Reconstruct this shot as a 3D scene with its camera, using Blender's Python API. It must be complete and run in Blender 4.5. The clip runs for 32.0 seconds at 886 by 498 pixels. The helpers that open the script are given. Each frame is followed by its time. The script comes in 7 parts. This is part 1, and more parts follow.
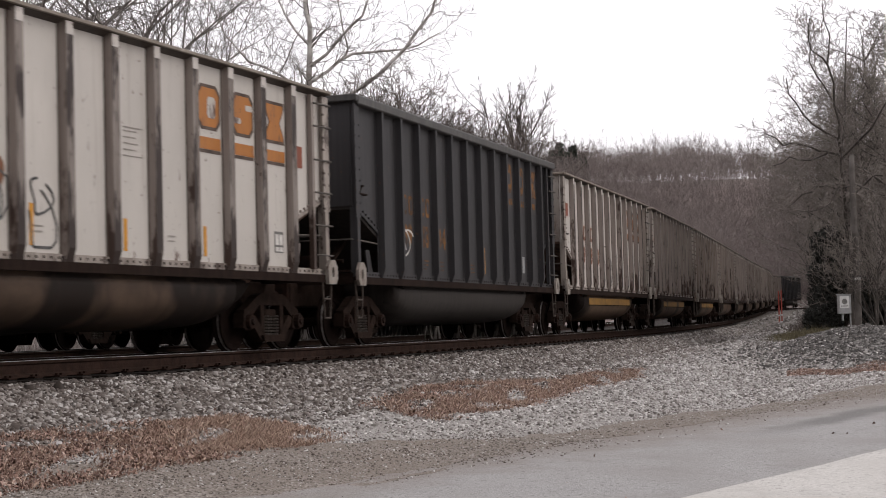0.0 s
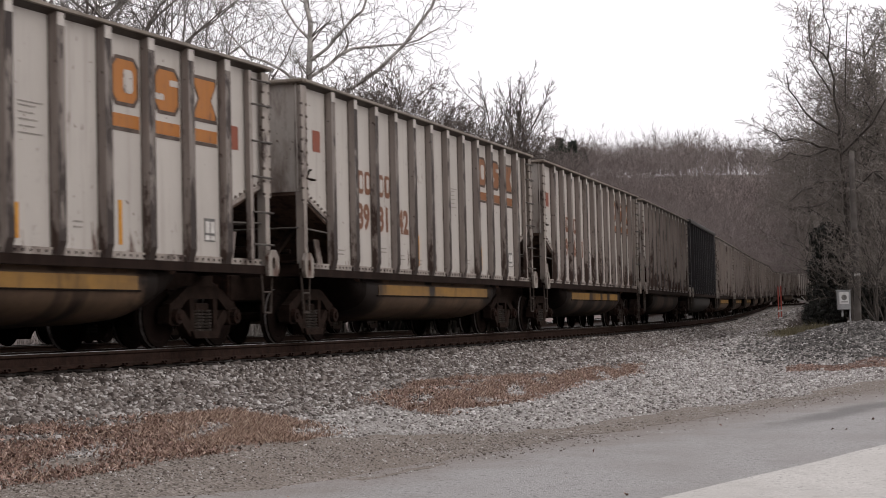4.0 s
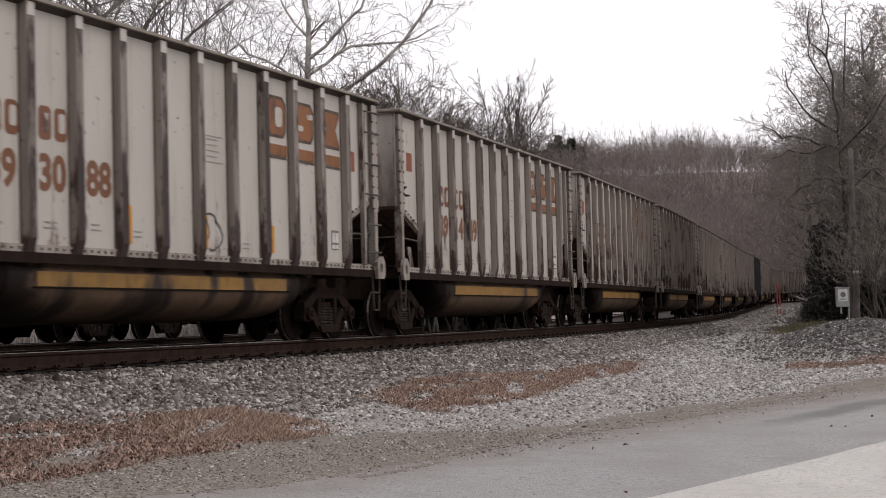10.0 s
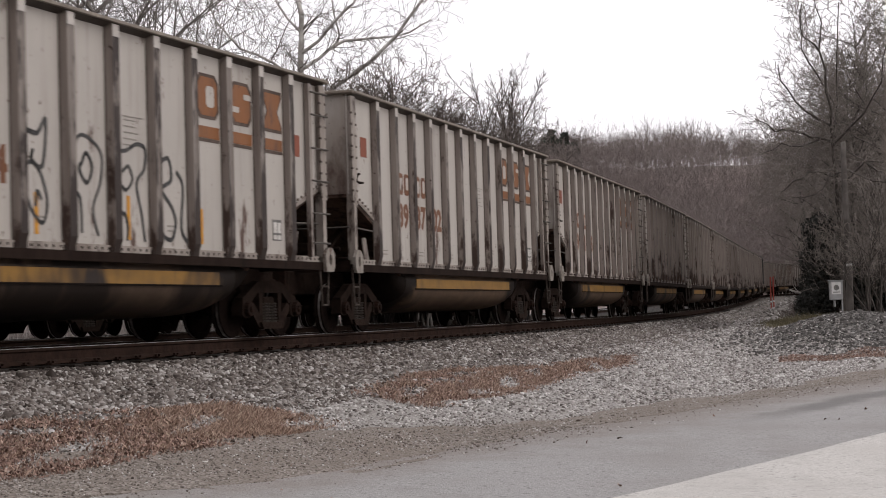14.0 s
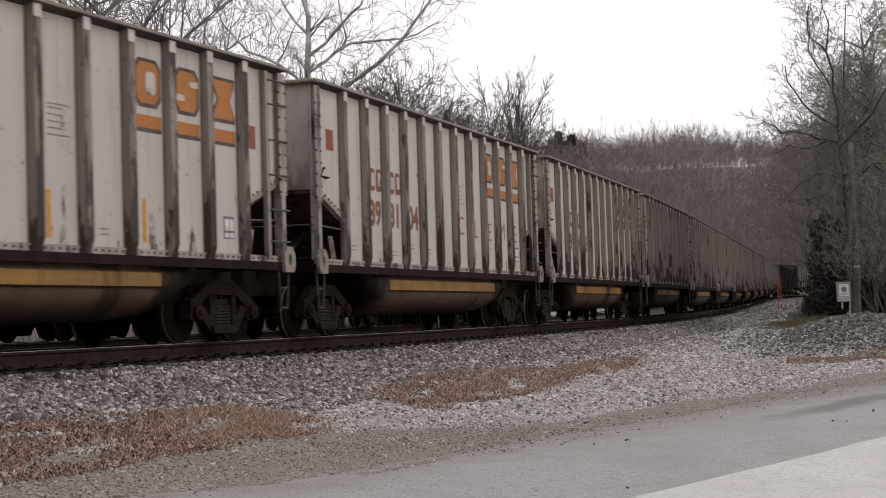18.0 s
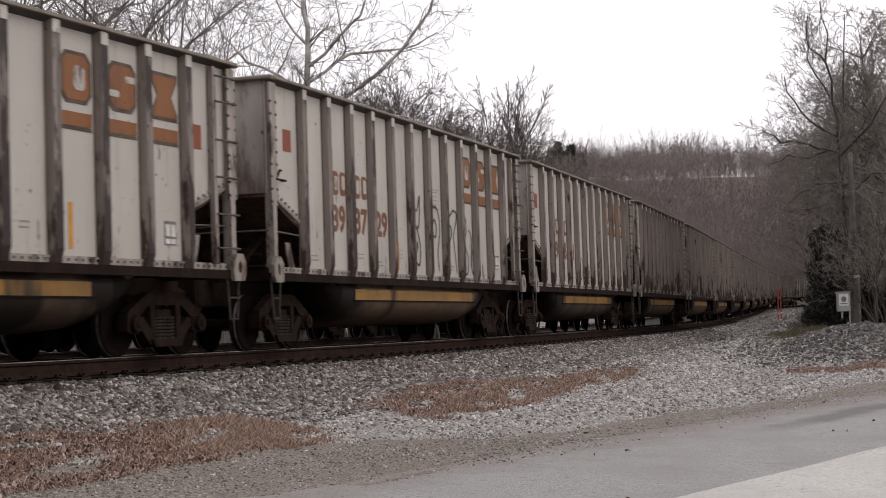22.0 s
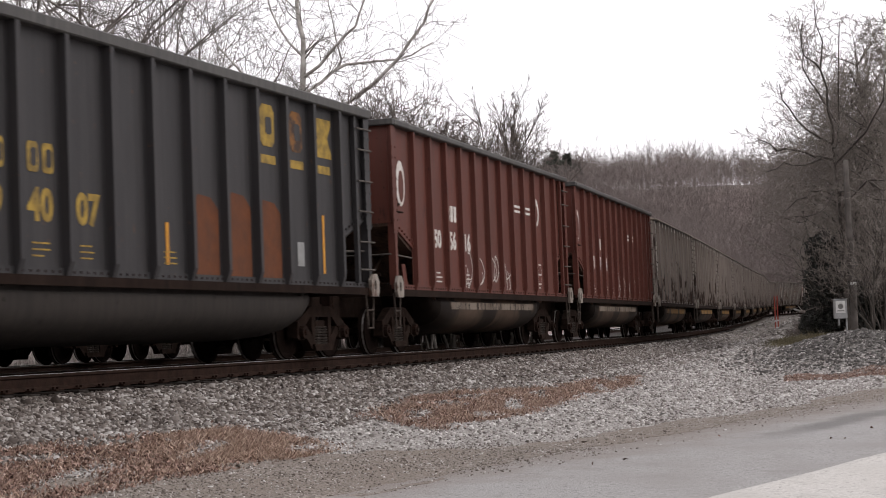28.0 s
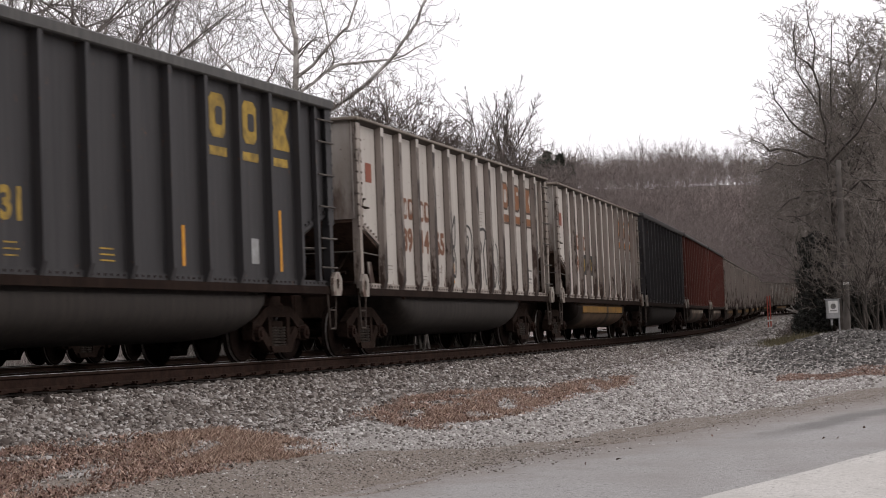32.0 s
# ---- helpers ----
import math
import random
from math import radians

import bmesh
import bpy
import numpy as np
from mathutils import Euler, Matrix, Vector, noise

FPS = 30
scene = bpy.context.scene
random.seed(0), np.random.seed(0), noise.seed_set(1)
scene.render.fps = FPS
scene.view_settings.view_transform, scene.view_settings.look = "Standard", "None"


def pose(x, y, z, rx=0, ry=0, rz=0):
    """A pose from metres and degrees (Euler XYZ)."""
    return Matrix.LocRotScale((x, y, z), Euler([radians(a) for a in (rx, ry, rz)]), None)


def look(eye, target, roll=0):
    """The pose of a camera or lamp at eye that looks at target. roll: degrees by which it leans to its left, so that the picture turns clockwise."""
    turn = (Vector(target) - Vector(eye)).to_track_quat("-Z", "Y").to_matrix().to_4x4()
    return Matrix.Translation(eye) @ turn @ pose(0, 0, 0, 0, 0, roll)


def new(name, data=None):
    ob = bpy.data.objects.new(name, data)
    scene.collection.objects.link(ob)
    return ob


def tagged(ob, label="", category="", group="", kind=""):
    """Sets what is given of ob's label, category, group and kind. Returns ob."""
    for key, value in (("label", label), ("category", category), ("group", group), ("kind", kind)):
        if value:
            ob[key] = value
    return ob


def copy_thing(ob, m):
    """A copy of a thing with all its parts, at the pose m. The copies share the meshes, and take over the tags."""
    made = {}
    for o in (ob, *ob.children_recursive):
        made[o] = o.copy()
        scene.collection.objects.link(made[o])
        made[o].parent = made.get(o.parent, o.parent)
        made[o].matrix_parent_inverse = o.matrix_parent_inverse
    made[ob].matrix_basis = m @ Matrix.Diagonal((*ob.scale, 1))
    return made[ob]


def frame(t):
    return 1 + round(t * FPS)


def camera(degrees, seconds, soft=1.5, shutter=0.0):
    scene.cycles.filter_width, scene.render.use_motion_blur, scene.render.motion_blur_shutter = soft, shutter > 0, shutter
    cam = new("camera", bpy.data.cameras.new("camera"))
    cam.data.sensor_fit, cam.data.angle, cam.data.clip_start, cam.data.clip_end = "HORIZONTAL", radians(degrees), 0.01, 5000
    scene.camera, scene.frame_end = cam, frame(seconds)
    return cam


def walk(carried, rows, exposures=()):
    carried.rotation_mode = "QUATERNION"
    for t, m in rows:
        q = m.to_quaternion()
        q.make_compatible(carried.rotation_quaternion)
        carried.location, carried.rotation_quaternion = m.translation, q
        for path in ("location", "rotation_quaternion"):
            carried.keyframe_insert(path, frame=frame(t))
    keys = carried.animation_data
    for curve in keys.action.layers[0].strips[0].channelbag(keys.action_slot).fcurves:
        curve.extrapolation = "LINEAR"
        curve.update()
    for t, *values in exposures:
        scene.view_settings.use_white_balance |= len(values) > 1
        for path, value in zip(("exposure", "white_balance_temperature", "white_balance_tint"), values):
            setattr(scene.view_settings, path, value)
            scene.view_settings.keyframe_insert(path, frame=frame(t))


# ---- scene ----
# Camera: a hand-held telephoto view, standing on the concrete apron across the lane.
EYE = (0.0, 0.0, 0.391)
cam = camera(28.975, 32.0, soft=0.95, shutter=0.2)


def aim(yaw, pitch, roll):
    return pose(*EYE, 0, 0, yaw) @ pose(0, 0, 0, 90 + pitch) @ pose(0, 0, 0, 0, 0, roll)


SWAY = [  # seconds, yaw, pitch, roll
    (0, 0.166, 2.310, -1.621), (0.5, 0.143, 2.337, -1.701), (1, 0.090, 2.326, -1.800), (1.5, 0.062, 2.280, -1.643),
    (2, 0.044, 2.210, -1.482), (2.5, 0.072, 2.247, -1.497), (3, 0.160, 2.282, -1.440), (3.5, 0.184, 2.230, -1.506),
    (5.5, 0.038, 1.940, -1.281), (6, 0.013, 1.955, -1.335), (6.5, 0.026, 2.108, -1.312), (7, 0.102, 2.121, -1.226),
    (7.5, 0.116, 2.040, -1.321), (8, 0.049, 1.942, -1.271), (8.5, -0.031, 1.916, -1.333), (9, -0.002, 2.018, -1.380),
    (9.5, 0.095, 2.090, -1.473), (10, 0.125, 2.062, -1.552), (10.5, 0.050, 1.960, -1.519), (11, -0.045, 1.843, -1.615),
    (11.5, -0.191, 1.779, -1.630), (12, -0.210, 1.880, -1.686), (12.5, -0.112, 1.992, -1.597), (13, -0.034, 2.024, -1.685),
    (13.5, -0.046, 1.951, -1.636), (14, -0.084, 1.870, -1.765), (14.5, -0.090, 1.886, -1.717), (16.5, 0.049, 1.966, -1.773),
    (17, 0.004, 1.918, -1.797), (17.5, 0.012, 1.894, -1.856), (18, 0.151, 1.950, -1.814), (18.5, 0.295, 2.056, -1.827),
    (19, 0.332, 2.089, -1.899), (19.5, 0.270, 2.063, -1.927), (20, 0.162, 2.039, -1.812), (20.5, 0.064, 2.038, -1.926),
    (21, 0.039, 2.108, -1.870), (21.5, 0.093, 2.233, -1.818), (22, 0.132, 2.294, -1.900), (22.5, 0.110, 2.302, -2.007),
    (23, 0.079, 2.295, -1.970), (23.5, 0.034, 2.349, -2.029), (24, 0.098, 2.415, -2.068), (24.5, 0.172, 2.448, -2.172),
    (25, 0.112, 2.458, -2.307), (25.5, 0.007, 2.473, -2.340), (27.5, -0.018, 2.659, -2.265), (28, 0.006, 2.621, -2.293),
    (28.5, -0.085, 2.559, -2.326), (29, -0.152, 2.506, -2.231), (29.5, -0.178, 2.560, -2.231), (30, -0.133, 2.690, -2.099),
    (30.5, -0.090, 2.752, -2.102), (31, -0.114, 2.736, -2.260), (31.5, -0.193, 2.646, -2.292), (32, -0.229, 2.617, -2.328),
]
walk(cam, [(t, aim(y, p, r)) for t, y, p, r in SWAY], [(0, 0.15), (1.5, 0.06), (3, 0.0), (10, 0.03), (13, 0.06), (19, 0.05), (24, 0.0), (25.5, 0.05), (28, 0.22), (30, 0.06), (31, 0.0), (32, 0.04)])

# ---- world and light: a bright overcast sky, brightest behind the camera's right shoulder ----
world = bpy.data.worlds.new("overcast_sky")
scene.world = world
world.use_nodes = True
wn, wl = world.node_tree.nodes, world.node_tree.links
wn.clear()
SUN_ELEVATION, SUN_AZIMUTH = radians(38), radians(105)
sky = wn.new("ShaderNodeTexSky")
sky.sky_type, sky.sun_disc = "NISHITA", False
sky.sun_elevation, sky.sun_rotation = SUN_ELEVATION, SUN_AZIMUTH
veil = wn.new("ShaderNodeMix")
veil.data_type = "RGBA"
veil.inputs[0].default_value = 0.93
veil.inputs[7].default_value = (9.72, 9.3, 9.6, 1)
wl.new(sky.outputs[0], veil.inputs[6])
bg = wn.new("ShaderNodeBackground")
bg.inputs[1].default_value = 0.12
wl.new(veil.outputs[2], bg.inputs[0])
wo = wn.new("ShaderNodeOutputWorld")
wl.new(bg.outputs[0], wo.inputs[0])
sun_data = bpy.data.lights.new("sun", "SUN")
sun_data.energy, sun_data.angle, sun_data.color = 0.9, radians(50), (1.0, 0.96, 0.9)
sun = new("sun", sun_data)
sun.matrix_world = look((0, 0, 0), (-math.sin(SUN_AZIMUTH) * math.cos(SUN_ELEVATION), -math.cos(SUN_AZIMUTH) * math.cos(SUN_ELEVATION), -math.sin(SUN_ELEVATION)))


# ---- materials ----
def node_material(name):
    m = bpy.data.materials.new(name)
    m.use_nodes = True
    n = m.node_tree.nodes
    return m, n, m.node_tree.links, n["Principled BSDF"]


def scaled_coords(n, l, scale, jitter=True, space="Object"):
    tc = n.new("ShaderNodeTexCoord")
    mp = n.new("ShaderNodeMapping")
    mp.inputs["Scale"].default_value = scale
    l.new(tc.outputs[space], mp.inputs["Vector"])
    if jitter:
        info = n.new("ShaderNodeObjectInfo")
        mul = n.new("ShaderNodeMath")
        mul.operation = "MULTIPLY"
        mul.inputs[1].default_value = 37.0
        l.new(info.outputs["Random"], mul.inputs[0])
        l.new(mul.outputs[0], mp.inputs["Location"])
    return mp.outputs[0]


def noise_fac(n, l, scale, lo, hi, detail=6.0, rough=0.6, jitter=True, space="Object"):
    """A noise between 0 and 1, with the steps lo and hi of its ramp."""
    tex = n.new("ShaderNodeTexNoise")
    tex.inputs["Scale"].default_value = 1.0
    tex.inputs["Detail"].default_value = detail
    tex.inputs["Roughness"].default_value = rough
    l.new(scaled_coords(n, l, scale, jitter, space), tex.inputs["Vector"])
    mr = n.new("ShaderNodeMapRange")
    mr.inputs[1].default_value, mr.inputs[2].default_value = lo, hi
    l.new(tex.outputs["Fac"], mr.inputs[0])
    return mr.outputs[0]


def blend(n, l, fac, a, b):
    mx = n.new("ShaderNodeMix")
    mx.data_type = "RGBA"
    if isinstance(fac, float):
        mx.inputs[0].default_value = fac
    else:
        l.new(fac, mx.inputs[0])
    for sock, v in ((6, a), (7, b)):
        if isinstance(v, tuple):
            mx.inputs[sock].default_value = (*v, 1)
        else:
            l.new(v, mx.inputs[sock])
    return mx.outputs[2]


def add_bump(n, l, p, fac, strength, distance=0.02):
    b = n.new("ShaderNodeBump")
    b.inputs["Strength"].default_value = strength
    b.inputs["Distance"].default_value = distance
    l.new(fac, b.inputs["Height"])
    l.new(b.outputs[0], p.inputs["Normal"])


def worn_paint(name, base, grime, rust, grime_at=(0.42, 0.75), rust_at=(0.62, 0.72), roughness=0.55, fine=9.0, gloss=0.3, foot=0.0, foot_top=2.5):
    """Old freight-car paint: broad dirt film, vertical rain streaks and rust blooms."""
    m, n, l, p = node_material(name)
    tone = blend(n, l, noise_fac(n, l, (0.7, 0.7, 0.5), 0.3, 0.7), base, tuple(c * 0.86 for c in base))
    streak = noise_fac(n, l, (fine, fine, 0.35), *grime_at)
    tone = blend(n, l, streak, tone, grime)
    if foot:
        # rust creeps up from the foot, where wet dust lies
        tc = n.new("ShaderNodeTexCoord")
        sep = n.new("ShaderNodeSeparateXYZ")
        l.new(tc.outputs["Object"], sep.inputs[0])
        low = n.new("ShaderNodeMapRange")
        low.inputs[1].default_value, low.inputs[2].default_value = foot_top, 1.2
        low.inputs[4].default_value = foot
        l.new(sep.outputs[2], low.inputs[0])
        raw = noise_fac(n, l, (3.0, 3.0, 0.9), 0.0, 1.0, detail=9.0, rough=0.7)
        both = n.new("ShaderNodeMath")
        both.operation = "ADD"
        l.new(raw, both.inputs[0])
        l.new(low.outputs[0], both.inputs[1])
        mr = n.new("ShaderNodeMapRange")
        mr.inputs[1].default_value, mr.inputs[2].default_value = rust_at
        l.new(both.outputs[0], mr.inputs[0])
        bloom = mr.outputs[0]
    else:
        bloom = noise_fac(n, l, (3.5, 3.5, 1.3), *rust_at, detail=9.0, rough=0.7)
    tone = blend(n, l, bloom, tone, rust)
    specks = noise_fac(n, l, (11.0, 11.0, 8.0), 0.67, 0.71, detail=4.0)
    tone = blend(n, l, specks, tone, rust)
    l.new(tone, p.inputs["Base Color"])
    p.inputs["Roughness"].default_value = roughness
    p.inputs["Specular IOR Level"].default_value = gloss
    add_bump(n, l, p, noise_fac(n, l, (2.0, 2.0, 2.0), 0.2, 0.8), 0.25, 0.02)
    return m


def mottled(name, a, b, scale, lo=0.35, hi=0.65, rough=0.8, metal=0.0, bump=0.3, c=None, jitter=True, space="Object", gloss=0.15):
    m, n, l, p = node_material(name)
    f1 = noise_fac(n, l, (scale,) * 3, lo, hi, jitter=jitter, space=space)
    tone = blend(n, l, f1, a, b)
    if c:
        tone = blend(n, l, noise_fac(n, l, (scale * 0.17,) * 3, 0.5, 0.68, jitter=jitter, space=space), tone, c)
    l.new(tone, p.inputs["Base Color"])
    p.inputs["Roughness"].default_value, p.inputs["Metallic"].default_value = rough, metal
    p.inputs["Specular IOR Level"].default_value = gloss
    add_bump(n, l, p, f1, bump, 0.02)
    return m


def by_island(name, stops, rough=0.9):
    """A colour for each loose piece of a mesh."""
    m, n, l, p = node_material(name)
    g = n.new("ShaderNodeNewGeometry")
    r = n.new("ShaderNodeValToRGB")
    while len(r.color_ramp.elements) < len(stops):
        r.color_ramp.elements.new(0.5)
    for e, (at, col) in zip(r.color_ramp.elements, stops):
        e.position, e.color = at, (*col, 1)
    l.new(g.outputs["Random Per Island"], r.inputs[0])
    fine = noise_fac(n, l, (40.0,) * 3, 0.3, 0.75, jitter=False)
    dark = blend(n, l, 0.35, r.outputs[0], (0.03, 0.028, 0.025))
    l.new(blend(n, l, fine, r.outputs[0], dark), p.inputs["Base Color"])
    p.inputs["Roughness"].default_value = rough
    p.inputs["Specular IOR Level"].default_value = 0.2
    return m


WHITE = worn_paint("aged_white_paint", (0.44, 0.404, 0.368), (0.23, 0.19, 0.165), (0.08, 0.042, 0.03), (0.54, 0.95), (0.64, 0.7), fine=6.0, foot=0.085)
WHITE_BRIGHT = worn_paint("fresher_white_paint", (0.48, 0.445, 0.408), (0.27, 0.23, 0.2), (0.085, 0.044, 0.032), (0.56, 0.98), (0.63, 0.69), fine=6.0)
WHITE_RIB = worn_paint("grimy_rib_paint", (0.29, 0.25, 0.223), (0.17, 0.139, 0.121), (0.05, 0.031, 0.024), (0.36, 0.74), (0.58, 0.65), foot=0.17)
RIB_FACE = worn_paint("rust_stained_rib_face", (0.25, 0.215, 0.19), (0.11, 0.088, 0.075), (0.026, 0.016, 0.0125), (0.33, 0.68), (0.475, 0.54), foot=0.15)
RIB_TAB = worn_paint("clean_rib_top", (0.5, 0.46, 0.425), (0.3, 0.26, 0.23), (0.09, 0.06, 0.045), (0.5, 0.85), (0.62, 0.7))
WHITE_OLD = worn_paint("rusty_white_paint", (0.4, 0.36, 0.325), (0.2, 0.16, 0.137), (0.06, 0.032, 0.023), (0.45, 0.8), (0.6, 0.64), foot=0.07)
WHITE_OLD_RIB = worn_paint("rusty_rib_paint", (0.255, 0.215, 0.188), (0.13, 0.103, 0.087), (0.035, 0.021, 0.016), (0.35, 0.72), (0.56, 0.62), foot=0.13)
SILL_PAINT = worn_paint("grimy_sill_paint", (0.33, 0.29, 0.257), (0.18, 0.145, 0.122), (0.04, 0.023, 0.017), (0.38, 0.72), (0.52, 0.62), fine=4.0)
END_WHITE = worn_paint("dusty_end_paint", (0.37, 0.338, 0.306), (0.17, 0.125, 0.098), (0.075, 0.044, 0.033), (0.42, 0.85), (0.56, 0.8), fine=1.1, foot=0.4, foot_top=3.7)
BLACK = worn_paint("faded_black_paint", (0.0335, 0.0318, 0.0335), (0.05, 0.046, 0.0465), (0.075, 0.042, 0.03), (0.4, 0.9), (0.74, 0.8), 0.55, gloss=0.2)
BROWN = worn_paint("oxide_red_paint", (0.108, 0.033, 0.024), (0.08, 0.036, 0.028), (0.04, 0.018, 0.015), (0.4, 0.85), (0.6, 0.72), 0.55, gloss=0.2)
TUB_BLACK = worn_paint("dull_black_tub", (0.03, 0.0262, 0.0242), (0.046, 0.039, 0.0345), (0.012, 0.0105, 0.0095), (0.4, 0.8), (0.6, 0.7), 0.75, gloss=0.1)
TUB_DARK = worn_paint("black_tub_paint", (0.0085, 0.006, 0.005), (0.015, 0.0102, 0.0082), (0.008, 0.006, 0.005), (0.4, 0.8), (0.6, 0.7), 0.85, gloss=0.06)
SLOPE = worn_paint("rusty_slope_sheet", (0.095, 0.06, 0.046), (0.052, 0.033, 0.026), (0.02, 0.012, 0.01), (0.4, 0.8), (0.5, 0.65), 0.85, gloss=0.1)
SEAM = mottled("rust_in_the_seams", (0.05, 0.034, 0.027), (0.16, 0.135, 0.118), 3.0, lo=0.35, hi=0.7)


def smudges(n, l, lo, hi):
    """Slanting soot smears, as blown back from the wheels."""
    tex = n.new("ShaderNodeTexNoise")
    tex.inputs["Scale"].default_value = 1.0
    tex.inputs["Detail"].default_value = 3.0
    turn = n.new("ShaderNodeMapping")
    turn.inputs["Rotation"].default_value = (0, radians(-38), 0)
    turn.inputs["Scale"].default_value = (0.95, 0.25, 0.42)
    tc = n.new("ShaderNodeTexCoord")
    info = n.new("ShaderNodeObjectInfo")
    far = n.new("ShaderNodeVectorMath")
    far.operation = "MULTIPLY_ADD"
    far.inputs[1].default_value = (1, 1, 1)
    mul = n.new("ShaderNodeMath")
    mul.operation = "MULTIPLY"
    mul.inputs[1].default_value = 53.0
    own = n.new("ShaderNodeSeparateColor")
    l.new(info.outputs["Color"], own.inputs[0])
    l.new(own.outputs[0], mul.inputs[0])
    l.new(tc.outputs["Object"], far.inputs[0])
    l.new(mul.outputs[0], far.inputs[2])
    l.new(far.outputs[0], turn.inputs["Vector"])
    l.new(turn.outputs[0], tex.inputs["Vector"])
    mr = n.new("ShaderNodeMapRange")
    mr.inputs[1].default_value, mr.inputs[2].default_value = lo, hi
    l.new(tex.outputs["Fac"], mr.inputs[0])
    return mr.outputs[0]


def sooted_tub(name, tan=(0.112, 0.073, 0.048), dull=(0.06, 0.04, 0.028), smeared=0.55):
    """Tan tub paint whose ends are black, with a ragged edge and soot flames."""
    m, n, l, p = node_material(name)
    tone = blend(n, l, noise_fac(n, l, (1.3, 1.3, 2.5), 0.3, 0.7), tan, dull)
    tone = blend(n, l, noise_fac(n, l, (7.0, 7.0, 0.8), 0.5, 0.9), tone, (0.05, 0.032, 0.024))
    tc = n.new("ShaderNodeTexCoord")
    sep = n.new("ShaderNodeSeparateXYZ")
    l.new(tc.outputs["Object"], sep.inputs[0])
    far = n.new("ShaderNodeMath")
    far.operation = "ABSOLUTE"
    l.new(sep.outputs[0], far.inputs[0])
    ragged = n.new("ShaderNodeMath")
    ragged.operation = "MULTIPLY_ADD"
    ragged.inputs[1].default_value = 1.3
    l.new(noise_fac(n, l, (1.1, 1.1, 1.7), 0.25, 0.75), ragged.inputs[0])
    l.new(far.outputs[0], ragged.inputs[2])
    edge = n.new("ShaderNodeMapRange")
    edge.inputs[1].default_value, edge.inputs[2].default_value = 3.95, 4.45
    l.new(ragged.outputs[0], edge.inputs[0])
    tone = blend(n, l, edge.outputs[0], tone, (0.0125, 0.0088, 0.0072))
    tone = blend(n, l, smudges(n, l, smeared, smeared + 0.09), tone, (0.017, 0.0125, 0.0105))
    l.new(tone, p.inputs["Base Color"])
    p.inputs["Roughness"].default_value = 0.55
    p.inputs["Specular IOR Level"].default_value = 0.06
    return m


TUB = sooted_tub("sooty_tub_paint")
TUB_SOOTED = sooted_tub("heavily_sooted_tub", (0.085, 0.058, 0.042), (0.04, 0.028, 0.021), 0.46)
DUST_BAND = worn_paint("pale_dust_band", (0.2, 0.165, 0.135), (0.1, 0.076, 0.06), (0.03, 0.022, 0.018), (0.4, 0.7), (0.5, 0.6), 0.8, fine=1.5, gloss=0.1)
# dirt and the shade below the sill, both put into one dark colour
FLANGE = worn_paint("shade_dark_rusty_flange", (0.0155, 0.0092, 0.0072), (0.028, 0.0178, 0.0138), (0.011, 0.0075, 0.006), (0.4, 0.8), (0.55, 0.65), 0.85, fine=3.0, gloss=0.06)
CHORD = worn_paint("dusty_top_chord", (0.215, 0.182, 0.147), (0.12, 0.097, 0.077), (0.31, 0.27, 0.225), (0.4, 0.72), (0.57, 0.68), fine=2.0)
# rust brown darkened to carry the shade under the chord's lip
CHORD_UNDER = worn_paint("shade_dark_rusty_underside", (0.035, 0.025, 0.02), (0.06, 0.047, 0.038), (0.02, 0.013, 0.01), (0.4, 0.8), (0.55, 0.65))
CHORD_DARK = worn_paint("dark_top_chord", (0.048, 0.045, 0.044), (0.085, 0.08, 0.072), (0.05, 0.035, 0.03), (0.4, 0.8), (0.65, 0.8))


def stripe_paint(name, smeared=0.56):
    """Yellow band paint, filmed with brown dust and broken by a few broad soot smudges."""
    m, n, l, p = node_material(name)
    tone = blend(n, l, noise_fac(n, l, (0.9, 0.9, 3.0), 0.35, 0.7), (0.255, 0.137, 0.032), (0.155, 0.086, 0.028))
    tone = blend(n, l, noise_fac(n, l, (5.0, 5.0, 1.2), 0.5, 0.85), tone, (0.11, 0.065, 0.03))
    tone = blend(n, l, smudges(n, l, smeared, smeared + 0.09), tone, (0.022, 0.015, 0.012))
    l.new(tone, p.inputs["Base Color"])
    p.inputs["Roughness"].default_value = 0.6
    p.inputs["Specular IOR Level"].default_value = 0.2
    return m


STRIPE = stripe_paint("dull_yellow_stripe")
STRIPE_SOOTED = stripe_paint("sooted_yellow_stripe", 0.52)
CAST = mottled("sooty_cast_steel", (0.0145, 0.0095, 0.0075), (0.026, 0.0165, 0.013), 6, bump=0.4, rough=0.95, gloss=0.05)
SPRING = mottled("worn_spring_steel", (0.05, 0.041, 0.035), (0.026, 0.02, 0.017), 20, gloss=0.1)
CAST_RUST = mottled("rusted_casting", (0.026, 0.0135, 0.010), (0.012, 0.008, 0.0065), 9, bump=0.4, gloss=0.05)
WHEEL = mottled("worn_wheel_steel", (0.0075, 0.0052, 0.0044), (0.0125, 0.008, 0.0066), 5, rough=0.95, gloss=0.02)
TREAD = mottled("polished_tread", (0.3, 0.28, 0.27), (0.14, 0.125, 0.115), 9, rough=0.5, metal=0.4)
STEP_IRON = mottled("rusty_step_iron", (0.07, 0.056, 0.048), (0.035, 0.026, 0.021), 14)
RUNG = mottled("grey_iron_rung", (0.11, 0.1, 0.09), (0.06, 0.05, 0.045), 14)
PAD = worn_paint("pale_pad_paint", (0.27, 0.24, 0.21), (0.15, 0.12, 0.1), (0.08, 0.042, 0.028), (0.4, 0.7), (0.53, 0.6))
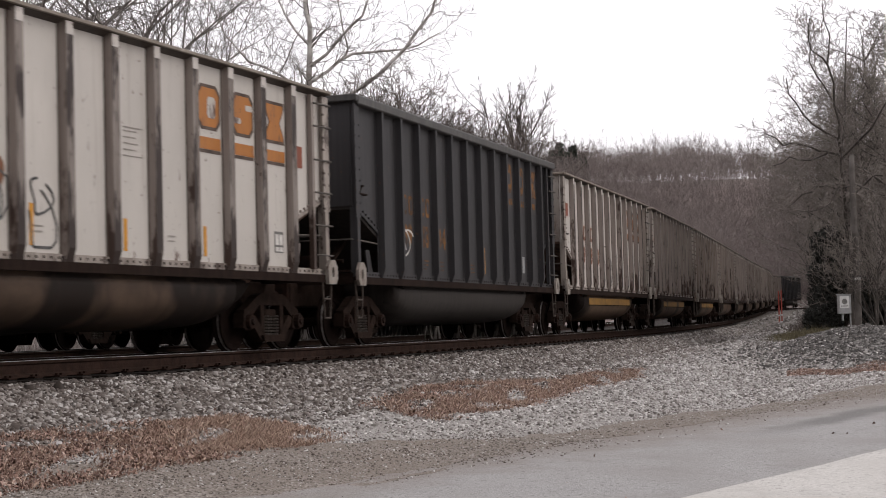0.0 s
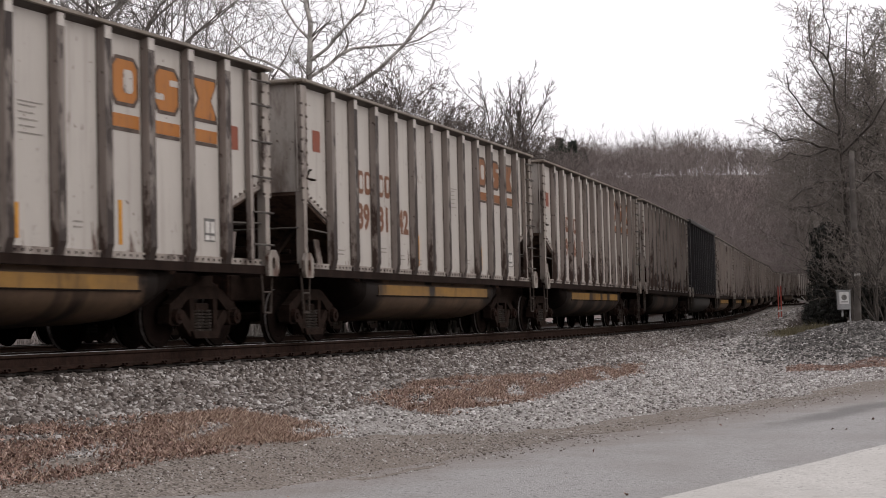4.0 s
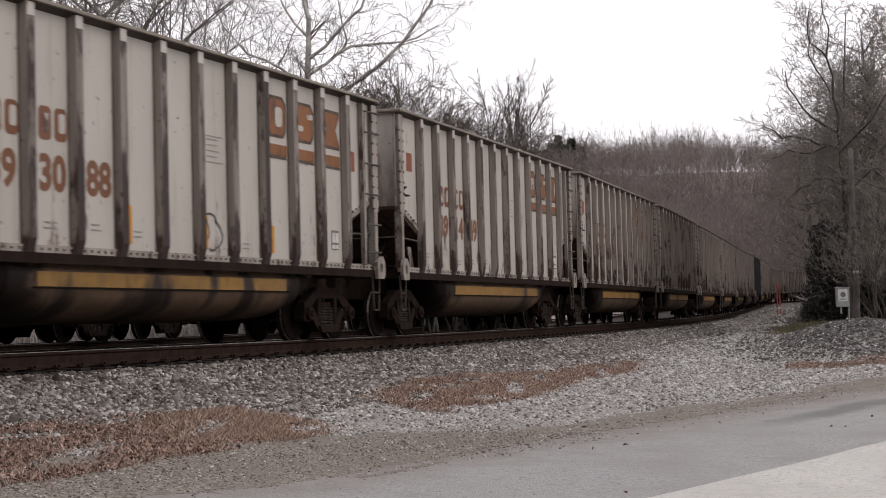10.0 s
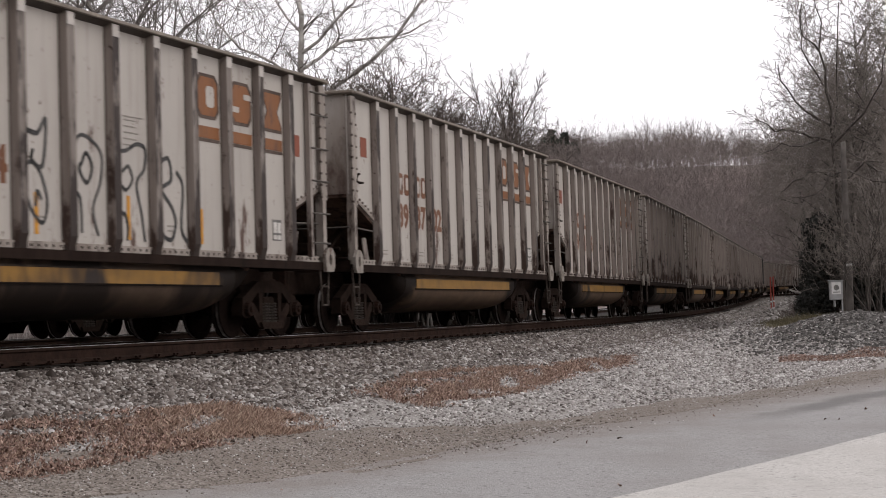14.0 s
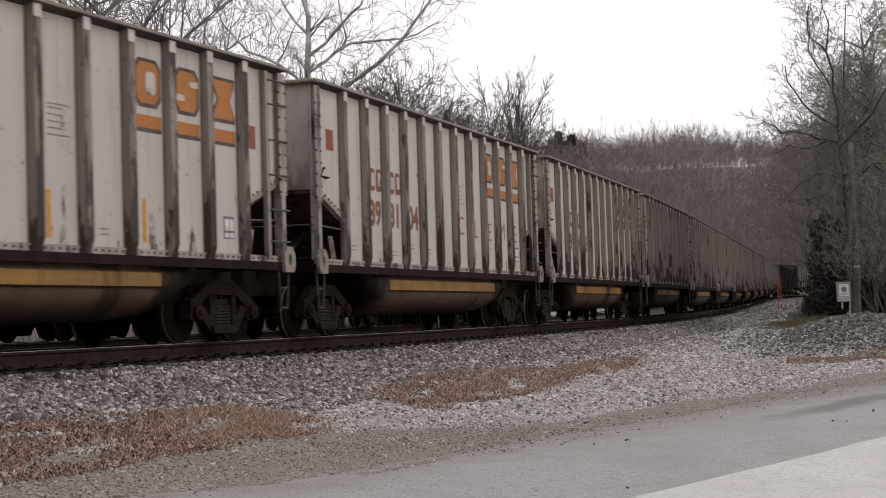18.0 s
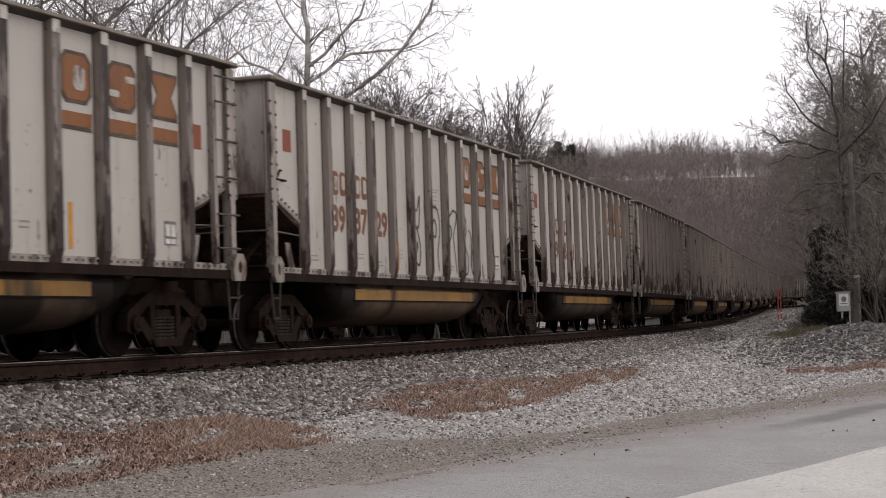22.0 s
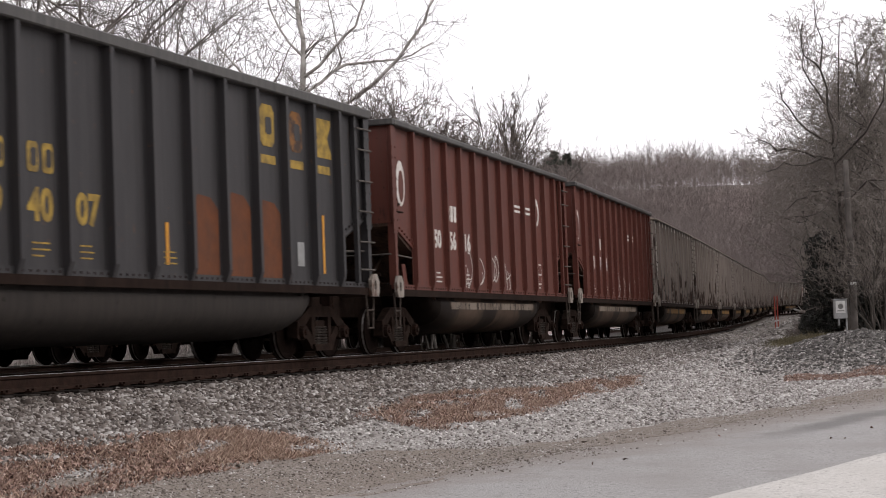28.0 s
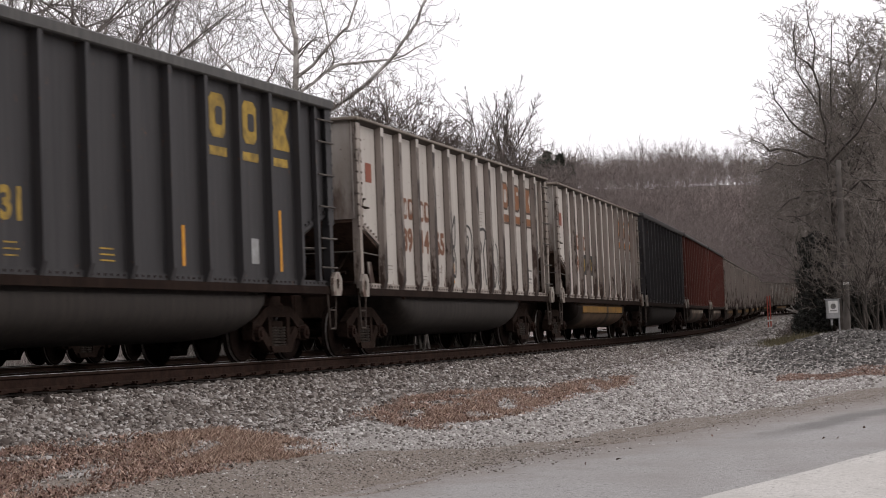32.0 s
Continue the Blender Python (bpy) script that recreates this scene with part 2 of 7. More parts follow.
ORANGE = worn_paint("faded_orange_paint", (0.36, 0.135, 0.026), (0.22, 0.092, 0.032), (0.12, 0.055, 0.03), (0.5, 0.85), (0.58, 0.68))
OUTLINE = mottled("dark_lettering_edge", (0.06, 0.045, 0.038), (0.12, 0.09, 0.075), 5)
EMBER = worn_paint("browned_orange_paint", (0.22, 0.084, 0.027), (0.15, 0.065, 0.03), (0.085, 0.04, 0.026), (0.45, 0.8), (0.56, 0.66))
RUSSET = worn_paint("russet_paint", (0.165, 0.068, 0.032), (0.12, 0.056, 0.032), (0.075, 0.036, 0.025), (0.5, 0.85), (0.6, 0.7))
RED_SQUARE = worn_paint("brick_red_panel", (0.215, 0.055, 0.026), (0.14, 0.045, 0.028), (0.1, 0.04, 0.03), (0.5, 0.9), (0.65, 0.75))
AMBER = mottled("amber_reflective_strip", (0.55, 0.26, 0.03), (0.42, 0.19, 0.035), 8, rough=0.5)
YELLOW = mottled("faded_yellow_lettering", (0.36, 0.24, 0.055), (0.17, 0.118, 0.045), 5, lo=0.38, hi=0.66)
FADED = mottled("rubbed_orange_lettering", (0.2, 0.095, 0.035), (0.06, 0.042, 0.035), 5, lo=0.4, hi=0.6)
PALE = mottled("pale_lettering", (0.6, 0.58, 0.55), (0.45, 0.42, 0.39), 7)
INK = mottled("grey_stencil_ink", (0.12, 0.115, 0.11), (0.2, 0.19, 0.18), 15)
STENCIL = mottled("worn_stencil_ink", (0.19, 0.175, 0.16), (0.33, 0.3, 0.27), 30)
SPRAY = mottled("black_spray_paint", (0.05, 0.05, 0.052), (0.12, 0.115, 0.11), 6)
SPRAY_RED = mottled("red_spray_paint", (0.25, 0.07, 0.06), (0.3, 0.13, 0.1), 6)
PATCH = mottled("rust_primer_patch", (0.135, 0.048, 0.022), (0.09, 0.04, 0.024), 4, lo=0.3, hi=0.7)
DARK_PATCH = mottled("black_repaint", (0.03, 0.03, 0.03), (0.055, 0.052, 0.05), 4)
RAIL_SIDE = mottled("rusty_rail_web", (0.034, 0.02, 0.0155), (0.02, 0.0125, 0.0098), 6, jitter=False, gloss=0.05, rough=0.95)
# polished steel; its pale base stands in for the horizon's grazing reflection
RAIL_TOP = mottled("polished_rail_head_with_glint", (0.66, 0.65, 0.64), (0.5, 0.48, 0.46), 10, rough=0.25, metal=0.6, jitter=False, gloss=0.5)
SLEEPER = mottled("tarred_timber", (0.012, 0.009, 0.0075), (0.022, 0.0165, 0.0135), 7, bump=0.6)
STONE = by_island("ballast_stone", [(0, (0.05, 0.038, 0.033)), (0.36, (0.13, 0.108, 0.096)), (0.7, (0.235, 0.209, 0.192)), (0.9, (0.37, 0.345, 0.325)), (1, (0.57, 0.55, 0.53))])
DARK_STONE = by_island("near_black_stone", [(0, (0.015, 0.013, 0.012)), (0.6, (0.04, 0.035, 0.031)), (1, (0.1, 0.09, 0.082))])
DUSTED_STONE = by_island("dusty_brown_ballast", [(0, (0.025, 0.018, 0.015)), (0.45, (0.07, 0.056, 0.048)), (0.8, (0.16, 0.14, 0.126)), (1, (0.4, 0.375, 0.355))])
FAR_STONE = by_island("grey_far_stone", [(0, (0.06, 0.052, 0.046)), (0.5, (0.16, 0.143, 0.13)), (0.85, (0.3, 0.28, 0.262)), (1, (0.5, 0.48, 0.46))])
HEAP_STONE = by_island("dark_heap_stone", [(0, (0.035, 0.032, 0.03)), (0.6, (0.095, 0.088, 0.083)), (1, (0.22, 0.21, 0.2))])
PEBBLE = by_island("pale_gravel", [(0, (0.085, 0.073, 0.066)), (0.35, (0.25, 0.226, 0.212)), (0.75, (0.45, 0.427, 0.407)), (1, (0.68, 0.66, 0.64))])
CHIP = by_island("shoulder_chip", [(0, (0.08, 0.062, 0.052)), (0.5, (0.17, 0.145, 0.125)), (0.85, (0.3, 0.275, 0.25)), (1, (0.62, 0.6, 0.58))])
STRAW = by_island("dry_grass", [(0, (0.21, 0.132, 0.1)), (0.4, (0.37, 0.255, 0.198)), (0.8, (0.52, 0.39, 0.305)), (1, (0.64, 0.51, 0.4))])
GREEN = by_island("green_grass", [(0, (0.075, 0.066, 0.04)), (0.5, (0.13, 0.115, 0.065)), (1, (0.22, 0.185, 0.12))])
WEED = by_island("bleached_weeds", [(0, (0.16, 0.14, 0.125)), (0.5, (0.28, 0.255, 0.23)), (1, (0.42, 0.39, 0.36))])
LITTER = by_island("fallen_leaves", [(0, (0.12, 0.073, 0.06)), (0.45, (0.262, 0.164, 0.132)), (0.85, (0.4, 0.275, 0.226)), (1, (0.54, 0.43, 0.36))])
BARK = mottled("grey_bark", (0.13, 0.115, 0.104), (0.2, 0.18, 0.165), 5, bump=0.6)
PALE_BARK = mottled("pale_mottled_bark", (0.5, 0.475, 0.445), (0.27, 0.25, 0.228), 1.6, lo=0.42, hi=0.6, bump=0.3)
DARK_BARK = mottled("dark_mossy_bark", (0.055, 0.048, 0.042), (0.09, 0.078, 0.069), 5, bump=0.6)
DARK_TWIG = mottled("dark_brown_twigs", (0.07, 0.058, 0.052), (0.118, 0.099, 0.09), 2)
BUSH_TWIG = mottled("brown_bush_twigs", (0.11, 0.09, 0.08), (0.18, 0.152, 0.138), 2)
TWIG = mottled("brown_twigs", (0.155, 0.135, 0.119), (0.25, 0.222, 0.2), 2)
PALE_TWIG = mottled("pale_grey_twigs", (0.105, 0.092, 0.085), (0.185, 0.166, 0.155), 2)
FAR_TWIG = mottled("far_bare_wood", (0.122, 0.1, 0.093), (0.195, 0.164, 0.154), 0.07, lo=0.36, hi=0.64, c=(0.225, 0.194, 0.183), jitter=False)
IVY = by_island("dark_evergreen_leaves", [(0, (0.028, 0.028, 0.026)), (0.6, (0.055, 0.056, 0.051)), (1, (0.115, 0.115, 0.106))])
PINE = by_island("far_pine_needles", [(0, (0.045, 0.052, 0.042)), (1, (0.085, 0.09, 0.075))])
POLE_WOOD = mottled("weathered_pole_wood", (0.125, 0.112, 0.102), (0.075, 0.066, 0.06), 3, bump=0.5)
GALV = mottled("dull_galvanised_steel", (0.33, 0.33, 0.33), (0.24, 0.24, 0.235), 5, rough=0.55, metal=0.3)
BOARD = mottled("off_white_sign", (0.62, 0.62, 0.6), (0.5, 0.49, 0.47), 6)
MARKER = mottled("faded_red_marker", (0.36, 0.075, 0.055), (0.28, 0.07, 0.055), 6)


# ---- mesh helpers ----
def empty(name, parent=None):
    ob = new(name)
    ob.parent = parent
    return ob


def link_mesh(name, me, parent=None, label=""):
    ob = new(name, me)
    ob.parent = parent
    return tagged(ob, label)


def finish(name, bm, *mats, smooth=False):
    me = bpy.data.meshes.new(name)
    bm.to_mesh(me)
    bm.free()
    for m in mats:
        me.materials.append(m)
    if smooth:
        me.shade_smooth()
    return me


def part(name, bm, material, parent, label="", smooth=False):
    return link_mesh(name, finish(name, bm, material, smooth=smooth), parent, label)


def box(bm, x0, x1, y0, y1, z0, z1, bevel=0.0):
    vs = [bm.verts.new((x, y, z)) for x in (x0, x1) for y in (y0, y1) for z in (z0, z1)]
    fs = [bm.faces.new([vs[i] for i in q]) for q in ((0, 1, 3, 2), (4, 6, 7, 5), (0, 4, 5, 1), (2, 3, 7, 6), (0, 2, 6, 4), (1, 5, 7, 3))]
    if bevel:
        bmesh.ops.bevel(bm, geom=list({e for f in fs for e in f.edges}), offset=bevel, segments=1, affect="EDGES")
    return bm


def slab(bm, outline, y0, y1):
    """A plate: an outline in x and z, from y0 to y1."""
    a = [bm.verts.new((x, y0, z)) for x, z in outline]
    b = [bm.verts.new((x, y1, z)) for x, z in outline]
    bm.faces.new(a)
    bm.faces.new(b[::-1])
    for i in range(len(a)):
        j = (i + 1) % len(a)
        bm.faces.new((a[j], a[i], b[i], b[j]))
    bmesh.ops.recalc_face_normals(bm, faces=bm.faces)
    return bm


def rod(bm, a, b, r0, r1=None, n=8, caps=True):
    a, b = Vector(a), Vector(b)
    r1 = r0 if r1 is None else r1
    m = (b - a).to_track_quat("Z", "Y").to_matrix()
    ring = [[bm.verts.new(p + m @ Vector((r * math.cos(2 * math.pi * i / n), r * math.sin(2 * math.pi * i / n), 0))) for i in range(n)] for p, r in ((a, r0), (b, r1))]
    for i in range(n):
        j = (i + 1) % n
        bm.faces.new((ring[0][i], ring[0][j], ring[1][j], ring[1][i]))
    if caps:
        bm.faces.new(ring[0][::-1])
        bm.faces.new(ring[1])
    return bm


def loft(bm, rings, closed=True):
    vs = [[bm.verts.new(p) for p in r] for r in rings]
    for a, b in zip(vs, vs[1:]):
        for i in range(len(a) if closed else len(a) - 1):
            j = (i + 1) % len(a)
            bm.faces.new((a[i], a[j], b[j], b[i]))
    return vs


def turned(bm, profile, y0, n=28, cx=0.0, cz=0.0):
    """A body of revolution about the axle's direction y: profile of (y, radius)."""
    rings = [[(cx + r * math.cos(2 * math.pi * i / n), y0 + y, cz + r * math.sin(2 * math.pi * i / n)) for i in range(n)] for y, r in profile]
    vs = loft(bm, rings)
    bm.faces.new(vs[0][::-1])
    bm.faces.new(vs[-1])
    bmesh.ops.recalc_face_normals(bm, faces=bm.faces)
    return bm


def raw_mesh(name, verts, tris, material, smooth=False):
    """A triangle mesh from arrays."""
    me = bpy.data.meshes.new(name)
    verts, tris = np.asarray(verts, np.float32), np.asarray(tris, np.int32)
    me.vertices.add(len(verts))
    me.vertices.foreach_set("co", verts.ravel())
    me.loops.add(tris.size)
    me.loops.foreach_set("vertex_index", tris.ravel())
    me.polygons.add(len(tris))
    me.polygons.foreach_set("loop_start", np.arange(0, tris.size, 3, dtype=np.int32))
    me.update(calc_edges=True)
    me.materials.append(material)
    if smooth:
        me.shade_smooth()
    return me


# ---- the line of the track ----
STEP = 1.0
ARC = np.arange(-460.0, 760.0, STEP)
BEND_AT = [-60, -10, 15, 40, 65, 100, 140, 180, 215, 250, 460, 500]
BEND = [0, 0.0064, 0.0022, 0.0018, 0.00044, 0.00013, -0.0001, 0.0013, -0.007, -0.0036, -0.0032, 0]
_k = np.interp(ARC, BEND_AT, BEND)
_i0 = int(460 / STEP)
HEAD = np.cumsum(_k) * STEP
HEAD = HEAD - HEAD[_i0] + 1.2195
TX = np.concatenate([[0], np.cumsum((np.cos(HEAD[1:]) + np.cos(HEAD[:-1])) / 2 * STEP)])
TY = np.concatenate([[0], np.cumsum((np.sin(HEAD[1:]) + np.sin(HEAD[:-1])) / 2 * STEP)])
TX, TY = TX - TX[_i0] - 6.0, TY - TY[_i0] + 22.44
TZ = np.interp(ARC, [-30, 0, 15, 30, 45, 60, 77, 93, 120, 150, 180, 260], [0.207, 0, -0.095, -0.158, -0.222, -0.272, -0.292, -0.292, -0.205, -0.01, 0.18, 0.566])
TZ = np.convolve(np.pad(TZ, 6, mode="edge"), np.ones(13) / 13, "valid")


def on_track(s, lat=0.0, z=0.0):
    """The place s metres along the line, lat metres to its right, z above the rails."""
    x, y, h, zz = (float(np.interp(s, ARC, q)) for q in (TX, TY, HEAD, TZ))
    return Vector((x + lat * math.sin(h), y - lat * math.cos(h), zz + z))


def track_coords(px, py):
    """Along and across for arrays of places."""
    px, py = np.asarray(px, float), np.asarray(py, float)
    pick = slice(None, None, 4)
    ax, ay, ah, aa = TX[pick], TY[pick], HEAD[pick], ARC[pick]
    s, lat = np.empty(px.shape), np.empty(px.shape)
    for i in range(0, px.size, 4000):
        qx, qy = px.ravel()[i:i + 4000], py.ravel()[i:i + 4000]
        j = np.argmin((qx[:, None] - ax) ** 2 + (qy[:, None] - ay) ** 2, axis=1)
        dx, dy = qx - ax[j], qy - ay[j]
        s.ravel()[i:i + 4000] = aa[j] + dx * np.cos(ah[j]) + dy * np.sin(ah[j])
        lat.ravel()[i:i + 4000] = dx * np.sin(ah[j]) - dy * np.cos(ah[j])
    return s, lat


def soft(x, a, b):
    t = np.clip((np.asarray(x, float) - a) / (b - a), 0, 1)
    return t * t * (3 - 2 * t)


ROAD_P, ROAD_D = np.array([1.5, 20.6]), np.array([math.cos(radians(57.5)), math.sin(radians(57.5))])
ROAD_W = 3.55


def road_coords(px, py):
    """Along the lane from a point beside the track, and across it: 0 at its edge by the track, ROAD_W at the apron."""
    dx, dy = np.asarray(px) - ROAD_P[0], np.asarray(py) - ROAD_P[1]
    return dx * ROAD_D[0] + dy * ROAD_D[1], dx * ROAD_D[1] - dy * ROAD_D[0]


def rumple(x, y):
    return np.sin(x * 1.7 + 0.6 * np.sin(y * 0.9)) * np.sin(y * 1.3 + 0.8 * np.sin(x * 0.7))


def height(px, py):
    """The lie of the land."""
    px, py = np.asarray(px, float), np.asarray(py, float)
    s, lat = track_coords(px, py)
    tz = np.interp(s, ARC, TZ)
    side = np.interp(lat, [-60, -30, -14, -11.2, -9.9, -2.0, 1.95, 3.2, 6.8, 9, 40], [2.0, 1.0, -0.5, -0.6, -0.25, -0.285, -0.285, -0.66, -1.2, -1.22, -1.25])
    z = side + tz * soft(12 - lat, 0, 10)
    along, across = road_coords(px, py)
    z = z + 0.02 * rumple(px, py) * soft(-across, 0.2, 1.5) * soft(np.abs(lat), 1.9, 3.5)
    z = z * (1 - soft(s, 24, 42) * soft(lat, 2, 5)) + (tz - 0.45 + 0.28 * soft(lat, 5.5, 9) + 0.25 * soft(s, 60, 100)) * soft(s, 24, 42) * soft(lat, 2, 5)
    # a heap of dumped ballast beside the lane
    z = z + 0.62 * np.exp(-((px - 11.7) / 1.9) ** 2 - ((py - 50) / 4.0) ** 2) + 0.45 * np.exp(-((px - 14.6) / 2.2) ** 2 - ((py - 48) / 4.0) ** 2)
    # the wooded hill beyond the bend
    way = px / np.maximum(py, 1)
    hill = 37 * soft(-lat, 14, 150) * soft(way, -0.03, 0.075) * soft(py, 150, 330) * (1 + 0.08 * np.sin(px * 0.03) * np.cos(py * 0.021))
    bank = 6 * soft(lat, 14, 45) * soft(py, 55, 95)
    # an unseen slope added behind the camera, to dim light on the wagon sides
    behind = 22 * soft(-py, 10, 48)
    return z + hill + bank + behind




# ---- ground, lane and apron ----
def gravel_material(name, dark, mid, light, cells):
    """Crushed stone seen from afar: a shade and a hump for every stone."""
    m, n, l, p = node_material(name)
    vor = n.new("ShaderNodeTexVoronoi")
    vor.inputs["Scale"].default_value = 1.0
    l.new(scaled_coords(n, l, (cells,) * 3, False), vor.inputs["Vector"])
    sep = n.new("ShaderNodeSeparateColor")
    l.new(vor.outputs["Color"], sep.inputs[0])
    tone = blend(n, l, sep.outputs[0], dark, light)
    tone = blend(n, l, noise_fac(n, l, (0.9, 0.9, 0.9), 0.35, 0.65, jitter=False), tone, mid)
    l.new(tone, p.inputs["Base Color"])
    p.inputs["Roughness"].default_value = 0.95
    p.inputs["Specular IOR Level"].default_value = 0.2
    add_bump(n, l, p, vor.outputs["Distance"], 0.7, 0.03)
    return m


GRAVEL = gravel_material("packed_gravel", (0.12, 0.108, 0.1), (0.25, 0.235, 0.22), (0.46, 0.44, 0.42), 26.0)
DARK_BED = gravel_material("near_black_ballast", (0.012, 0.0095, 0.008), (0.024, 0.019, 0.016), (0.05, 0.042, 0.037), 18.0)
BED = gravel_material("deep_ballast", (0.045, 0.038, 0.034), (0.085, 0.074, 0.067), (0.17, 0.155, 0.145), 20.0)
FOREST = mottled("leaf_covered_soil", (0.155, 0.12, 0.11), (0.188, 0.148, 0.136), 0.5, c=(0.135, 0.105, 0.097), jitter=False)


FAR_DIRT = gravel_material("leafy_brown_dirt", (0.085, 0.072, 0.063), (0.16, 0.138, 0.122), (0.28, 0.25, 0.228), 12.0)
DIRT = gravel_material("brown_dirt_and_chips", (0.1, 0.082, 0.07), (0.185, 0.157, 0.136), (0.3, 0.268, 0.24), 30.0)


def paving(name, a, b, stain, patch=None, grain=42.0, bump=0.6):
    """Worn paving: fine aggregate, broad stains, and a dark sealed streak along the lane where patch says."""
    m, n, l, p = node_material(name)
    fine = noise_fac(n, l, (grain,) * 3, 0.32, 0.68, detail=3.0, jitter=False)
    tone = blend(n, l, fine, a, b)
    chips = noise_fac(n, l, (grain * 0.45,) * 3, 0.6, 0.68, detail=2.0, jitter=False)
    tone = blend(n, l, chips, tone, tuple(c * 0.7 for c in a))
    tone = blend(n, l, noise_fac(n, l, (0.55, 0.3, 0.5), 0.45, 0.7, jitter=False), tone, stain)
    tone = blend(n, l, noise_fac(n, l, (2.4, 1.3, 2.0), 0.55, 0.8, jitter=False), tone, tuple(c * 0.9 for c in stain))
    if patch:
        tc = n.new("ShaderNodeTexCoord")
        mp = n.new("ShaderNodeMapping")
        mp.vector_type = "TEXTURE"
        mp.inputs["Location"].default_value = (ROAD_P[0], ROAD_P[1], 0)
        mp.inputs["Rotation"].default_value = (0, 0, radians(57.5))
        l.new(tc.outputs["Object"], mp.inputs["Vector"])
        sep = n.new("ShaderNodeSeparateXYZ")
        l.new(mp.outputs[0], sep.inputs[0])
        wob = n.new("ShaderNodeMath")
        wob.operation = "MULTIPLY_ADD"
        wob.inputs[1].default_value = 0.9
        l.new(noise_fac(n, l, (0.35, 0.35, 0.35), 0.2, 0.8, jitter=False), wob.inputs[0])
        l.new(sep.outputs[1], wob.inputs[2])
        # dirt washed in over the ragged edge
        wash = n.new("ShaderNodeMath")
        wash.operation = "MULTIPLY_ADD"
        wash.inputs[1].default_value = 1.3
        l.new(noise_fac(n, l, (1.3, 1.3, 1.3), 0.25, 0.75, detail=9.0, rough=0.7, jitter=False), wash.inputs[0])
        l.new(sep.outputs[1], wash.inputs[2])
        film = n.new("ShaderNodeMapRange")
        film.inputs[1].default_value, film.inputs[2].default_value = -0.5, 1.3
        film.inputs[4].default_value = 0.95
        l.new(wash.outputs[0], film.inputs[0])
        tone = blend(n, l, film.outputs[0], tone, (0.185, 0.158, 0.138))
        for centre, width, start, depth in patch:
            off = n.new("ShaderNodeMath")
            off.operation = "ADD"
            off.inputs[1].default_value = centre
            l.new(wob.outputs[0], off.inputs[0])
            far = n.new("ShaderNodeMath")
            far.operation = "ABSOLUTE"
            l.new(off.outputs[0], far.inputs[0])
            near = n.new("ShaderNodeMapRange")
            near.inputs[1].default_value, near.inputs[2].default_value = width, width * 0.35
            near.inputs[4].default_value = depth
            l.new(far.outputs[0], near.inputs[0])
            begin = n.new("ShaderNodeMapRange")
            begin.inputs[1].default_value, begin.inputs[2].default_value = start, start + 3
            l.new(sep.outputs[0], begin.inputs[0])
            both = n.new("ShaderNodeMath")
            both.operation = "MULTIPLY"
            l.new(near.outputs[0], both.inputs[0])
            l.new(begin.outputs[0], both.inputs[1])
            tone = blend(n, l, both.outputs[0], tone, (0.13, 0.125, 0.122))
    l.new(tone, p.inputs["Base Color"])
    p.inputs["Roughness"].default_value = 0.9
    p.inputs["Specular IOR Level"].default_value = 0.2
    add_bump(n, l, p, fine, bump, 0.012)
    return m


ASPHALT = paving("worn_grey_asphalt", (0.235, 0.228, 0.224), (0.36, 0.35, 0.344), (0.255, 0.242, 0.233), [(0.75, 0.42, 2.0, 0.75), (1.75, 0.3, 6.0, 0.6)])
CONCRETE = paving("pale_concrete", (0.39, 0.373, 0.352), (0.56, 0.543, 0.517), (0.42, 0.4, 0.378), None, 38.0, 0.4)


def axis_lines(fine_from, fine_to, fine, reach_lo, reach_hi):
    lo, hi, d = [fine_from], [fine_to], fine
    while lo[-1] > reach_lo:
        d *= 1.22
        lo.append(lo[-1] - d)
    d = fine
    while hi[-1] < reach_hi:
        d *= 1.075
        hi.append(hi[-1] + d)
    return np.array(lo[:0:-1] + list(np.arange(fine_from, fine_to, fine)) + hi)


def make_ground():
    xs, ys = axis_lines(-16, 30, 0.4, -1500, 1600), axis_lines(8, 62, 0.4, -900, 2400)
    gx, gy = np.meshgrid(xs, ys)
    gz = height(gx, gy)
    me = bpy.data.meshes.new("ground")
    nx, ny = len(xs), len(ys)
    idx = np.arange(nx * ny).reshape(ny, nx)
    quads = np.stack([idx[:-1, :-1], idx[:-1, 1:], idx[1:, 1:], idx[1:, :-1]], -1).reshape(-1, 4)
    me.from_pydata(np.stack([gx, gy, gz], -1).reshape(-1, 3).tolist(), [], quads.tolist())
    me.materials.append(GRAVEL)
    me.materials.append(FOREST)
    me.materials.append(DARK_BED)
    me.materials.append(BED)
    me.materials.append(FAR_DIRT)
    cx, cy = gx[:-1, :-1].ravel(), gy[:-1, :-1].ravel()
    s, lat = track_coords(cx, cy)
    wild = (lat < -11.5) | (lat > 60) | ((lat > 10.5) & (cy > 54) & (cy < 75)) | ((lat > 14) & (cy > 75)) | (cy > 320) | (cy < -14)
    # near-black ground between the rails and across to the siding
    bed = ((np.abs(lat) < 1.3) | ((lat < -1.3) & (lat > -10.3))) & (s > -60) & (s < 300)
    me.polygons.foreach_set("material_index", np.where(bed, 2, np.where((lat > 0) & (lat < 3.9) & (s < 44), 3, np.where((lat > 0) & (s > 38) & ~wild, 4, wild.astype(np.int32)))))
    me.shade_smooth()
    tagged(new("ground", me), "grey gravel ground rising to leaf-covered wooded slopes", "ground", kind="structure")


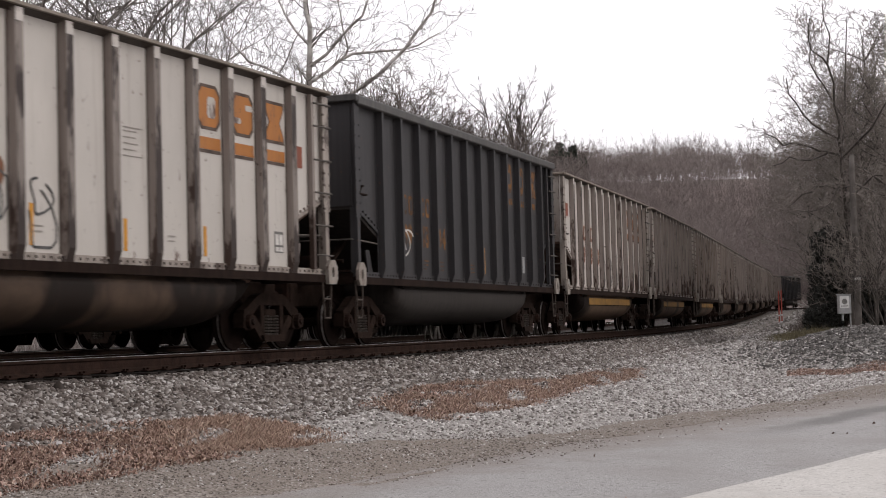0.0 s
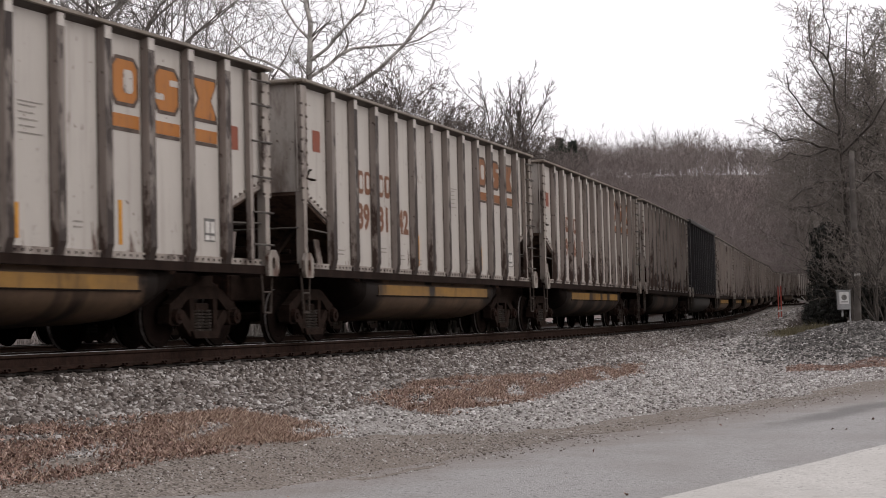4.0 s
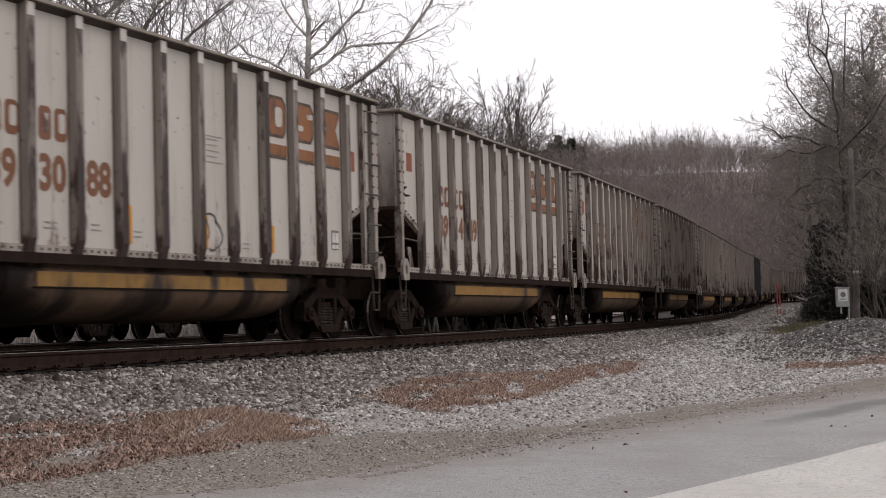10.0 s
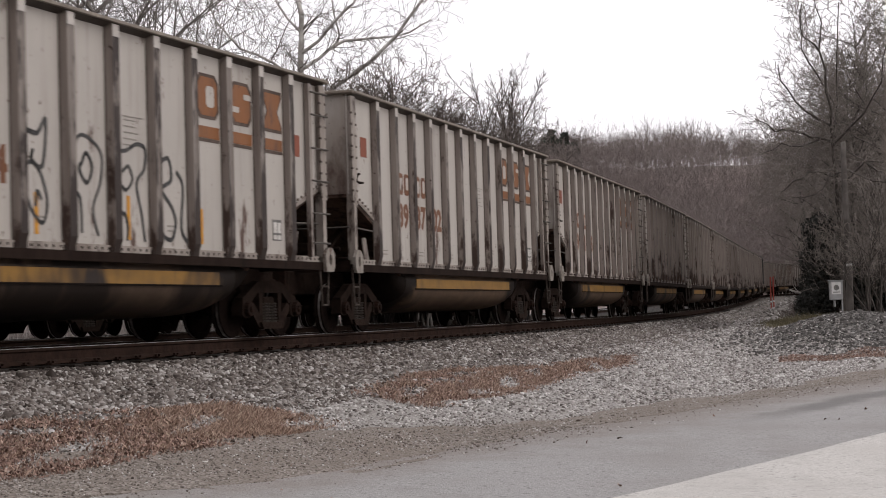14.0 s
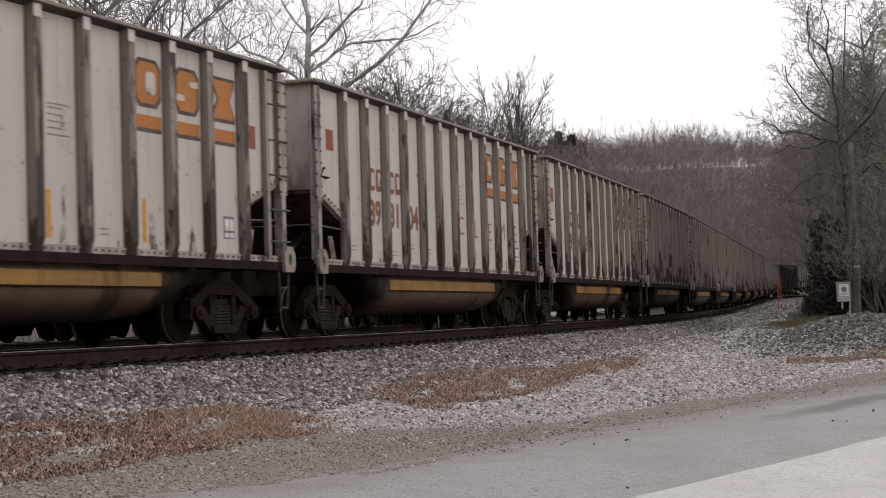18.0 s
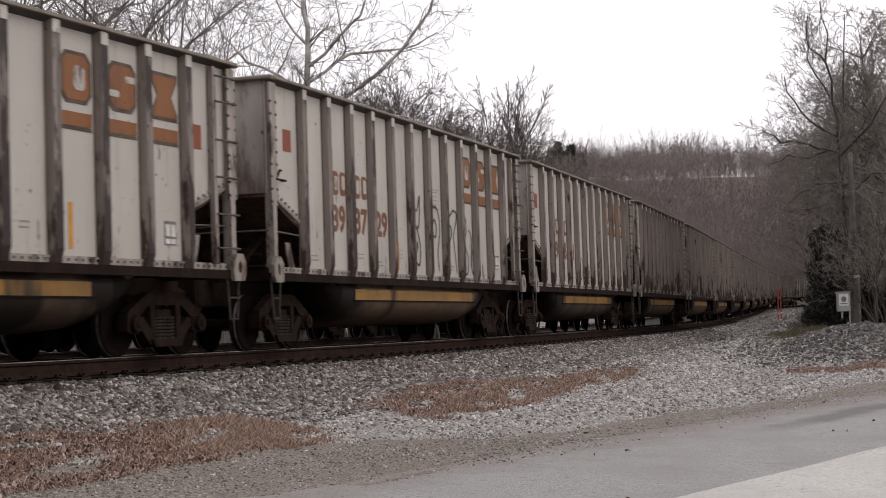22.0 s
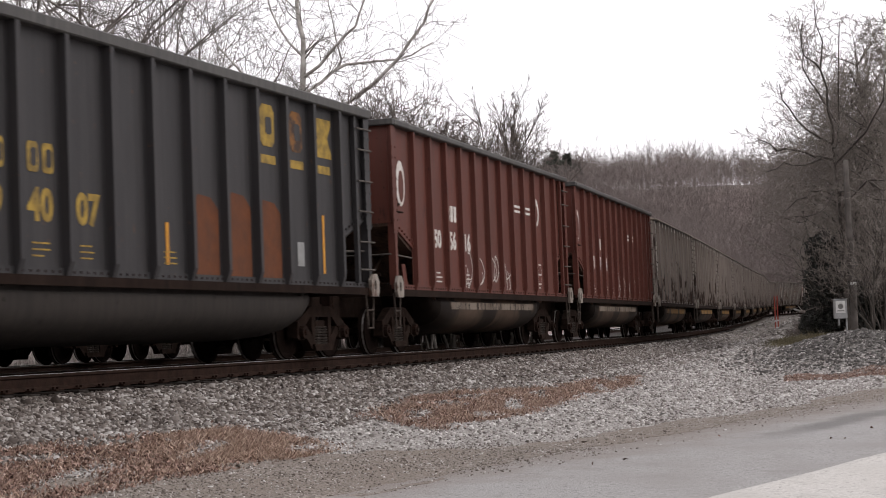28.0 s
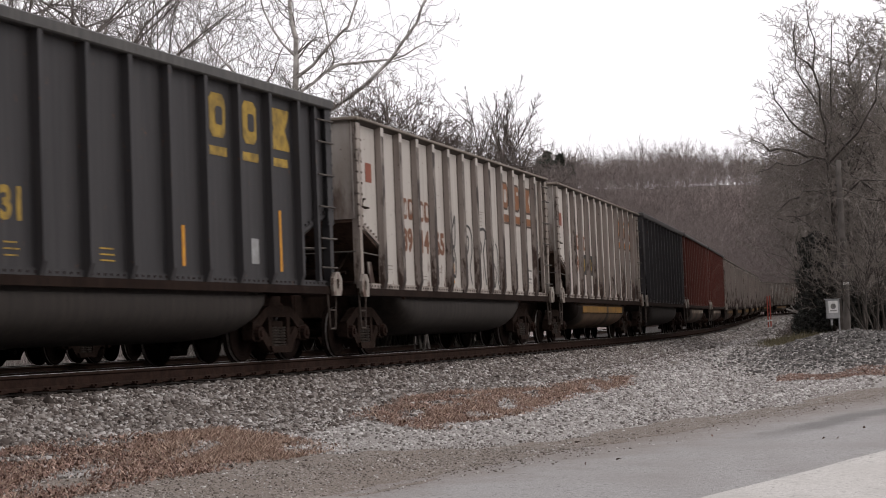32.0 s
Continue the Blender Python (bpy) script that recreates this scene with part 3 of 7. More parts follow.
def strip(name, a0, a1, edge0, edge1, lift, material, label, category, n=160, m=10):
    """A paved sheet along the lane, between two edges across it, with a real thickness."""
    bm = bmesh.new()
    rows = []
    for i in range(n + 1):
        a = a0 + (a1 - a0) * i / n
        e0, e1 = edge0(a), edge1(a)
        c = [e0 + (e1 - e0) * j / m for j in range(m + 1)]
        xy = [(ROAD_P[0] + a * ROAD_D[0] + q * ROAD_D[1], ROAD_P[1] + a * ROAD_D[1] - q * ROAD_D[0]) for q in c]
        rows.append(xy)
    flat = np.array(rows)
    z = height(flat[..., 0], flat[..., 1]) + lift
    vs = [[bm.verts.new((*p, float(zz))) for p, zz in zip(r, zr)] for r, zr in zip(rows, z)]
    for a, b in zip(vs, vs[1:]):
        for j in range(m):
            bm.faces.new((a[j], a[j + 1], b[j + 1], b[j]))
    for col in (0, m):
        low = [bm.verts.new(r[col].co - Vector((0, 0, 0.12))) for r in vs]
        for a, b, c, d in zip(vs, vs[1:], low[1:], low):
            bm.faces.new((a[col], b[col], c, d))
    bmesh.ops.recalc_face_normals(bm, faces=bm.faces)
    return tagged(part(name, bm, material, None, label), category=category, kind="structure")


def wander(a, seed, size):
    return size * (math.sin(a * 0.7 + seed) + 0.6 * math.sin(a * 2.3 + seed * 2) + 0.35 * math.sin(a * 5.9 + seed * 3))


make_ground()
strip("road", -60, 120, lambda a: float(np.interp(a, [-8, -5, -2, 1.5, 5, 15, 30], [0.0, 0.15, -0.4, -0.6, -0.8, -1.1, -1.3])) + wander(a, 1.0, 0.07), lambda a: ROAD_W + 0.02, 0.014, ASPHALT, "worn grey asphalt lane with a crumbling gravel edge", "road")
strip("road_shoulder", -60, 60, lambda a: float(np.interp(a, [-8, -3, 2, 8, 20], [-1.5, -1.6, -1.5, -1.5, -1.6])) + wander(a, 7.0, 0.16), lambda a: float(np.interp(a, [-8, -5, -2, 1.5, 5, 15, 30], [0.12, 0.3, -0.2, -0.4, -0.55, -0.8, -1.0])) + wander(a, 5.0, 0.11) + wander(a * 5.3, 1.0, 0.05), 0.0175, DIRT, "brown dirt shoulder strewn with stone chips along the lane", "dirt", n=500, m=8)
strip("pavement", -60, 120, lambda a: ROAD_W + wander(a, 3.0, 0.025), lambda a: ROAD_W + 14, 0.026, CONCRETE, "pale smooth concrete apron beside the lane", "pavement")


# ---- the tracks ----
def rail_mesh(name, s0, s1, off, base, step):
    prof = [(-0.075, 0.0), (0.075, 0.0), (0.07, 0.02), (0.012, 0.045), (0.012, 0.13), (0.036, 0.145), (0.036, 0.161), (0.036, 0.173), (0.028, 0.18), (-0.028, 0.18), (-0.036, 0.173), (-0.036, 0.161), (-0.036, 0.145), (-0.012, 0.13), (-0.012, 0.045), (-0.07, 0.02)]
    bm = bmesh.new()
    loft(bm, [[on_track(s, off + o, 1.2 * (z - 0.18) + base) for o, z in prof] for s in np.arange(s0, s1 + 0.1, step)])
    bm.faces.ensure_lookup_table()
    k = len(prof)
    for i, f in enumerate(bm.faces):
        f.material_index = 1 if i % k in (7, 8, 9, 10) else 0
    bmesh.ops.recalc_face_normals(bm, faces=bm.faces)
    return finish(name, bm, RAIL_SIDE, RAIL_TOP)


def make_track(name, centre, base, s0, s1, label, sleepers):
    track = tagged(empty(name), label, "railway track", kind="structure")
    for off in (-0.755, 0.755):
        link_mesh("rail", rail_mesh("rail", s0, s1, centre + off, base, 2.0), track)
    bm = bmesh.new()
    box(bm, -0.115, 0.115, -1.3, 1.3, -0.4, -0.226, 0.012)
    me = finish("sleeper", bm, SLEEPER)
    rng = random.Random(5)
    first, count, pitch = sleepers
    for i in range(count):
        s = first + i * pitch
        p = on_track(s, centre, base)
        h = float(np.interp(s, ARC, HEAD))
        ob = link_mesh("sleeper", me, track)
        ob.matrix_basis = Matrix.Translation(p + Vector((0, 0, rng.uniform(-0.012, 0.0)))) @ pose(0, 0, 0, 0, 0, math.degrees(h) + rng.uniform(-1, 1))
    bm = bmesh.new()
    for i in range(count):
        s = first + i * pitch
        h = float(np.interp(s, ARC, HEAD))
        for off in (-0.755, 0.755):
            m = Matrix.Translation(on_track(s, centre + off, base)) @ pose(0, 0, 0, 0, 0, math.degrees(h))
            n0 = len(bm.verts)
            box(bm, -0.09, 0.09, -0.17, 0.17, -0.226, -0.206)
            for sx in (-0.05, 0.05):
                for sy in (-0.105, 0.105):
                    box(bm, sx - 0.018, sx + 0.018, sy - 0.018, sy + 0.018, -0.208, -0.178)
            bm.verts.ensure_lookup_table()
            bmesh.ops.transform(bm, matrix=m, verts=bm.verts[n0:])
    tagged(part("tie_plates", bm, RAIL_SIDE, track, "rusty tie plates and spikes along the rails"), kind="stuff")


make_track("railway_track", 0.0, 0.0, -60, 460, "main track with polished rail heads on dark timber sleepers in ballast", (-16, 200, 0.56))
make_track("siding_track", -8.3, 0.0, -40, 200, "second track with bright rails behind the moving train", (0, 100, 0.6))


def stones(name, n, place, size, material, seed, label, lift=0.0):
    """Loose angular stones: each a jittered chip, half sunk."""
    rng = np.random.default_rng(seed)
    x, y, keep_size = place(rng, n)
    z = height(x, y)
    k = len(x)
    chip = np.array([(1.35, 0, 0), (-1.35, 0, 0), (0, 1.1, 0), (0, -1.1, 0), (0.72, 0.45, 0.6), (-0.75, 0.3, 0.62), (0.05, -0.65, 0.58)])
    v = chip[None] * rng.uniform(0.75, 1.1, (k, 7, 1)) + rng.normal(0, 0.17, (k, 7, 3))
    rad = size * np.exp(rng.normal(0, 0.32, k)) * keep_size
    v = v * rad[:, None, None] * rng.uniform(0.65, 1.15, (k, 1, 3))
    a, b = rng.uniform(0, 6.28, k), rng.normal(0, 0.35, k)
    ca, sa, cb, sb = np.cos(a), np.sin(a), np.cos(b), np.sin(b)
    v = np.stack([v[..., 0], v[..., 1] * cb[:, None] - v[..., 2] * sb[:, None], v[..., 1] * sb[:, None] + v[..., 2] * cb[:, None]], -1)
    v = np.stack([v[..., 0] * ca[:, None] - v[..., 1] * sa[:, None], v[..., 0] * sa[:, None] + v[..., 1] * ca[:, None], v[..., 2]], -1)
    v = v + np.stack([x, y, z + lift + rad * 0.1], -1)[:, None]
    v[:, :4, 2] -= 0.25 * rad[:, None]
    f = np.array([(4, 5, 6), (0, 2, 4), (2, 5, 4), (2, 1, 5), (1, 6, 5), (1, 3, 6), (3, 0, 6), (0, 4, 6)])
    tris = (f[None] + 7 * np.arange(k)[:, None, None]).reshape(-1, 3)
    tagged(new(name, raw_mesh(name, v.reshape(-1, 3), tris, material)), label, "ballast", kind="stuff")


def along_track(s, lat):
    h = np.interp(s, ARC, HEAD)
    return np.interp(s, ARC, TX) + lat * np.sin(h), np.interp(s, ARC, TY) - lat * np.cos(h)


def ballast_place(rng, n):
    s = -9 + 90 * rng.random(n) ** 2.0
    lat = rng.uniform(1.75, 4.4, n)
    lat = np.where((lat > 3.4) & (rng.random(n) < 0.5), rng.uniform(1.75, 3.4, n), lat)
    return (*along_track(s, lat), np.ones(n))


def verge_place(rng, n):
    s = -9 + 90 * rng.random(n) ** 2.0
    return (*along_track(s, 1.0 + 1.25 * rng.random(n) ** 0.7), np.ones(n))


def inner_place(rng, n):
    s = -10 + 60 * rng.random(n) ** 1.4
    return (*along_track(s, rng.uniform(-1.2, 1.2, n)), np.ones(n) * 0.85)


def lot_place(rng, n):
    s = -8 + 75 * rng.random(n) ** 1.4
    x, y = along_track(s, rng.uniform(3.4, 10, n))
    a, c = road_coords(x, y)
    ok = (c < np.where(s > 6, -0.55, -1.0) + 0.4 * rng.normal(0, 1, n)) | ((c < 0.5) & (rng.random(n) < 0.12))
    return x[ok], y[ok], (0.8 + 0.7 * soft(-c[ok], 0, 3)) * (1 + 0.012 * np.clip(s[ok], 0, 60))


def heap_place(rng, n):
    x, y = rng.normal(12.9, 1.9, n), rng.normal(49, 2.6, n)
    return x, y, np.ones(n)


def shoulder_place(rng, n):
    a, c = -9 + 40 * rng.random(n) ** 1.3, np.minimum(rng.normal(-0.85, 0.5, n), 0.2 + rng.exponential(0.15, n))
    ok = (a < 1.0) | (rng.random(n) < 0.3)
    a, c = a[ok], c[ok]
    return ROAD_P[0] + a * ROAD_D[0] + c * ROAD_D[1], ROAD_P[1] + a * ROAD_D[1] - c * ROAD_D[0], np.ones(len(a))


def far_place(rng, n):
    s = 36 + 190 * rng.random(n) ** 1.4
    return (*along_track(s, rng.uniform(1.6, 12, n)), 0.8 + s * 0.006)


stones("verge_stones", 30000, verge_place, 0.026, DUSTED_STONE, 13, "coal-dusted brown ballast stones along the rail")
stones("ballast_stones", 76000, ballast_place, 0.026, STONE, 3, "angular grey and white ballast stones beside the track")
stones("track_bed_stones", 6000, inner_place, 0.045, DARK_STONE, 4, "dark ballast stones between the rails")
stones("gravel_stones", 92000, lot_place, 0.0128, PEBBLE, 6, "pale loose gravel along the lane")
stones("shoulder_chips", 20000, shoulder_place, 0.0095, CHIP, 8, "brown and grey stone chips on the lane's shoulder", 0.018)
stones("far_ballast_stones", 26000, far_place, 0.04, FAR_STONE, 9, "grey ballast stones beside the far track")
stones("heap_stones", 16000, heap_place, 0.042, HEAP_STONE, 7, "dark crushed stones heaped beside the lane")


# ---- dry grass and fallen leaves ----
def patch_points(rng, n, patches):
    """Places inside soft-edged patches: corners along and across the track, and each patch's share."""
    out = []
    for corners, share in patches:
        c = np.array(corners)
        lo, hi = c.min(0), c.max(0)
        q = lo + (hi - lo) * rng.random((int(n * share * 3), 2))
        q0 = q + rng.normal(0, 1, q.shape) * (0.5, 0.12)
        inside = np.zeros(len(q), bool)
        for (xa, ya), (xb, yb) in zip(c, np.roll(c, -1, 0)):
            inside ^= ((ya > q0[:, 1]) != (yb > q0[:, 1])) & (q0[:, 0] < (xb - xa) * (q0[:, 1] - ya) / (yb - ya + 1e-9) + xa)
        clump = np.sin(q[:, 0] * 2.9 + 2 * np.sin(q[:, 1] * 4.1)) + np.sin(q[:, 1] * 7.3 + q[:, 0])
        out.append(q[inside & (clump + rng.normal(0, 0.8, len(q)) > -0.2)])
    q = np.concatenate(out)
    return along_track(q[:, 0], q[:, 1])


NEAR_PATCH = [(-12, 3.6), (-4.3, 3.4), (-1.6, 3.65), (-0.3, 4.1), (-0.85, 5.0), (-2.0, 5.4), (-5.5, 5.4), (-12, 5.2)]
STRAW_PATCH = [(-3.6, 4.9), (-1.8, 3.7), (-0.9, 3.7), (-0.5, 4.2), (-1.1, 5.1), (-1.8, 5.4), (-2.9, 5.1)]
MID_PATCH = [(2.4, 4.7), (3.7, 4.0), (6.6, 3.4), (9.1, 3.5), (12.1, 4.0), (19.9, 4.35), (16.3, 4.85), (8.2, 5.1), (5.0, 5.4), (2.7, 5.3)]
GRASS_PATCHES = [(NEAR_PATCH, 0.2), (STRAW_PATCH, 0.45), (MID_PATCH, 0.38)]
LEAF_PATCHES = [(NEAR_PATCH, 0.45), (MID_PATCH, 0.42)]


def make_grass():
    rng = np.random.default_rng(11)
    x, y = patch_points(rng, 70000, GRASS_PATCHES)
    k = len(x)
    z = height(x, y)
    a, lean, h = rng.uniform(0, 6.28, k), np.clip(rng.normal(0, 0.6, k), -1.2, 1.2), 0.042 * np.exp(np.clip(rng.normal(0, 0.45, k), -1, 0.9))
    w = rng.uniform(0.0012, 0.003, k)
    dx, dy = np.cos(a), np.sin(a)
    b, c = rng.uniform(0, 6.28, k), h * np.abs(lean)
    v = np.stack([
        np.stack([x - dx * w, y - dy * w, z], -1), np.stack([x + dx * w, y + dy * w, z], -1),
        np.stack([x + dx * w * 0.7 + np.cos(b) * c * 0.4, y + dy * w * 0.7 + np.sin(b) * c * 0.4, z + h * 0.6], -1),
        np.stack([x + np.cos(b) * c, y + np.sin(b) * c, z + h], -1)], 1)
    tris = (np.array([(0, 1, 2), (0, 2, 3)])[None] + 4 * np.arange(k)[:, None, None]).reshape(-1, 3)
    tagged(new("dry_grass", raw_mesh("dry_grass", v.reshape(-1, 3), tris, STRAW)), "tufts of dead straw-brown grass in the gravel", "grass", kind="stuff")
    x, y = patch_points(rng, 42000, LEAF_PATCHES)
    way, far = rng.uniform(0.195, 0.28, 6500), 41.6 + rng.random(6500) * 2.9
    far = far + 0.5 * np.sin(way * 160)
    x, y = np.concatenate([x, way * far]), np.concatenate([y, far])
    ra, rc = rng.uniform(-12, 30, 90), rng.uniform(-1.0, 5.5, 90)
    x = np.concatenate([x, ROAD_P[0] + ra * ROAD_D[0] + rc * ROAD_D[1]])
    y = np.concatenate([y, ROAD_P[1] + ra * ROAD_D[1] - rc * ROAD_D[0]])
    k = len(x)
    z = height(x, y) + 0.01 + 0.03 * rng.random(k)
    q = np.array([(-1, 0, 0), (0, -0.55, 0), (1, 0, 0), (0, 0.55, 0)], float)[None] * (0.0165 * np.exp(rng.normal(0, 0.38, k)))[:, None, None]
    q = q + np.array([0, 0, 1.0]) * rng.normal(0, 0.014, (k, 4, 1))
    a = rng.uniform(0, 6.28, k)
    ca, sa = np.cos(a)[:, None], np.sin(a)[:, None]
    v = np.stack([q[..., 0] * ca - q[..., 1] * sa, q[..., 0] * sa + q[..., 1] * ca, q[..., 2]], -1) + np.stack([x, y, z], -1)[:, None]
    tris = (np.array([(0, 1, 2), (0, 2, 3)])[None] + 4 * np.arange(k)[:, None, None]).reshape(-1, 3)
    tagged(new("fallen_leaves", raw_mesh("fallen_leaves", v.reshape(-1, 3), tris, LITTER)), "brown fallen leaves drifted in strips on the gravel", "leaves", kind="stuff")



def green_patch():
    """A patch of living grass where the gravel runs out."""
    rng = np.random.default_rng(17)
    k = 9000
    way, far = rng.normal(0.2045, 0.0075, k), rng.normal(60, 2.4, k)
    x, y = way * far, far
    z = height(x, y)
    a, b, h = rng.uniform(0, 6.28, k), rng.uniform(0, 6.28, k), 0.12 * np.exp(rng.normal(0, 0.4, k))
    w = 0.009
    v = np.stack([np.stack([x - np.cos(a) * w, y - np.sin(a) * w, z], -1), np.stack([x + np.cos(a) * w, y + np.sin(a) * w, z], -1), np.stack([x + np.cos(b) * h * 0.5, y + np.sin(b) * h * 0.5, z + h], -1)], 1)
    tagged(new("green_grass", raw_mesh("green_grass", v.reshape(-1, 3), np.arange(3 * k).reshape(-1, 3), GREEN)), "small patch of yellow-green grass in the gravel", "grass", kind="stuff")


make_grass()
green_patch()


# ---- the gondola wagons ----
PITCH, HALF, RIB0, RIB_STEP, RIBS = 16.18, 7.46, -6.08, 1.1055, 12
SILL_Z, TOP_Z, PLANE, BOGIE = 1.21, 4.36, 1.43, 6.08
TALLER = {"black": 0.125, "brown": 0.13}


def panel_x(i):
    return RIB0 + RIB_STEP * (i + 0.5)


def tub_mesh(mat_mid, mat_end, blunt=False):
    cross = [(1.34, 1.17), (1.34, 1.045), (1.41, 1.025), (1.42, 0.95), (1.415, 0.82), (1.39, 0.71), (1.33, 0.61), (1.23, 0.52), (1.08, 0.445), (0.88, 0.395), (0.5, 0.36), (0.0, 0.35)]
    cross = cross + [(-y, z) for y, z in cross[-2::-1]]
    stations = [(-4.95, 0.06), (-4.8, 0.35), (-4.55, 0.62), (-4.2, 0.84), (-3.8, 0.96), (-3.45, 0.995), (-3.3, 1.0), (-1.1, 1.0), (1.1, 1.0), (3.3, 1.0), (3.45, 0.995), (3.8, 0.96), (4.2, 0.84), (4.55, 0.62), (4.8, 0.35), (4.95, 0.06)]
    if blunt:
        stations = [(math.copysign(abs(x) + 0.28 * k ** 0.5 * (abs(x) > 3.4), x), k ** 0.55) for x, k in stations]
    bm = bmesh.new()
    vs = loft(bm, [[(x, y * (0.9 + 0.1 * k), 1.17 - (1.17 - z) * k) for y, z in cross] for x, k in stations], closed=False)
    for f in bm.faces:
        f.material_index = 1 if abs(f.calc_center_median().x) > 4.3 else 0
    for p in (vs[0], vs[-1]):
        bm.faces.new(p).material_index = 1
    bmesh.ops.recalc_face_normals(bm, faces=bm.faces)
    return finish("tub", bm, mat_mid, mat_end, smooth=True)


def side_frame_mesh(y):
    bm = bmesh.new()
    y0, y1 = y - 0.075, y + 0.075
    slab(bm, [(-1.0, 0.64), (-0.86, 0.7), (-0.5, 0.88), (-0.36, 0.91), (0.36, 0.91), (0.5, 0.88), (0.86, 0.7), (1.0, 0.64), (0.98, 0.48), (0.8, 0.5), (0.46, 0.72), (-0.46, 0.72), (-0.8, 0.5), (-0.98, 0.48)], y0, y1)
    for k in (-1, 1):
        slab(bm, [(k * 0.62, 0.56), (k * 0.8, 0.5), (k * 0.42, 0.16), (k * 0.24, 0.16), (k * 0.26, 0.26)], y0, y1)
        slab(bm, [(k * 0.29, 0.74), (k * 0.42, 0.74), (k * 0.4, 0.3), (k * 0.29, 0.24)], y0, y1)
        slab(bm, [(k * 0.74, 0.56), (k * 1.04, 0.6), (k * 1.06, 0.36), (k * 0.98, 0.32), (k * 0.8, 0.32), (k * 0.72, 0.36)], y0 - 0.02, y1 + 0.02)
    slab(bm, [(-0.42, 0.24), (0.42, 0.24), (0.36, 0.13), (-0.36, 0.13)], y0 - 0.05, y1 + 0.05)
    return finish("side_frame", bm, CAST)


def spring_mesh():
    """A nest of coils: three stacks of rings side by side."""
    bm = bmesh.new()
    for cx, cy in ((-0.17, 0.0), (0.0, 0.03), (0.17, 0.0)):
        rings, z, k = [], 0.24, 0
        while z < 0.56:
            r = (0.086, 0.086, 0.055)[k % 3]
            rings.append([(cx + r * math.cos(2 * math.pi * q / 7), cy + 1.15 * r * math.sin(2 * math.pi * q / 7), z + 0.008 * math.cos(2 * math.pi * q / 7)) for q in range(7)])
            z += (0.024, 0.01, 0.014)[k % 3]
            k += 1
        vs = loft(bm, rings)
        bm.faces.new(vs[0])
        bm.faces.new(vs[-1])
    bmesh.ops.recalc_face_normals(bm, faces=bm.faces)
    return finish("spring", bm, SPRING)


def wheel_mesh():
    bm = bmesh.new()
    turned(bm, [(0.0, 0.1), (0.01, 0.13), (0.015, 0.36), (0.0, 0.375), (0.0, 0.435), (0.006, 0.449), (0.034, 0.452), (0.066, 0.454), (0.1, 0.457), (0.108, 0.478), (0.135, 0.482), (0.14, 0.46), (0.14, 0.38), (0.11, 0.36), (0.1, 0.14), (0.14, 0.12)], 0.0, 22)
    for f in bm.faces:
        c = f.calc_center_median()
        r = math.hypot(c.x, c.z)
        f.material_index = 1 if 0.44 < r < 0.46 and 0.04 < c.y < 0.06 else 0
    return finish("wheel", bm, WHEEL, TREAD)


def pad_mesh(y, flip):
    """A jacking pad: a stout chamfered plate with a lifting hole."""
    bm = bmesh.new()
    outer = [(-0.17, -0.2), (0.13, -0.2), (0.19, -0.1), (0.19, 0.08), (0.09, 0.21), (-0.08, 0.21), (-0.19, 0.1), (-0.19, -0.08)]
    inner = [(0.06 * math.cos(a), 0.1 * math.sin(a)) for a in [math.pi * (1.25 + 0.25 * i) for i in range(8)]]
    rings = []
    for yy in (y, y + 0.06 * (1 if y < 0 else -1)):
        rings.append(([bm.verts.new((x * flip, yy, z)) for x, z in outer], [bm.verts.new((x * flip, yy, z)) for x, z in inner]))
    for i in range(8):
        j = (i + 1) % 8
        (o0, i0), (o1, i1) = rings
        bm.faces.new((o0[i], o0[j], i0[j], i0[i]))
        bm.faces.new((o1[i], i1[i], i1[j], o1[j]))
        bm.faces.new((o0[i], o1[i], o1[j], o0[j]))
        bm.faces.new((i0[i], i0[j], i1[j], i1[i]))
    bmesh.ops.recalc_face_normals(bm, faces=bm.faces)
    return finish("jacking_pad", bm, PAD)


SHARED = {}


def shared(key, build, *args):
    if key not in SHARED:
        SHARED[key] = build(*args)
    return SHARED[key]


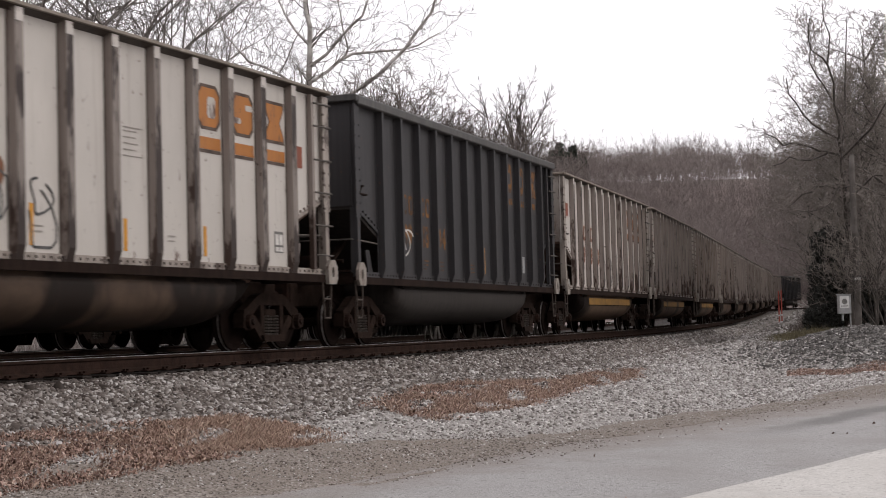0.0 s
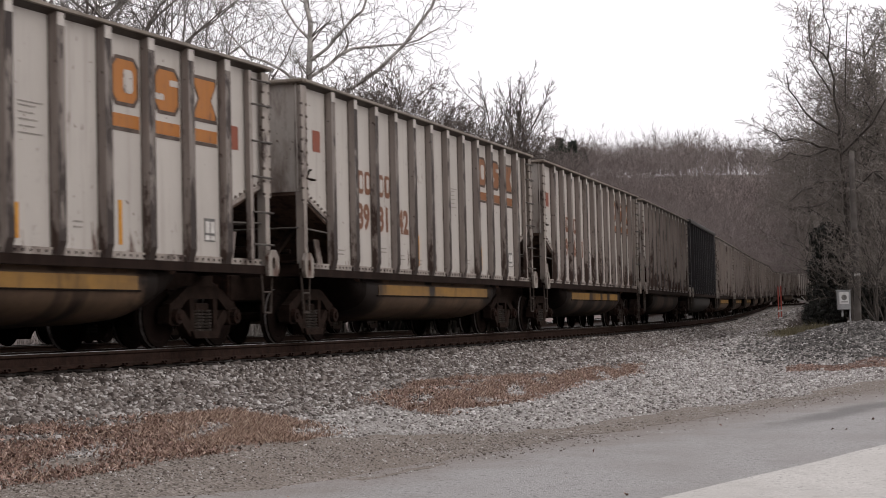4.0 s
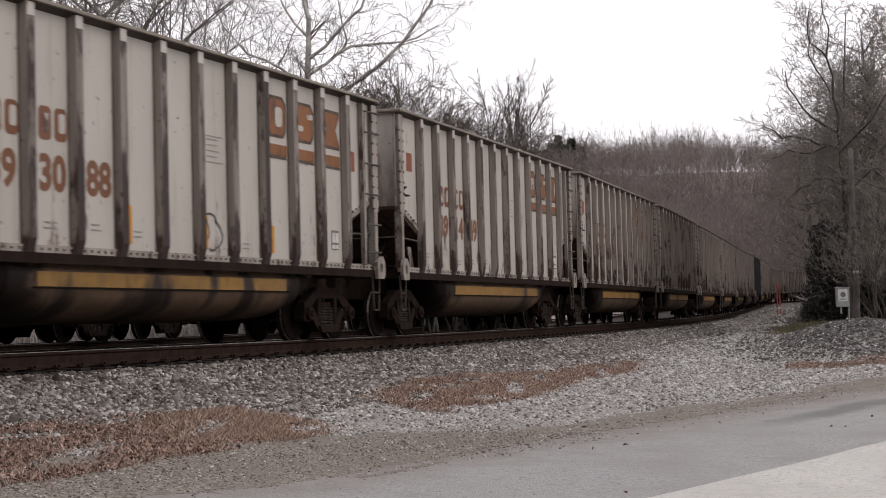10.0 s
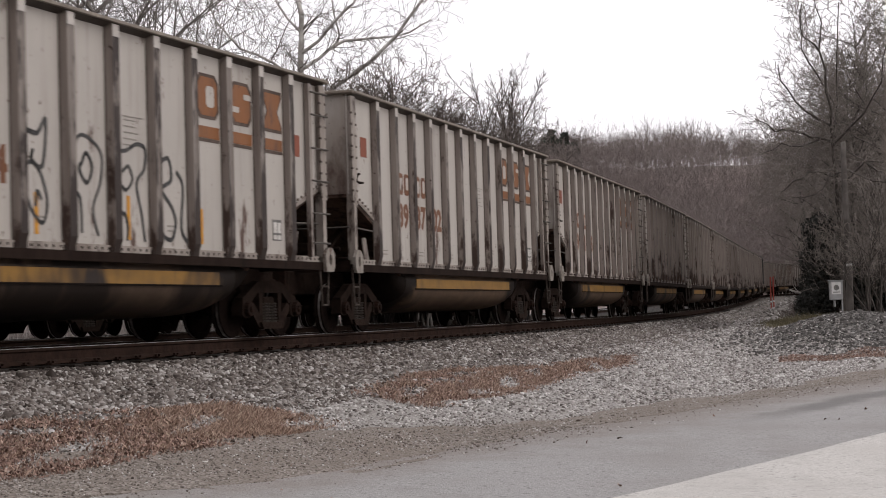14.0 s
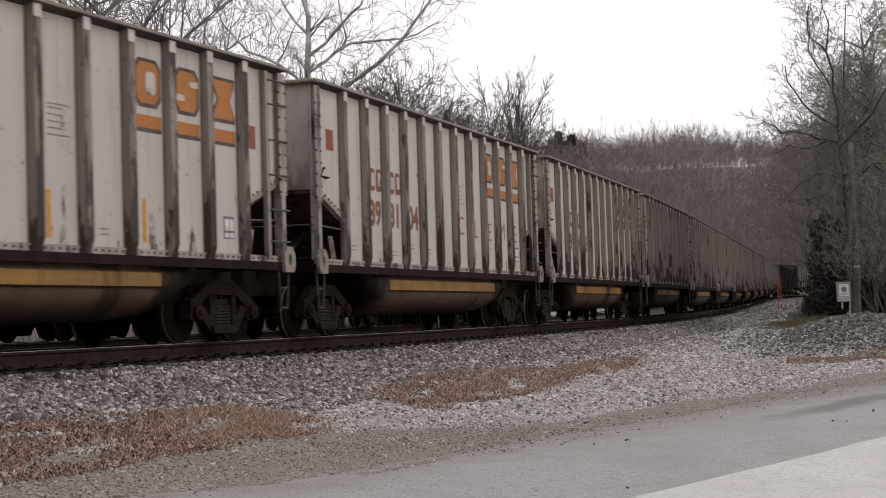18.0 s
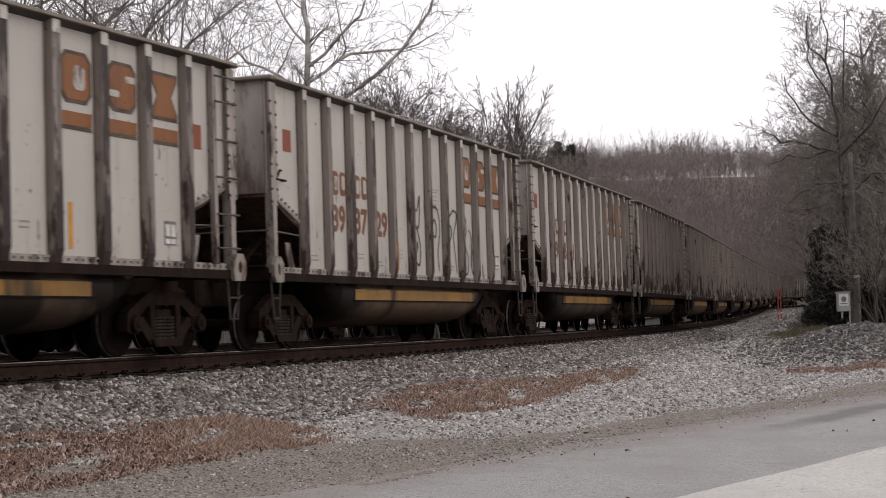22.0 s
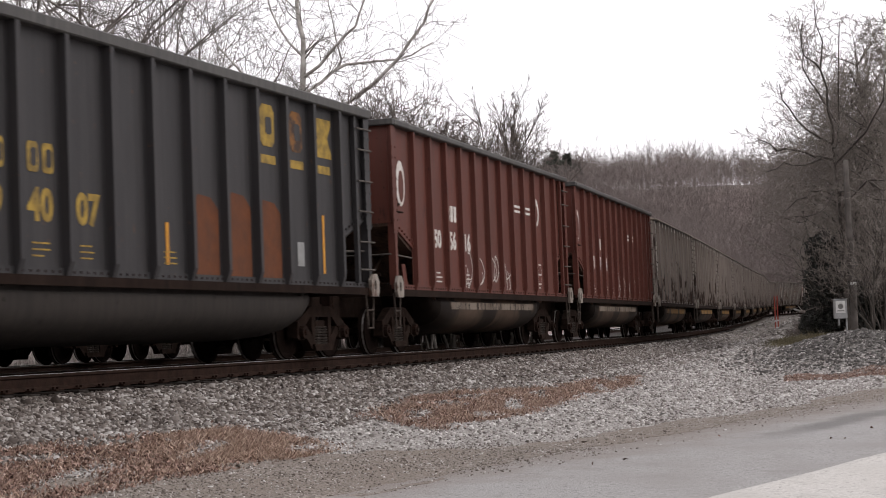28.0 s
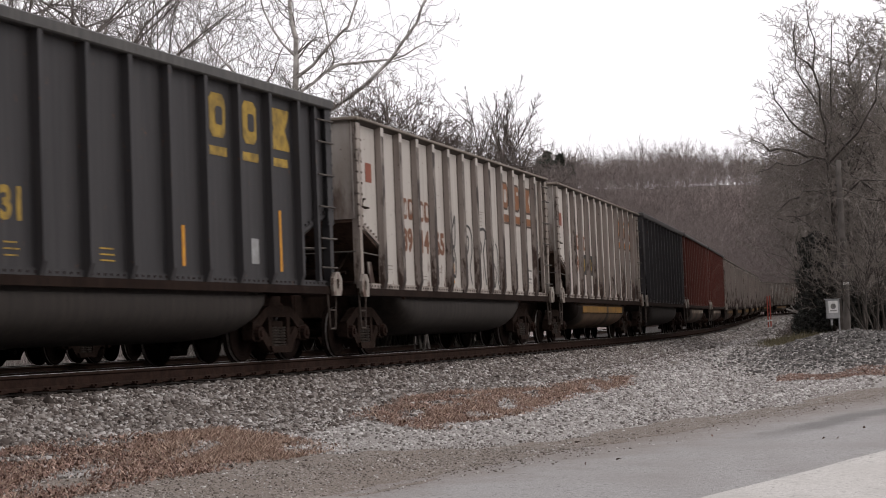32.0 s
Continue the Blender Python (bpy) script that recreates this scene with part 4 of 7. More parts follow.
def make_bogie(car, x):
    bm = bmesh.new()
    box(bm, -0.2, 0.2, -1.05, 1.05, 0.52, 0.66, 0.02)
    box(bm, -0.16, 0.16, -0.4, 0.4, 0.4, 0.8, 0.02)
    truck = link_mesh("truck", shared("bolster", finish, "truck", bm, CAST), car, "sooty cast-steel two-axle truck")
    truck.location = (x, 0, 0)
    for y in (-0.62, 0.62):
        # side bearings and the levers of the brake gear on the bolster
        bm = bmesh.new()
        box(bm, -0.11, 0.11, -0.09, 0.09, 0.66, 0.8, 0.015)
        rod(bm, (0.0, -0.05, 0.84), (0.0, 0.05, 0.84), 0.07, n=10)
        sb = link_mesh("side_bearing", shared("side_bearing", finish, "side_bearing", bm, SPRING), truck)
        sb.location = (0, y * 1.35, 0)
        bm = bmesh.new()
        rod(bm, (-0.42, 0, 0.34), (-0.3, 0, 0.86), 0.028, 0.02, 6)
        rod(bm, (0.42, 0, 0.34), (0.3, 0, 0.86), 0.028, 0.02, 6)
        rod(bm, (-0.3, 0, 0.86), (0.3, 0, 0.86), 0.02, n=6)
        lv = link_mesh("brake_lever", shared("brake_lever", finish, "brake_lever", bm, CAST_RUST), truck)
        lv.location = (0, y, 0)
    for y in (-1.0, 1.0):
        link_mesh("side_frame", shared(("frame", y), side_frame_mesh, y), truck)
        sp = link_mesh("spring", shared("spring", spring_mesh), truck)
        sp.location = (0, y, 0)
    for ax in (-0.89, 0.89):
        for y, turn in ((-0.83, 0), (0.83, 180)):
            w = link_mesh("wheel", shared("wheel", wheel_mesh), truck)
            w.matrix_basis = pose(ax, y, 0.457, 0, 0, turn)
        bm = bmesh.new()
        rod(bm, (0, -1.12, 0), (0, 1.12, 0), 0.075, n=12)
        a = link_mesh("axle", shared("axle", finish, "axle", bm, CAST), truck)
        a.location = (ax, 0, 0.457)
        for y in (-1, 1):
            bm = bmesh.new()
            rod(bm, (0, 1.06, 0), (0, 1.17, 0), 0.13, 0.115, 12)
            rod(bm, (0, 1.17, 0), (0, 1.2, 0), 0.06, 0.05, 8)
            cap = link_mesh("bearing_cap", shared("cap", finish, "bearing_cap", bm, CAST_RUST), truck)
            cap.matrix_basis = pose(ax, 0, 0.457, 0, 0, 0 if y > 0 else 180)


def make_wagon(kind, plain=False):
    side, rib, chord, end, tub_mid, tub_end, rib_w, rib_d, label = {
        "white": (WHITE, WHITE_RIB, CHORD, END_WHITE, TUB, TUB_DARK, 0.2, 0.14, "grimy white ribbed steel coal gondola on the main track"),
        "bright": (WHITE_BRIGHT, WHITE_RIB, CHORD, END_WHITE, TUB, TUB_DARK, 0.2, 0.14, "fresher white ribbed coal gondola with rusty ribs, main track"),
        "sooty": (WHITE_BRIGHT, WHITE_RIB, CHORD, END_WHITE, TUB_SOOTED, TUB_DARK, 0.2, 0.14, "white ribbed coal gondola with a sooty brown tub, main track"),
        "dark": (WHITE, WHITE_RIB, CHORD, END_WHITE, TUB_BLACK, TUB_BLACK, 0.2, 0.14, "white ribbed coal gondola with a plain black tub, main track"),
        "soot": (WHITE, WHITE_RIB, CHORD, END_WHITE, TUB_SOOTED, TUB_DARK, 0.2, 0.14, "white ribbed coal gondola with a heavily sooted tub, main track"),
        "old": (WHITE_OLD, WHITE_OLD_RIB, CHORD, END_WHITE, TUB, TUB_DARK, 0.2, 0.14, "rust-streaked old white ribbed coal gondola on the main track"),
        "black": (BLACK, BLACK, CHORD_DARK, BLACK, TUB_BLACK, TUB_BLACK, 0.12, 0.165, "faded black ribbed steel coal gondola on the main track"),
        "brown": (BROWN, BROWN, CHORD_DARK, BROWN, TUB_SOOTED, TUB_DARK, 0.12, 0.135, "oxide-red ribbed steel coal gondola on the main track")}[kind]
    top = TOP_Z + TALLER.get(kind, 0.0)
    white = kind in ("white", "bright", "sooty", "soot", "dark", "old")
    car = tagged(empty("gondola_wagon"), label, "freight wagon", "wagons of the coal train")
    bm = bmesh.new()
    box(bm, -RIB_STEP / 2 + 0.004, RIB_STEP / 2 - 0.004, -0.02, 0.0, SILL_Z + 0.1, top - 0.07)
    panel = finish("side_panel", bm, side)
    bm = bmesh.new()
    d = rib_d - 0.025
    w0, w1 = rib_w / 2, rib_w / 2 - 0.012
    low, high = SILL_Z + 0.02, top - 0.06
    loft_z = [(low, 0.55), (low + 0.18, 1.0), (high - 0.12, 1.0), (high, 1.0)]
    vs = loft(bm, [[(-w0, 0.0, z), (-w1, -d * k, z), (w1, -d * k, z), (w0, 0.0, z)] for z, k in loft_z])
    bm.faces.new(vs[0])
    bm.faces.new(vs[-1])
    bmesh.ops.recalc_face_normals(bm, faces=bm.faces)
    for f in bm.faces:
        if f.normal.y < -0.8:
            f.material_index = 2
    k0 = len(bm.faces)
    for k in (-1, 1):
        box(bm, k * (w0 + 0.012) - 0.012, k * (w0 + 0.012) + 0.012, -0.012, 0.0, low + 0.06, high - 0.04)
    k1 = len(bm.faces)
    if white:
        box(bm, -w1 + 0.006, w1 - 0.006, -d - 0.006, -d + 0.004, high - 0.17, high - 0.004)
        # the foot plate bolted to the sill
        box(bm, -w0 - 0.03, w0 + 0.03, -0.055, -0.031, low + 0.0, low + 0.07)
    bm.faces.ensure_lookup_table()
    for f in bm.faces[k0:k1]:
        f.material_index = 1
    for f in bm.faces[k1:]:
        f.material_index = 3 if f.calc_center_median().z > 2 else 2
    ribm = finish("rib", bm, rib, SEAM if white else rib, RIB_FACE if white else rib, RIB_TAB)
    for sy in (-1, 1):
        turn = pose(0, 0, 0, 0, 0, 0 if sy < 0 else 180)
        if sy < 0 and not plain:
            for i in range(RIBS - 1):
                p = link_mesh("side_panel", panel, car)
                p.matrix_basis = turn @ pose(panel_x(i), -PLANE + 0.02, 0)
        else:
            bm = bmesh.new()
            box(bm, RIB0, -RIB0, -PLANE, -PLANE + 0.02, SILL_Z + 0.1, top - 0.07)
            link_mesh("side_sheet", shared((kind, "sheet"), finish, "side_sheet", bm, side), car).matrix_basis = turn
        for i in range(RIBS):
            r = link_mesh("rib", ribm, car)
            r.matrix_basis = turn @ pose(RIB0 + RIB_STEP * i, -PLANE, 0)
        for k in (-1, 1):
            bm = bmesh.new()
            x0, x1 = -HALF, RIB0 - 0.004
            slab(bm, [(k * x0, 2.5), (k * x1, 2.03), (k * x1, top - 0.07), (k * x0, top - 0.07)], -PLANE, -PLANE + 0.02)
            p = link_mesh("end_panel", shared((kind, "end", k), finish, "end_panel", bm, side), car)
            p.matrix_basis = turn
            # the lip along the cut-away lower edge, with its row of rivets
            bm = bmesh.new()
            slab(bm, [(k * x0, 2.5), (k * x1, 2.03), (k * x1, 2.09), (k * x0, 2.56)], -PLANE - 0.02, -PLANE)
            for q in range(9):
                u = (q + 0.5) / 9
                xx, zz = k * (x0 + (x1 - x0) * u), 2.56 - 0.47 * u
                box(bm, xx - 0.02, xx + 0.02, -PLANE - 0.035, -PLANE, zz + 0.02, zz + 0.06)
            p = link_mesh("edge_lip", shared((kind, "lip", k), finish, "edge_lip", bm, rib), car)
            p.matrix_basis = turn
        bm = bmesh.new()
        # flange made deep and dark to stand for the sill's shadow on the tub
        box(bm, -HALF + 0.04, HALF - 0.04, -PLANE - 0.09, -PLANE + 0.02, SILL_Z - 0.11, SILL_Z + 0.02)
        for f in bm.faces:
            f.material_index = 1
        box(bm, -HALF + 0.04, HALF - 0.04, -PLANE - 0.03, -PLANE + 0.02, SILL_Z + 0.02, SILL_Z + 0.12)
        k0 = len(bm.faces)
        for i in range(88):
            xx = -7.2 + i * 14.4 / 87
            box(bm, xx - 0.014, xx + 0.014, -PLANE - 0.038, -PLANE - 0.03, SILL_Z + 0.055, SILL_Z + 0.088)
        bm.faces.ensure_lookup_table()
        for f in bm.faces[k0:]:
            f.material_index = 1
        link_mesh("side_sill", shared((kind, "sill"), finish, "side_sill", bm, SILL_PAINT if white else rib, FLANGE), car).matrix_basis = turn
        bm = bmesh.new()
        if white:
            # a thin dusty lip; its sloping rusty underside has the overhang's shade painted in
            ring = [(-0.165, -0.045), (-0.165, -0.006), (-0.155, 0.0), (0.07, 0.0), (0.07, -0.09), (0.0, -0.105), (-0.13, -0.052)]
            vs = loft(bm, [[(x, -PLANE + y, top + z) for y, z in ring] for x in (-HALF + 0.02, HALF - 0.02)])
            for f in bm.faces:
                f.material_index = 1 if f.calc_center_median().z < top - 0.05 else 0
            bm.faces.new(vs[0][::-1])
            bm.faces.new(vs[-1])
            bmesh.ops.recalc_face_normals(bm, faces=bm.faces)
        else:
            box(bm, -HALF + 0.02, HALF - 0.02, -PLANE - 0.16, -PLANE + 0.07, top - (0.17 if kind == "black" else 0.12), top, 0.02)
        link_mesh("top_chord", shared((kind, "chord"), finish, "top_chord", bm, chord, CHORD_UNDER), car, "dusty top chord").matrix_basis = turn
    for k in (-1, 1):
        turn = pose(0, 0, 0, 0, 0, 0 if k > 0 else 180)
        bm = bmesh.new()
        box(bm, HALF - 0.05, HALF - 0.03, -PLANE + 0.02, PLANE - 0.02, 2.5, top - 0.03)
        link_mesh("end_wall", shared((kind, "endwall"), finish, "end_wall", bm, end), car, "dust-stained end wall").matrix_basis = turn
        bm = bmesh.new()
        box(bm, HALF - 0.15, HALF + 0.08, -PLANE - 0.15, PLANE + 0.15, top - (0.06 if white else 0.12), top + 0.004, 0.015)
        link_mesh("top_chord", shared((kind, "endchord"), finish, "top_chord", bm, chord), car).matrix_basis = turn
        bm = bmesh.new()
        slab(bm, [(HALF - 0.05, 2.5), (-RIB0, 2.02), (4.6, 1.1), (4.6, 1.05), (-RIB0, 1.96), (HALF - 0.05, 2.44)], -PLANE + 0.02, PLANE - 0.02)
        link_mesh("slope_sheet", shared((kind, "slope"), finish, "slope_sheet", bm, SLOPE if kind != "black" else tub_end), car).matrix_basis = turn
        bm = bmesh.new()
        box(bm, 4.5, 7.75, -0.33, 0.33, 0.72, 1.15, 0.02)
        box(bm, HALF - 0.25, HALF - 0.05, -PLANE + 0.03, PLANE - 0.03, SILL_Z - 0.1, SILL_Z + 0.1)
        for y in (-0.75, 0.75):
            slab(bm, [(HALF - 0.2, SILL_Z + 0.1), (HALF - 0.3, SILL_Z + 0.1), (6.0, 1.95), (6.12, 1.98)], y - 0.05, y + 0.05)
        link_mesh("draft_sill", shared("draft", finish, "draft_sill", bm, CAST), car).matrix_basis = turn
        bm = bmesh.new()
        box(bm, 7.72, 7.95, -0.12, 0.12, 0.74, 1.0, 0.02)
        box(bm, 7.9, 8.085, -0.2, 0.06, 0.7, 1.02, 0.03)
        box(bm, 7.55, 7.8, -0.3, 0.3, 0.66, 1.2, 0.02)
        link_mesh("coupler", shared("coupler", finish, "coupler", bm, CAST_RUST), car, "rusty knuckle coupler").matrix_basis = turn
        bm = bmesh.new()
        pts = [(7.6, 0.25, 0.75), (7.75, 0.27, 0.55), (7.92, 0.24, 0.42), (8.06, 0.2, 0.4)]
        for a, b in zip(pts, pts[1:]):
            rod(bm, a, b, 0.022, n=6)
        link_mesh("brake_hose", shared("hose", finish, "brake_hose", bm, CAST), car).matrix_basis = turn
        # the corner without a ladder, then the laddered one
        bm = bmesh.new()
        box(bm, -0.07, 0.07, -0.07, 0.07, SILL_Z + 0.1, top - 0.1)
        box(bm, -0.12, 0.12, -0.074, -0.05, 2.3, top - 0.1)
        k0 = len(bm.faces)
        for i in range(9):
            z = 2.35 + i * 0.2
            for xx in (-0.1, 0.1):
                box(bm, xx - 0.022, xx + 0.022, -0.086, -0.05, z - 0.018, z + 0.018)
        bm.faces.ensure_lookup_table()
        for f in bm.faces[k0:]:
            f.material_index = 1
        post = shared((kind, "post"), finish, "corner_post", bm, SILL_PAINT if white else rib, SEAM if white else rib)
        for y in (1, -1):
            p = link_mesh("corner_post", post, car)
            p.matrix_basis = turn @ pose(HALF - 0.09, y * (PLANE + 0.02), 0, 0, 0, 180 if y > 0 else 0)
            pad = link_mesh("jacking_pad", shared(("pad", y), pad_mesh, y * (PLANE + 0.16), 1), car, "pale pad with a lifting hole")
            pad.matrix_basis = turn @ pose(HALF - 0.04, 0, SILL_Z + 0.06)
            bm = bmesh.new()
            for dx in (-0.13, 0.13):
                rod(bm, (dx * 1.45, 0, 1.16), (dx * 0.85, 0, 0.5), 0.02, n=6)
            for z in (0.5, 0.82):
                rod(bm, (-0.125, 0, z), (0.125, 0, z), 0.018, n=6)
            step = link_mesh("sill_step", shared("step", finish, "sill_step", bm, STEP_IRON), car)
            step.matrix_basis = turn @ pose(HALF - 0.1, y * (PLANE + 0.06), 0)
            bm = bmesh.new()
            rod(bm, (RIB0, 0, 1.86), (-HALF + 0.1, 0, 1.9), 0.016, n=6)
            bar = link_mesh("handrail", shared("bar", finish, "handrail", bm, RUNG), car)
            bar.matrix_basis = turn @ pose(0, y * (PLANE + 0.0), 0, 0, 0, 180)
            if y < 0:
                ladder = link_mesh("ladder", shared((kind, "stile"), finish, "ladder", box(bmesh.new(), -0.05, 0.05, -0.04, 0.04, SILL_Z + 0.1, top - 0.12), rib), car)
                ladder.matrix_basis = turn @ pose(HALF - 0.62, -(PLANE + 0.06), 0)
                for z in (1.55, 2.05, 2.6, 3.15, 3.72, 4.1):
                    bm = bmesh.new()
                    rod(bm, (0, -0.06, 0), (0.58, -0.1, 0), 0.017, n=6)
                    rod(bm, (0.56, -0.1, 0), (0.56, 0.0, 0), 0.017, n=6)
                    link_mesh("rung", shared("rung", finish, "rung", bm, RUNG), ladder).location = (0, 0, z)
            else:
                bm = bmesh.new()
                for a, b in (((0, 0, 0), (0, -0.09, 0)), ((0, -0.09, 0), (0.4, -0.09, 0.0)), ((0.4, -0.09, 0), (0.4, 0, 0)), ((0.25, 0, 0.04), (0.25, -0.05, 0.16)), ((0.25, -0.05, 0.16), (0.33, -0.05, 0.16))):
                    rod(bm, a, b, 0.017, n=6)
                link_mesh("grab_iron", shared("grab", finish, "grab_iron", bm, CAST), car).matrix_basis = turn @ pose(HALF - 0.15, PLANE, 2.72, 0, 0, 180)
        for y in (-1, 1):
            bm = bmesh.new()
            slab(bm, [(6.24, SILL_Z + 0.1), (6.5, SILL_Z + 0.1), (6.62, 1.74), (6.42, 1.74)], -0.012, 0.012)
            g = link_mesh("gusset", shared((kind, "gusset"), finish, "gusset", bm, rib), car)
            g.matrix_basis = turn @ pose(0, y * (PLANE - 0.08), 0)
        bm = bmesh.new()
        box(bm, -0.16, 0.16, -PLANE + 0.1, PLANE - 0.1, -0.02, 0.02, 0.005)
        link_mesh("end_platform", shared("platform", finish, "end_platform", bm, CAST_RUST), car, "rusty walkway across the end").matrix_basis = turn @ pose(HALF - 0.15, 0, SILL_Z + 0.13)
        bm = bmesh.new()
        rod(bm, (0, -0.38, 0), (0, 0.38, 0), 0.13, n=12)
        rod(bm, (0, 0.38, 0), (0, 0.62, 0), 0.04, n=8)
        link_mesh("brake_cylinder", shared("cylinder", finish, "brake_cylinder", bm, CAST), car).matrix_basis = turn @ pose(6.62, -0.3 * k, SILL_Z + 0.34)
        bm = bmesh.new()
        rod(bm, (HALF, -PLANE, 1.9), (HALF, PLANE, 1.9), 0.016, n=6)
        link_mesh("handrail", shared("endbar", finish, "handrail", bm, RUNG), car).matrix_basis = turn
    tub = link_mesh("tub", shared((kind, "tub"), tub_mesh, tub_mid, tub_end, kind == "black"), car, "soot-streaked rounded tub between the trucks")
    if white:
        lines = link_mesh("stencil", shared("endsten", bars_mesh, 6, 0.5, 0.03, 0.13, INK, 9), car, "faint stencilled lines on the end wall")
        small_print(lines)
        lines.matrix_basis = pose(-HALF + 0.028, 0.2, 3.75, 0, 0, -90)
        head = link_mesh("end_number", shared("endnum", bars_mesh, 1, 0.75, 0.11, 0.2, INK, 3), car, "stencilled number bar")
        head.matrix_basis = pose(-HALF + 0.028, 0.5, 4.02, 0, 0, -90)
    for x in (-BOGIE, BOGIE):
        make_bogie(car, x)
    return car, tub


# ---- markings ----
def text_mesh(text, size, material, weight=0.019):
    cu = bpy.data.curves.new("number", "FONT")
    cu.body, cu.size, cu.extrude, cu.offset, cu.align_x = text, size, 0.002, weight * size / 0.5, "CENTER"
    cu.resolution_u = 3
    ob = bpy.data.objects.new("number", cu)
    me = bpy.data.meshes.new_from_object(ob)
    bpy.data.objects.remove(ob)
    bpy.data.curves.remove(cu)
    me.materials.clear()
    me.materials.append(material)
    me.transform(Matrix.Rotation(radians(90), 4, "X"))
    return me


def plate(outline, material, name, y0=-0.004):
    return finish(name, slab(bmesh.new(), outline, y0, 0.0), material)


def rect(x0, x1, z0, z1):
    return [(x0, z0), (x1, z0), (x1, z1), (x0, z1)]


def rounded(w, h, c):
    return [(-w + c, -h), (w - c, -h), (w, -h + c), (w, h - c), (w - c, h), (-w + c, h), (-w, h - c), (-w, -h + c)]


HOURGLASS = [(-0.36, -0.34), (0.36, -0.34), (0.36, -0.24), (0.2, 0.0), (0.36, 0.24), (0.36, 0.34), (-0.36, 0.34), (-0.36, 0.24), (-0.2, 0.0), (-0.36, -0.24)]


def put(car, name, me, x, z, label="", proud=0.0):
    ob = link_mesh(name, me, car, label)
    ob.location = (x, -PLANE - 0.003 - proud, z)
    return ob


def bars_mesh(n, w, h, gap, material, seed):
    """Unreadable small lettering as plain bars."""
    rng = random.Random(seed)
    bm = bmesh.new()
    for i in range(n):
        slab(bm, rect(0, w * rng.uniform(0.6, 1.0), -i * gap, -i * gap + h), -0.004, 0)
    return finish("stencil", bm, material)


def small_print(ob):
    return tagged(ob, kind="stuff")


def white_markings(car, tub, number, rng, striped=True, strips=(4, 6, 8), sooted=False, faded=True):
    for i, shape in ((8, "slot"), (9, "block"), (10, "hourglass")):
        outline = HOURGLASS if shape == "hourglass" else rounded(0.36, 0.34, 0.12)
        put(car, "emblem", shared(("emblem", shape), plate, outline, OUTLINE, "emblem"), panel_x(i) + 0.03, 3.64, "faded orange block emblem edged in dark brown")
        inner = [(x * 0.84, z * 0.85) for x, z in outline]
        put(car, "emblem_face", shared(("face", shape, faded), plate, inner, EMBER if faded else ORANGE, "emblem_face"), panel_x(i) + 0.03, 3.64, "", 0.004)
        if shape == "slot":
            put(car, "emblem_slot", shared("slot", plate, rounded(0.13, 0.16, 0.05), WHITE, "emblem_slot"), panel_x(i) + 0.1, 3.64, "", 0.008)
        if shape == "block":
            for dx, dz in ((0.2, 0.12), (-0.2, -0.1)):
                put(car, "emblem_slot", shared("notch", plate, rounded(0.12, 0.045, 0.02), WHITE, "emblem_slot"), panel_x(i) + 0.03 + dx, 3.64 + dz, "", 0.008)
        put(car, "emblem_bar", shared(("bar_o", faded), plate, rect(-0.36, 0.36, -0.09, 0.09), EMBER if faded else ORANGE, "emblem_bar"), panel_x(i) + 0.03, 3.1, "orange underline bar")
        put(car, "emblem_bar", shared("bar_r", plate, rect(-0.36, 0.36, -0.025, 0.025), OUTLINE, "emblem_bar"), panel_x(i) + 0.03, 2.98)
    for i, dxs in ((1, (-0.14, 0.22)), (2, (-0.16, 0.2))):
        for k, dx in enumerate(dxs):
            put(car, "reporting_mark", shared(("mark", k), plate, rounded(0.14, 0.21, 0.05), RUSSET, "reporting_mark"), panel_x(i) + dx + 0.06, 2.86, "russet block lettering")
            put(car, "mark_slot", shared(("mslot", k), plate, rounded(0.075, 0.125, 0.03), WHITE, "mark_slot"), panel_x(i) + dx + 0.085, 2.86 + (0.02 if k else 0), "", 0.004)
    for j in range(0, 6, 2):
        put(car, "number", shared(("num", number[j:j + 2]), text_mesh, number[j:j + 2], 0.62, RUSSET), panel_x(1 + j // 2) + 0.06, 2.03, "russet stencilled number")
    put(car, "end_square", shared("square", plate, rect(-0.17, 0.17, -0.18, 0.18), RED_SQUARE, "end_square"), -6.62, 3.4, "brick-red square")
    put(car, "end_square", shared("square", plate, rect(-0.17, 0.17, -0.18, 0.18), RED_SQUARE, "end_square"), 6.42, 3.16, "brick-red square")
    tag = small_print(put(car, "data_plate", shared("datum", bars_mesh, 4, 0.5, 0.018, 0.085, STENCIL, 4), panel_x(6) - 0.2, 3.05, "faint stencilled data lines"))
    for dz in (0.06, -0.33):
        put(car, "data_rule", shared("rule", plate, rect(-0.02, 0.5, -0.008, 0.008), STENCIL, "data_rule"), panel_x(6) - 0.2, 3.05 + dz, "thin ruled line")
    for i in (0, 2, 3, 4, 7):
        small_print(put(car, "stencil", shared(("sten", i), bars_mesh, 2, 0.3, 0.022, 0.07, STENCIL, i), panel_x(i) - 0.15, rng.uniform(1.5, 1.72)))
    put(car, "consolidated_stencil", shared("cots", plate, rect(-0.16, 0.16, -0.17, 0.17), INK, "consolidated_stencil"), panel_x(10) + 0.12, 1.72, "dark grey stencil panel")
    for dx in (-0.075, 0.075):
        for dz, hh in ((0.04, 0.085), (-0.115, 0.035)):
            put(car, "stencil_field", shared(("field", hh), plate, rect(-0.06, 0.06, -hh, hh), PALE, "stencil_field"), panel_x(10) + 0.12 + dx, 1.72 + dz, "", 0.004)
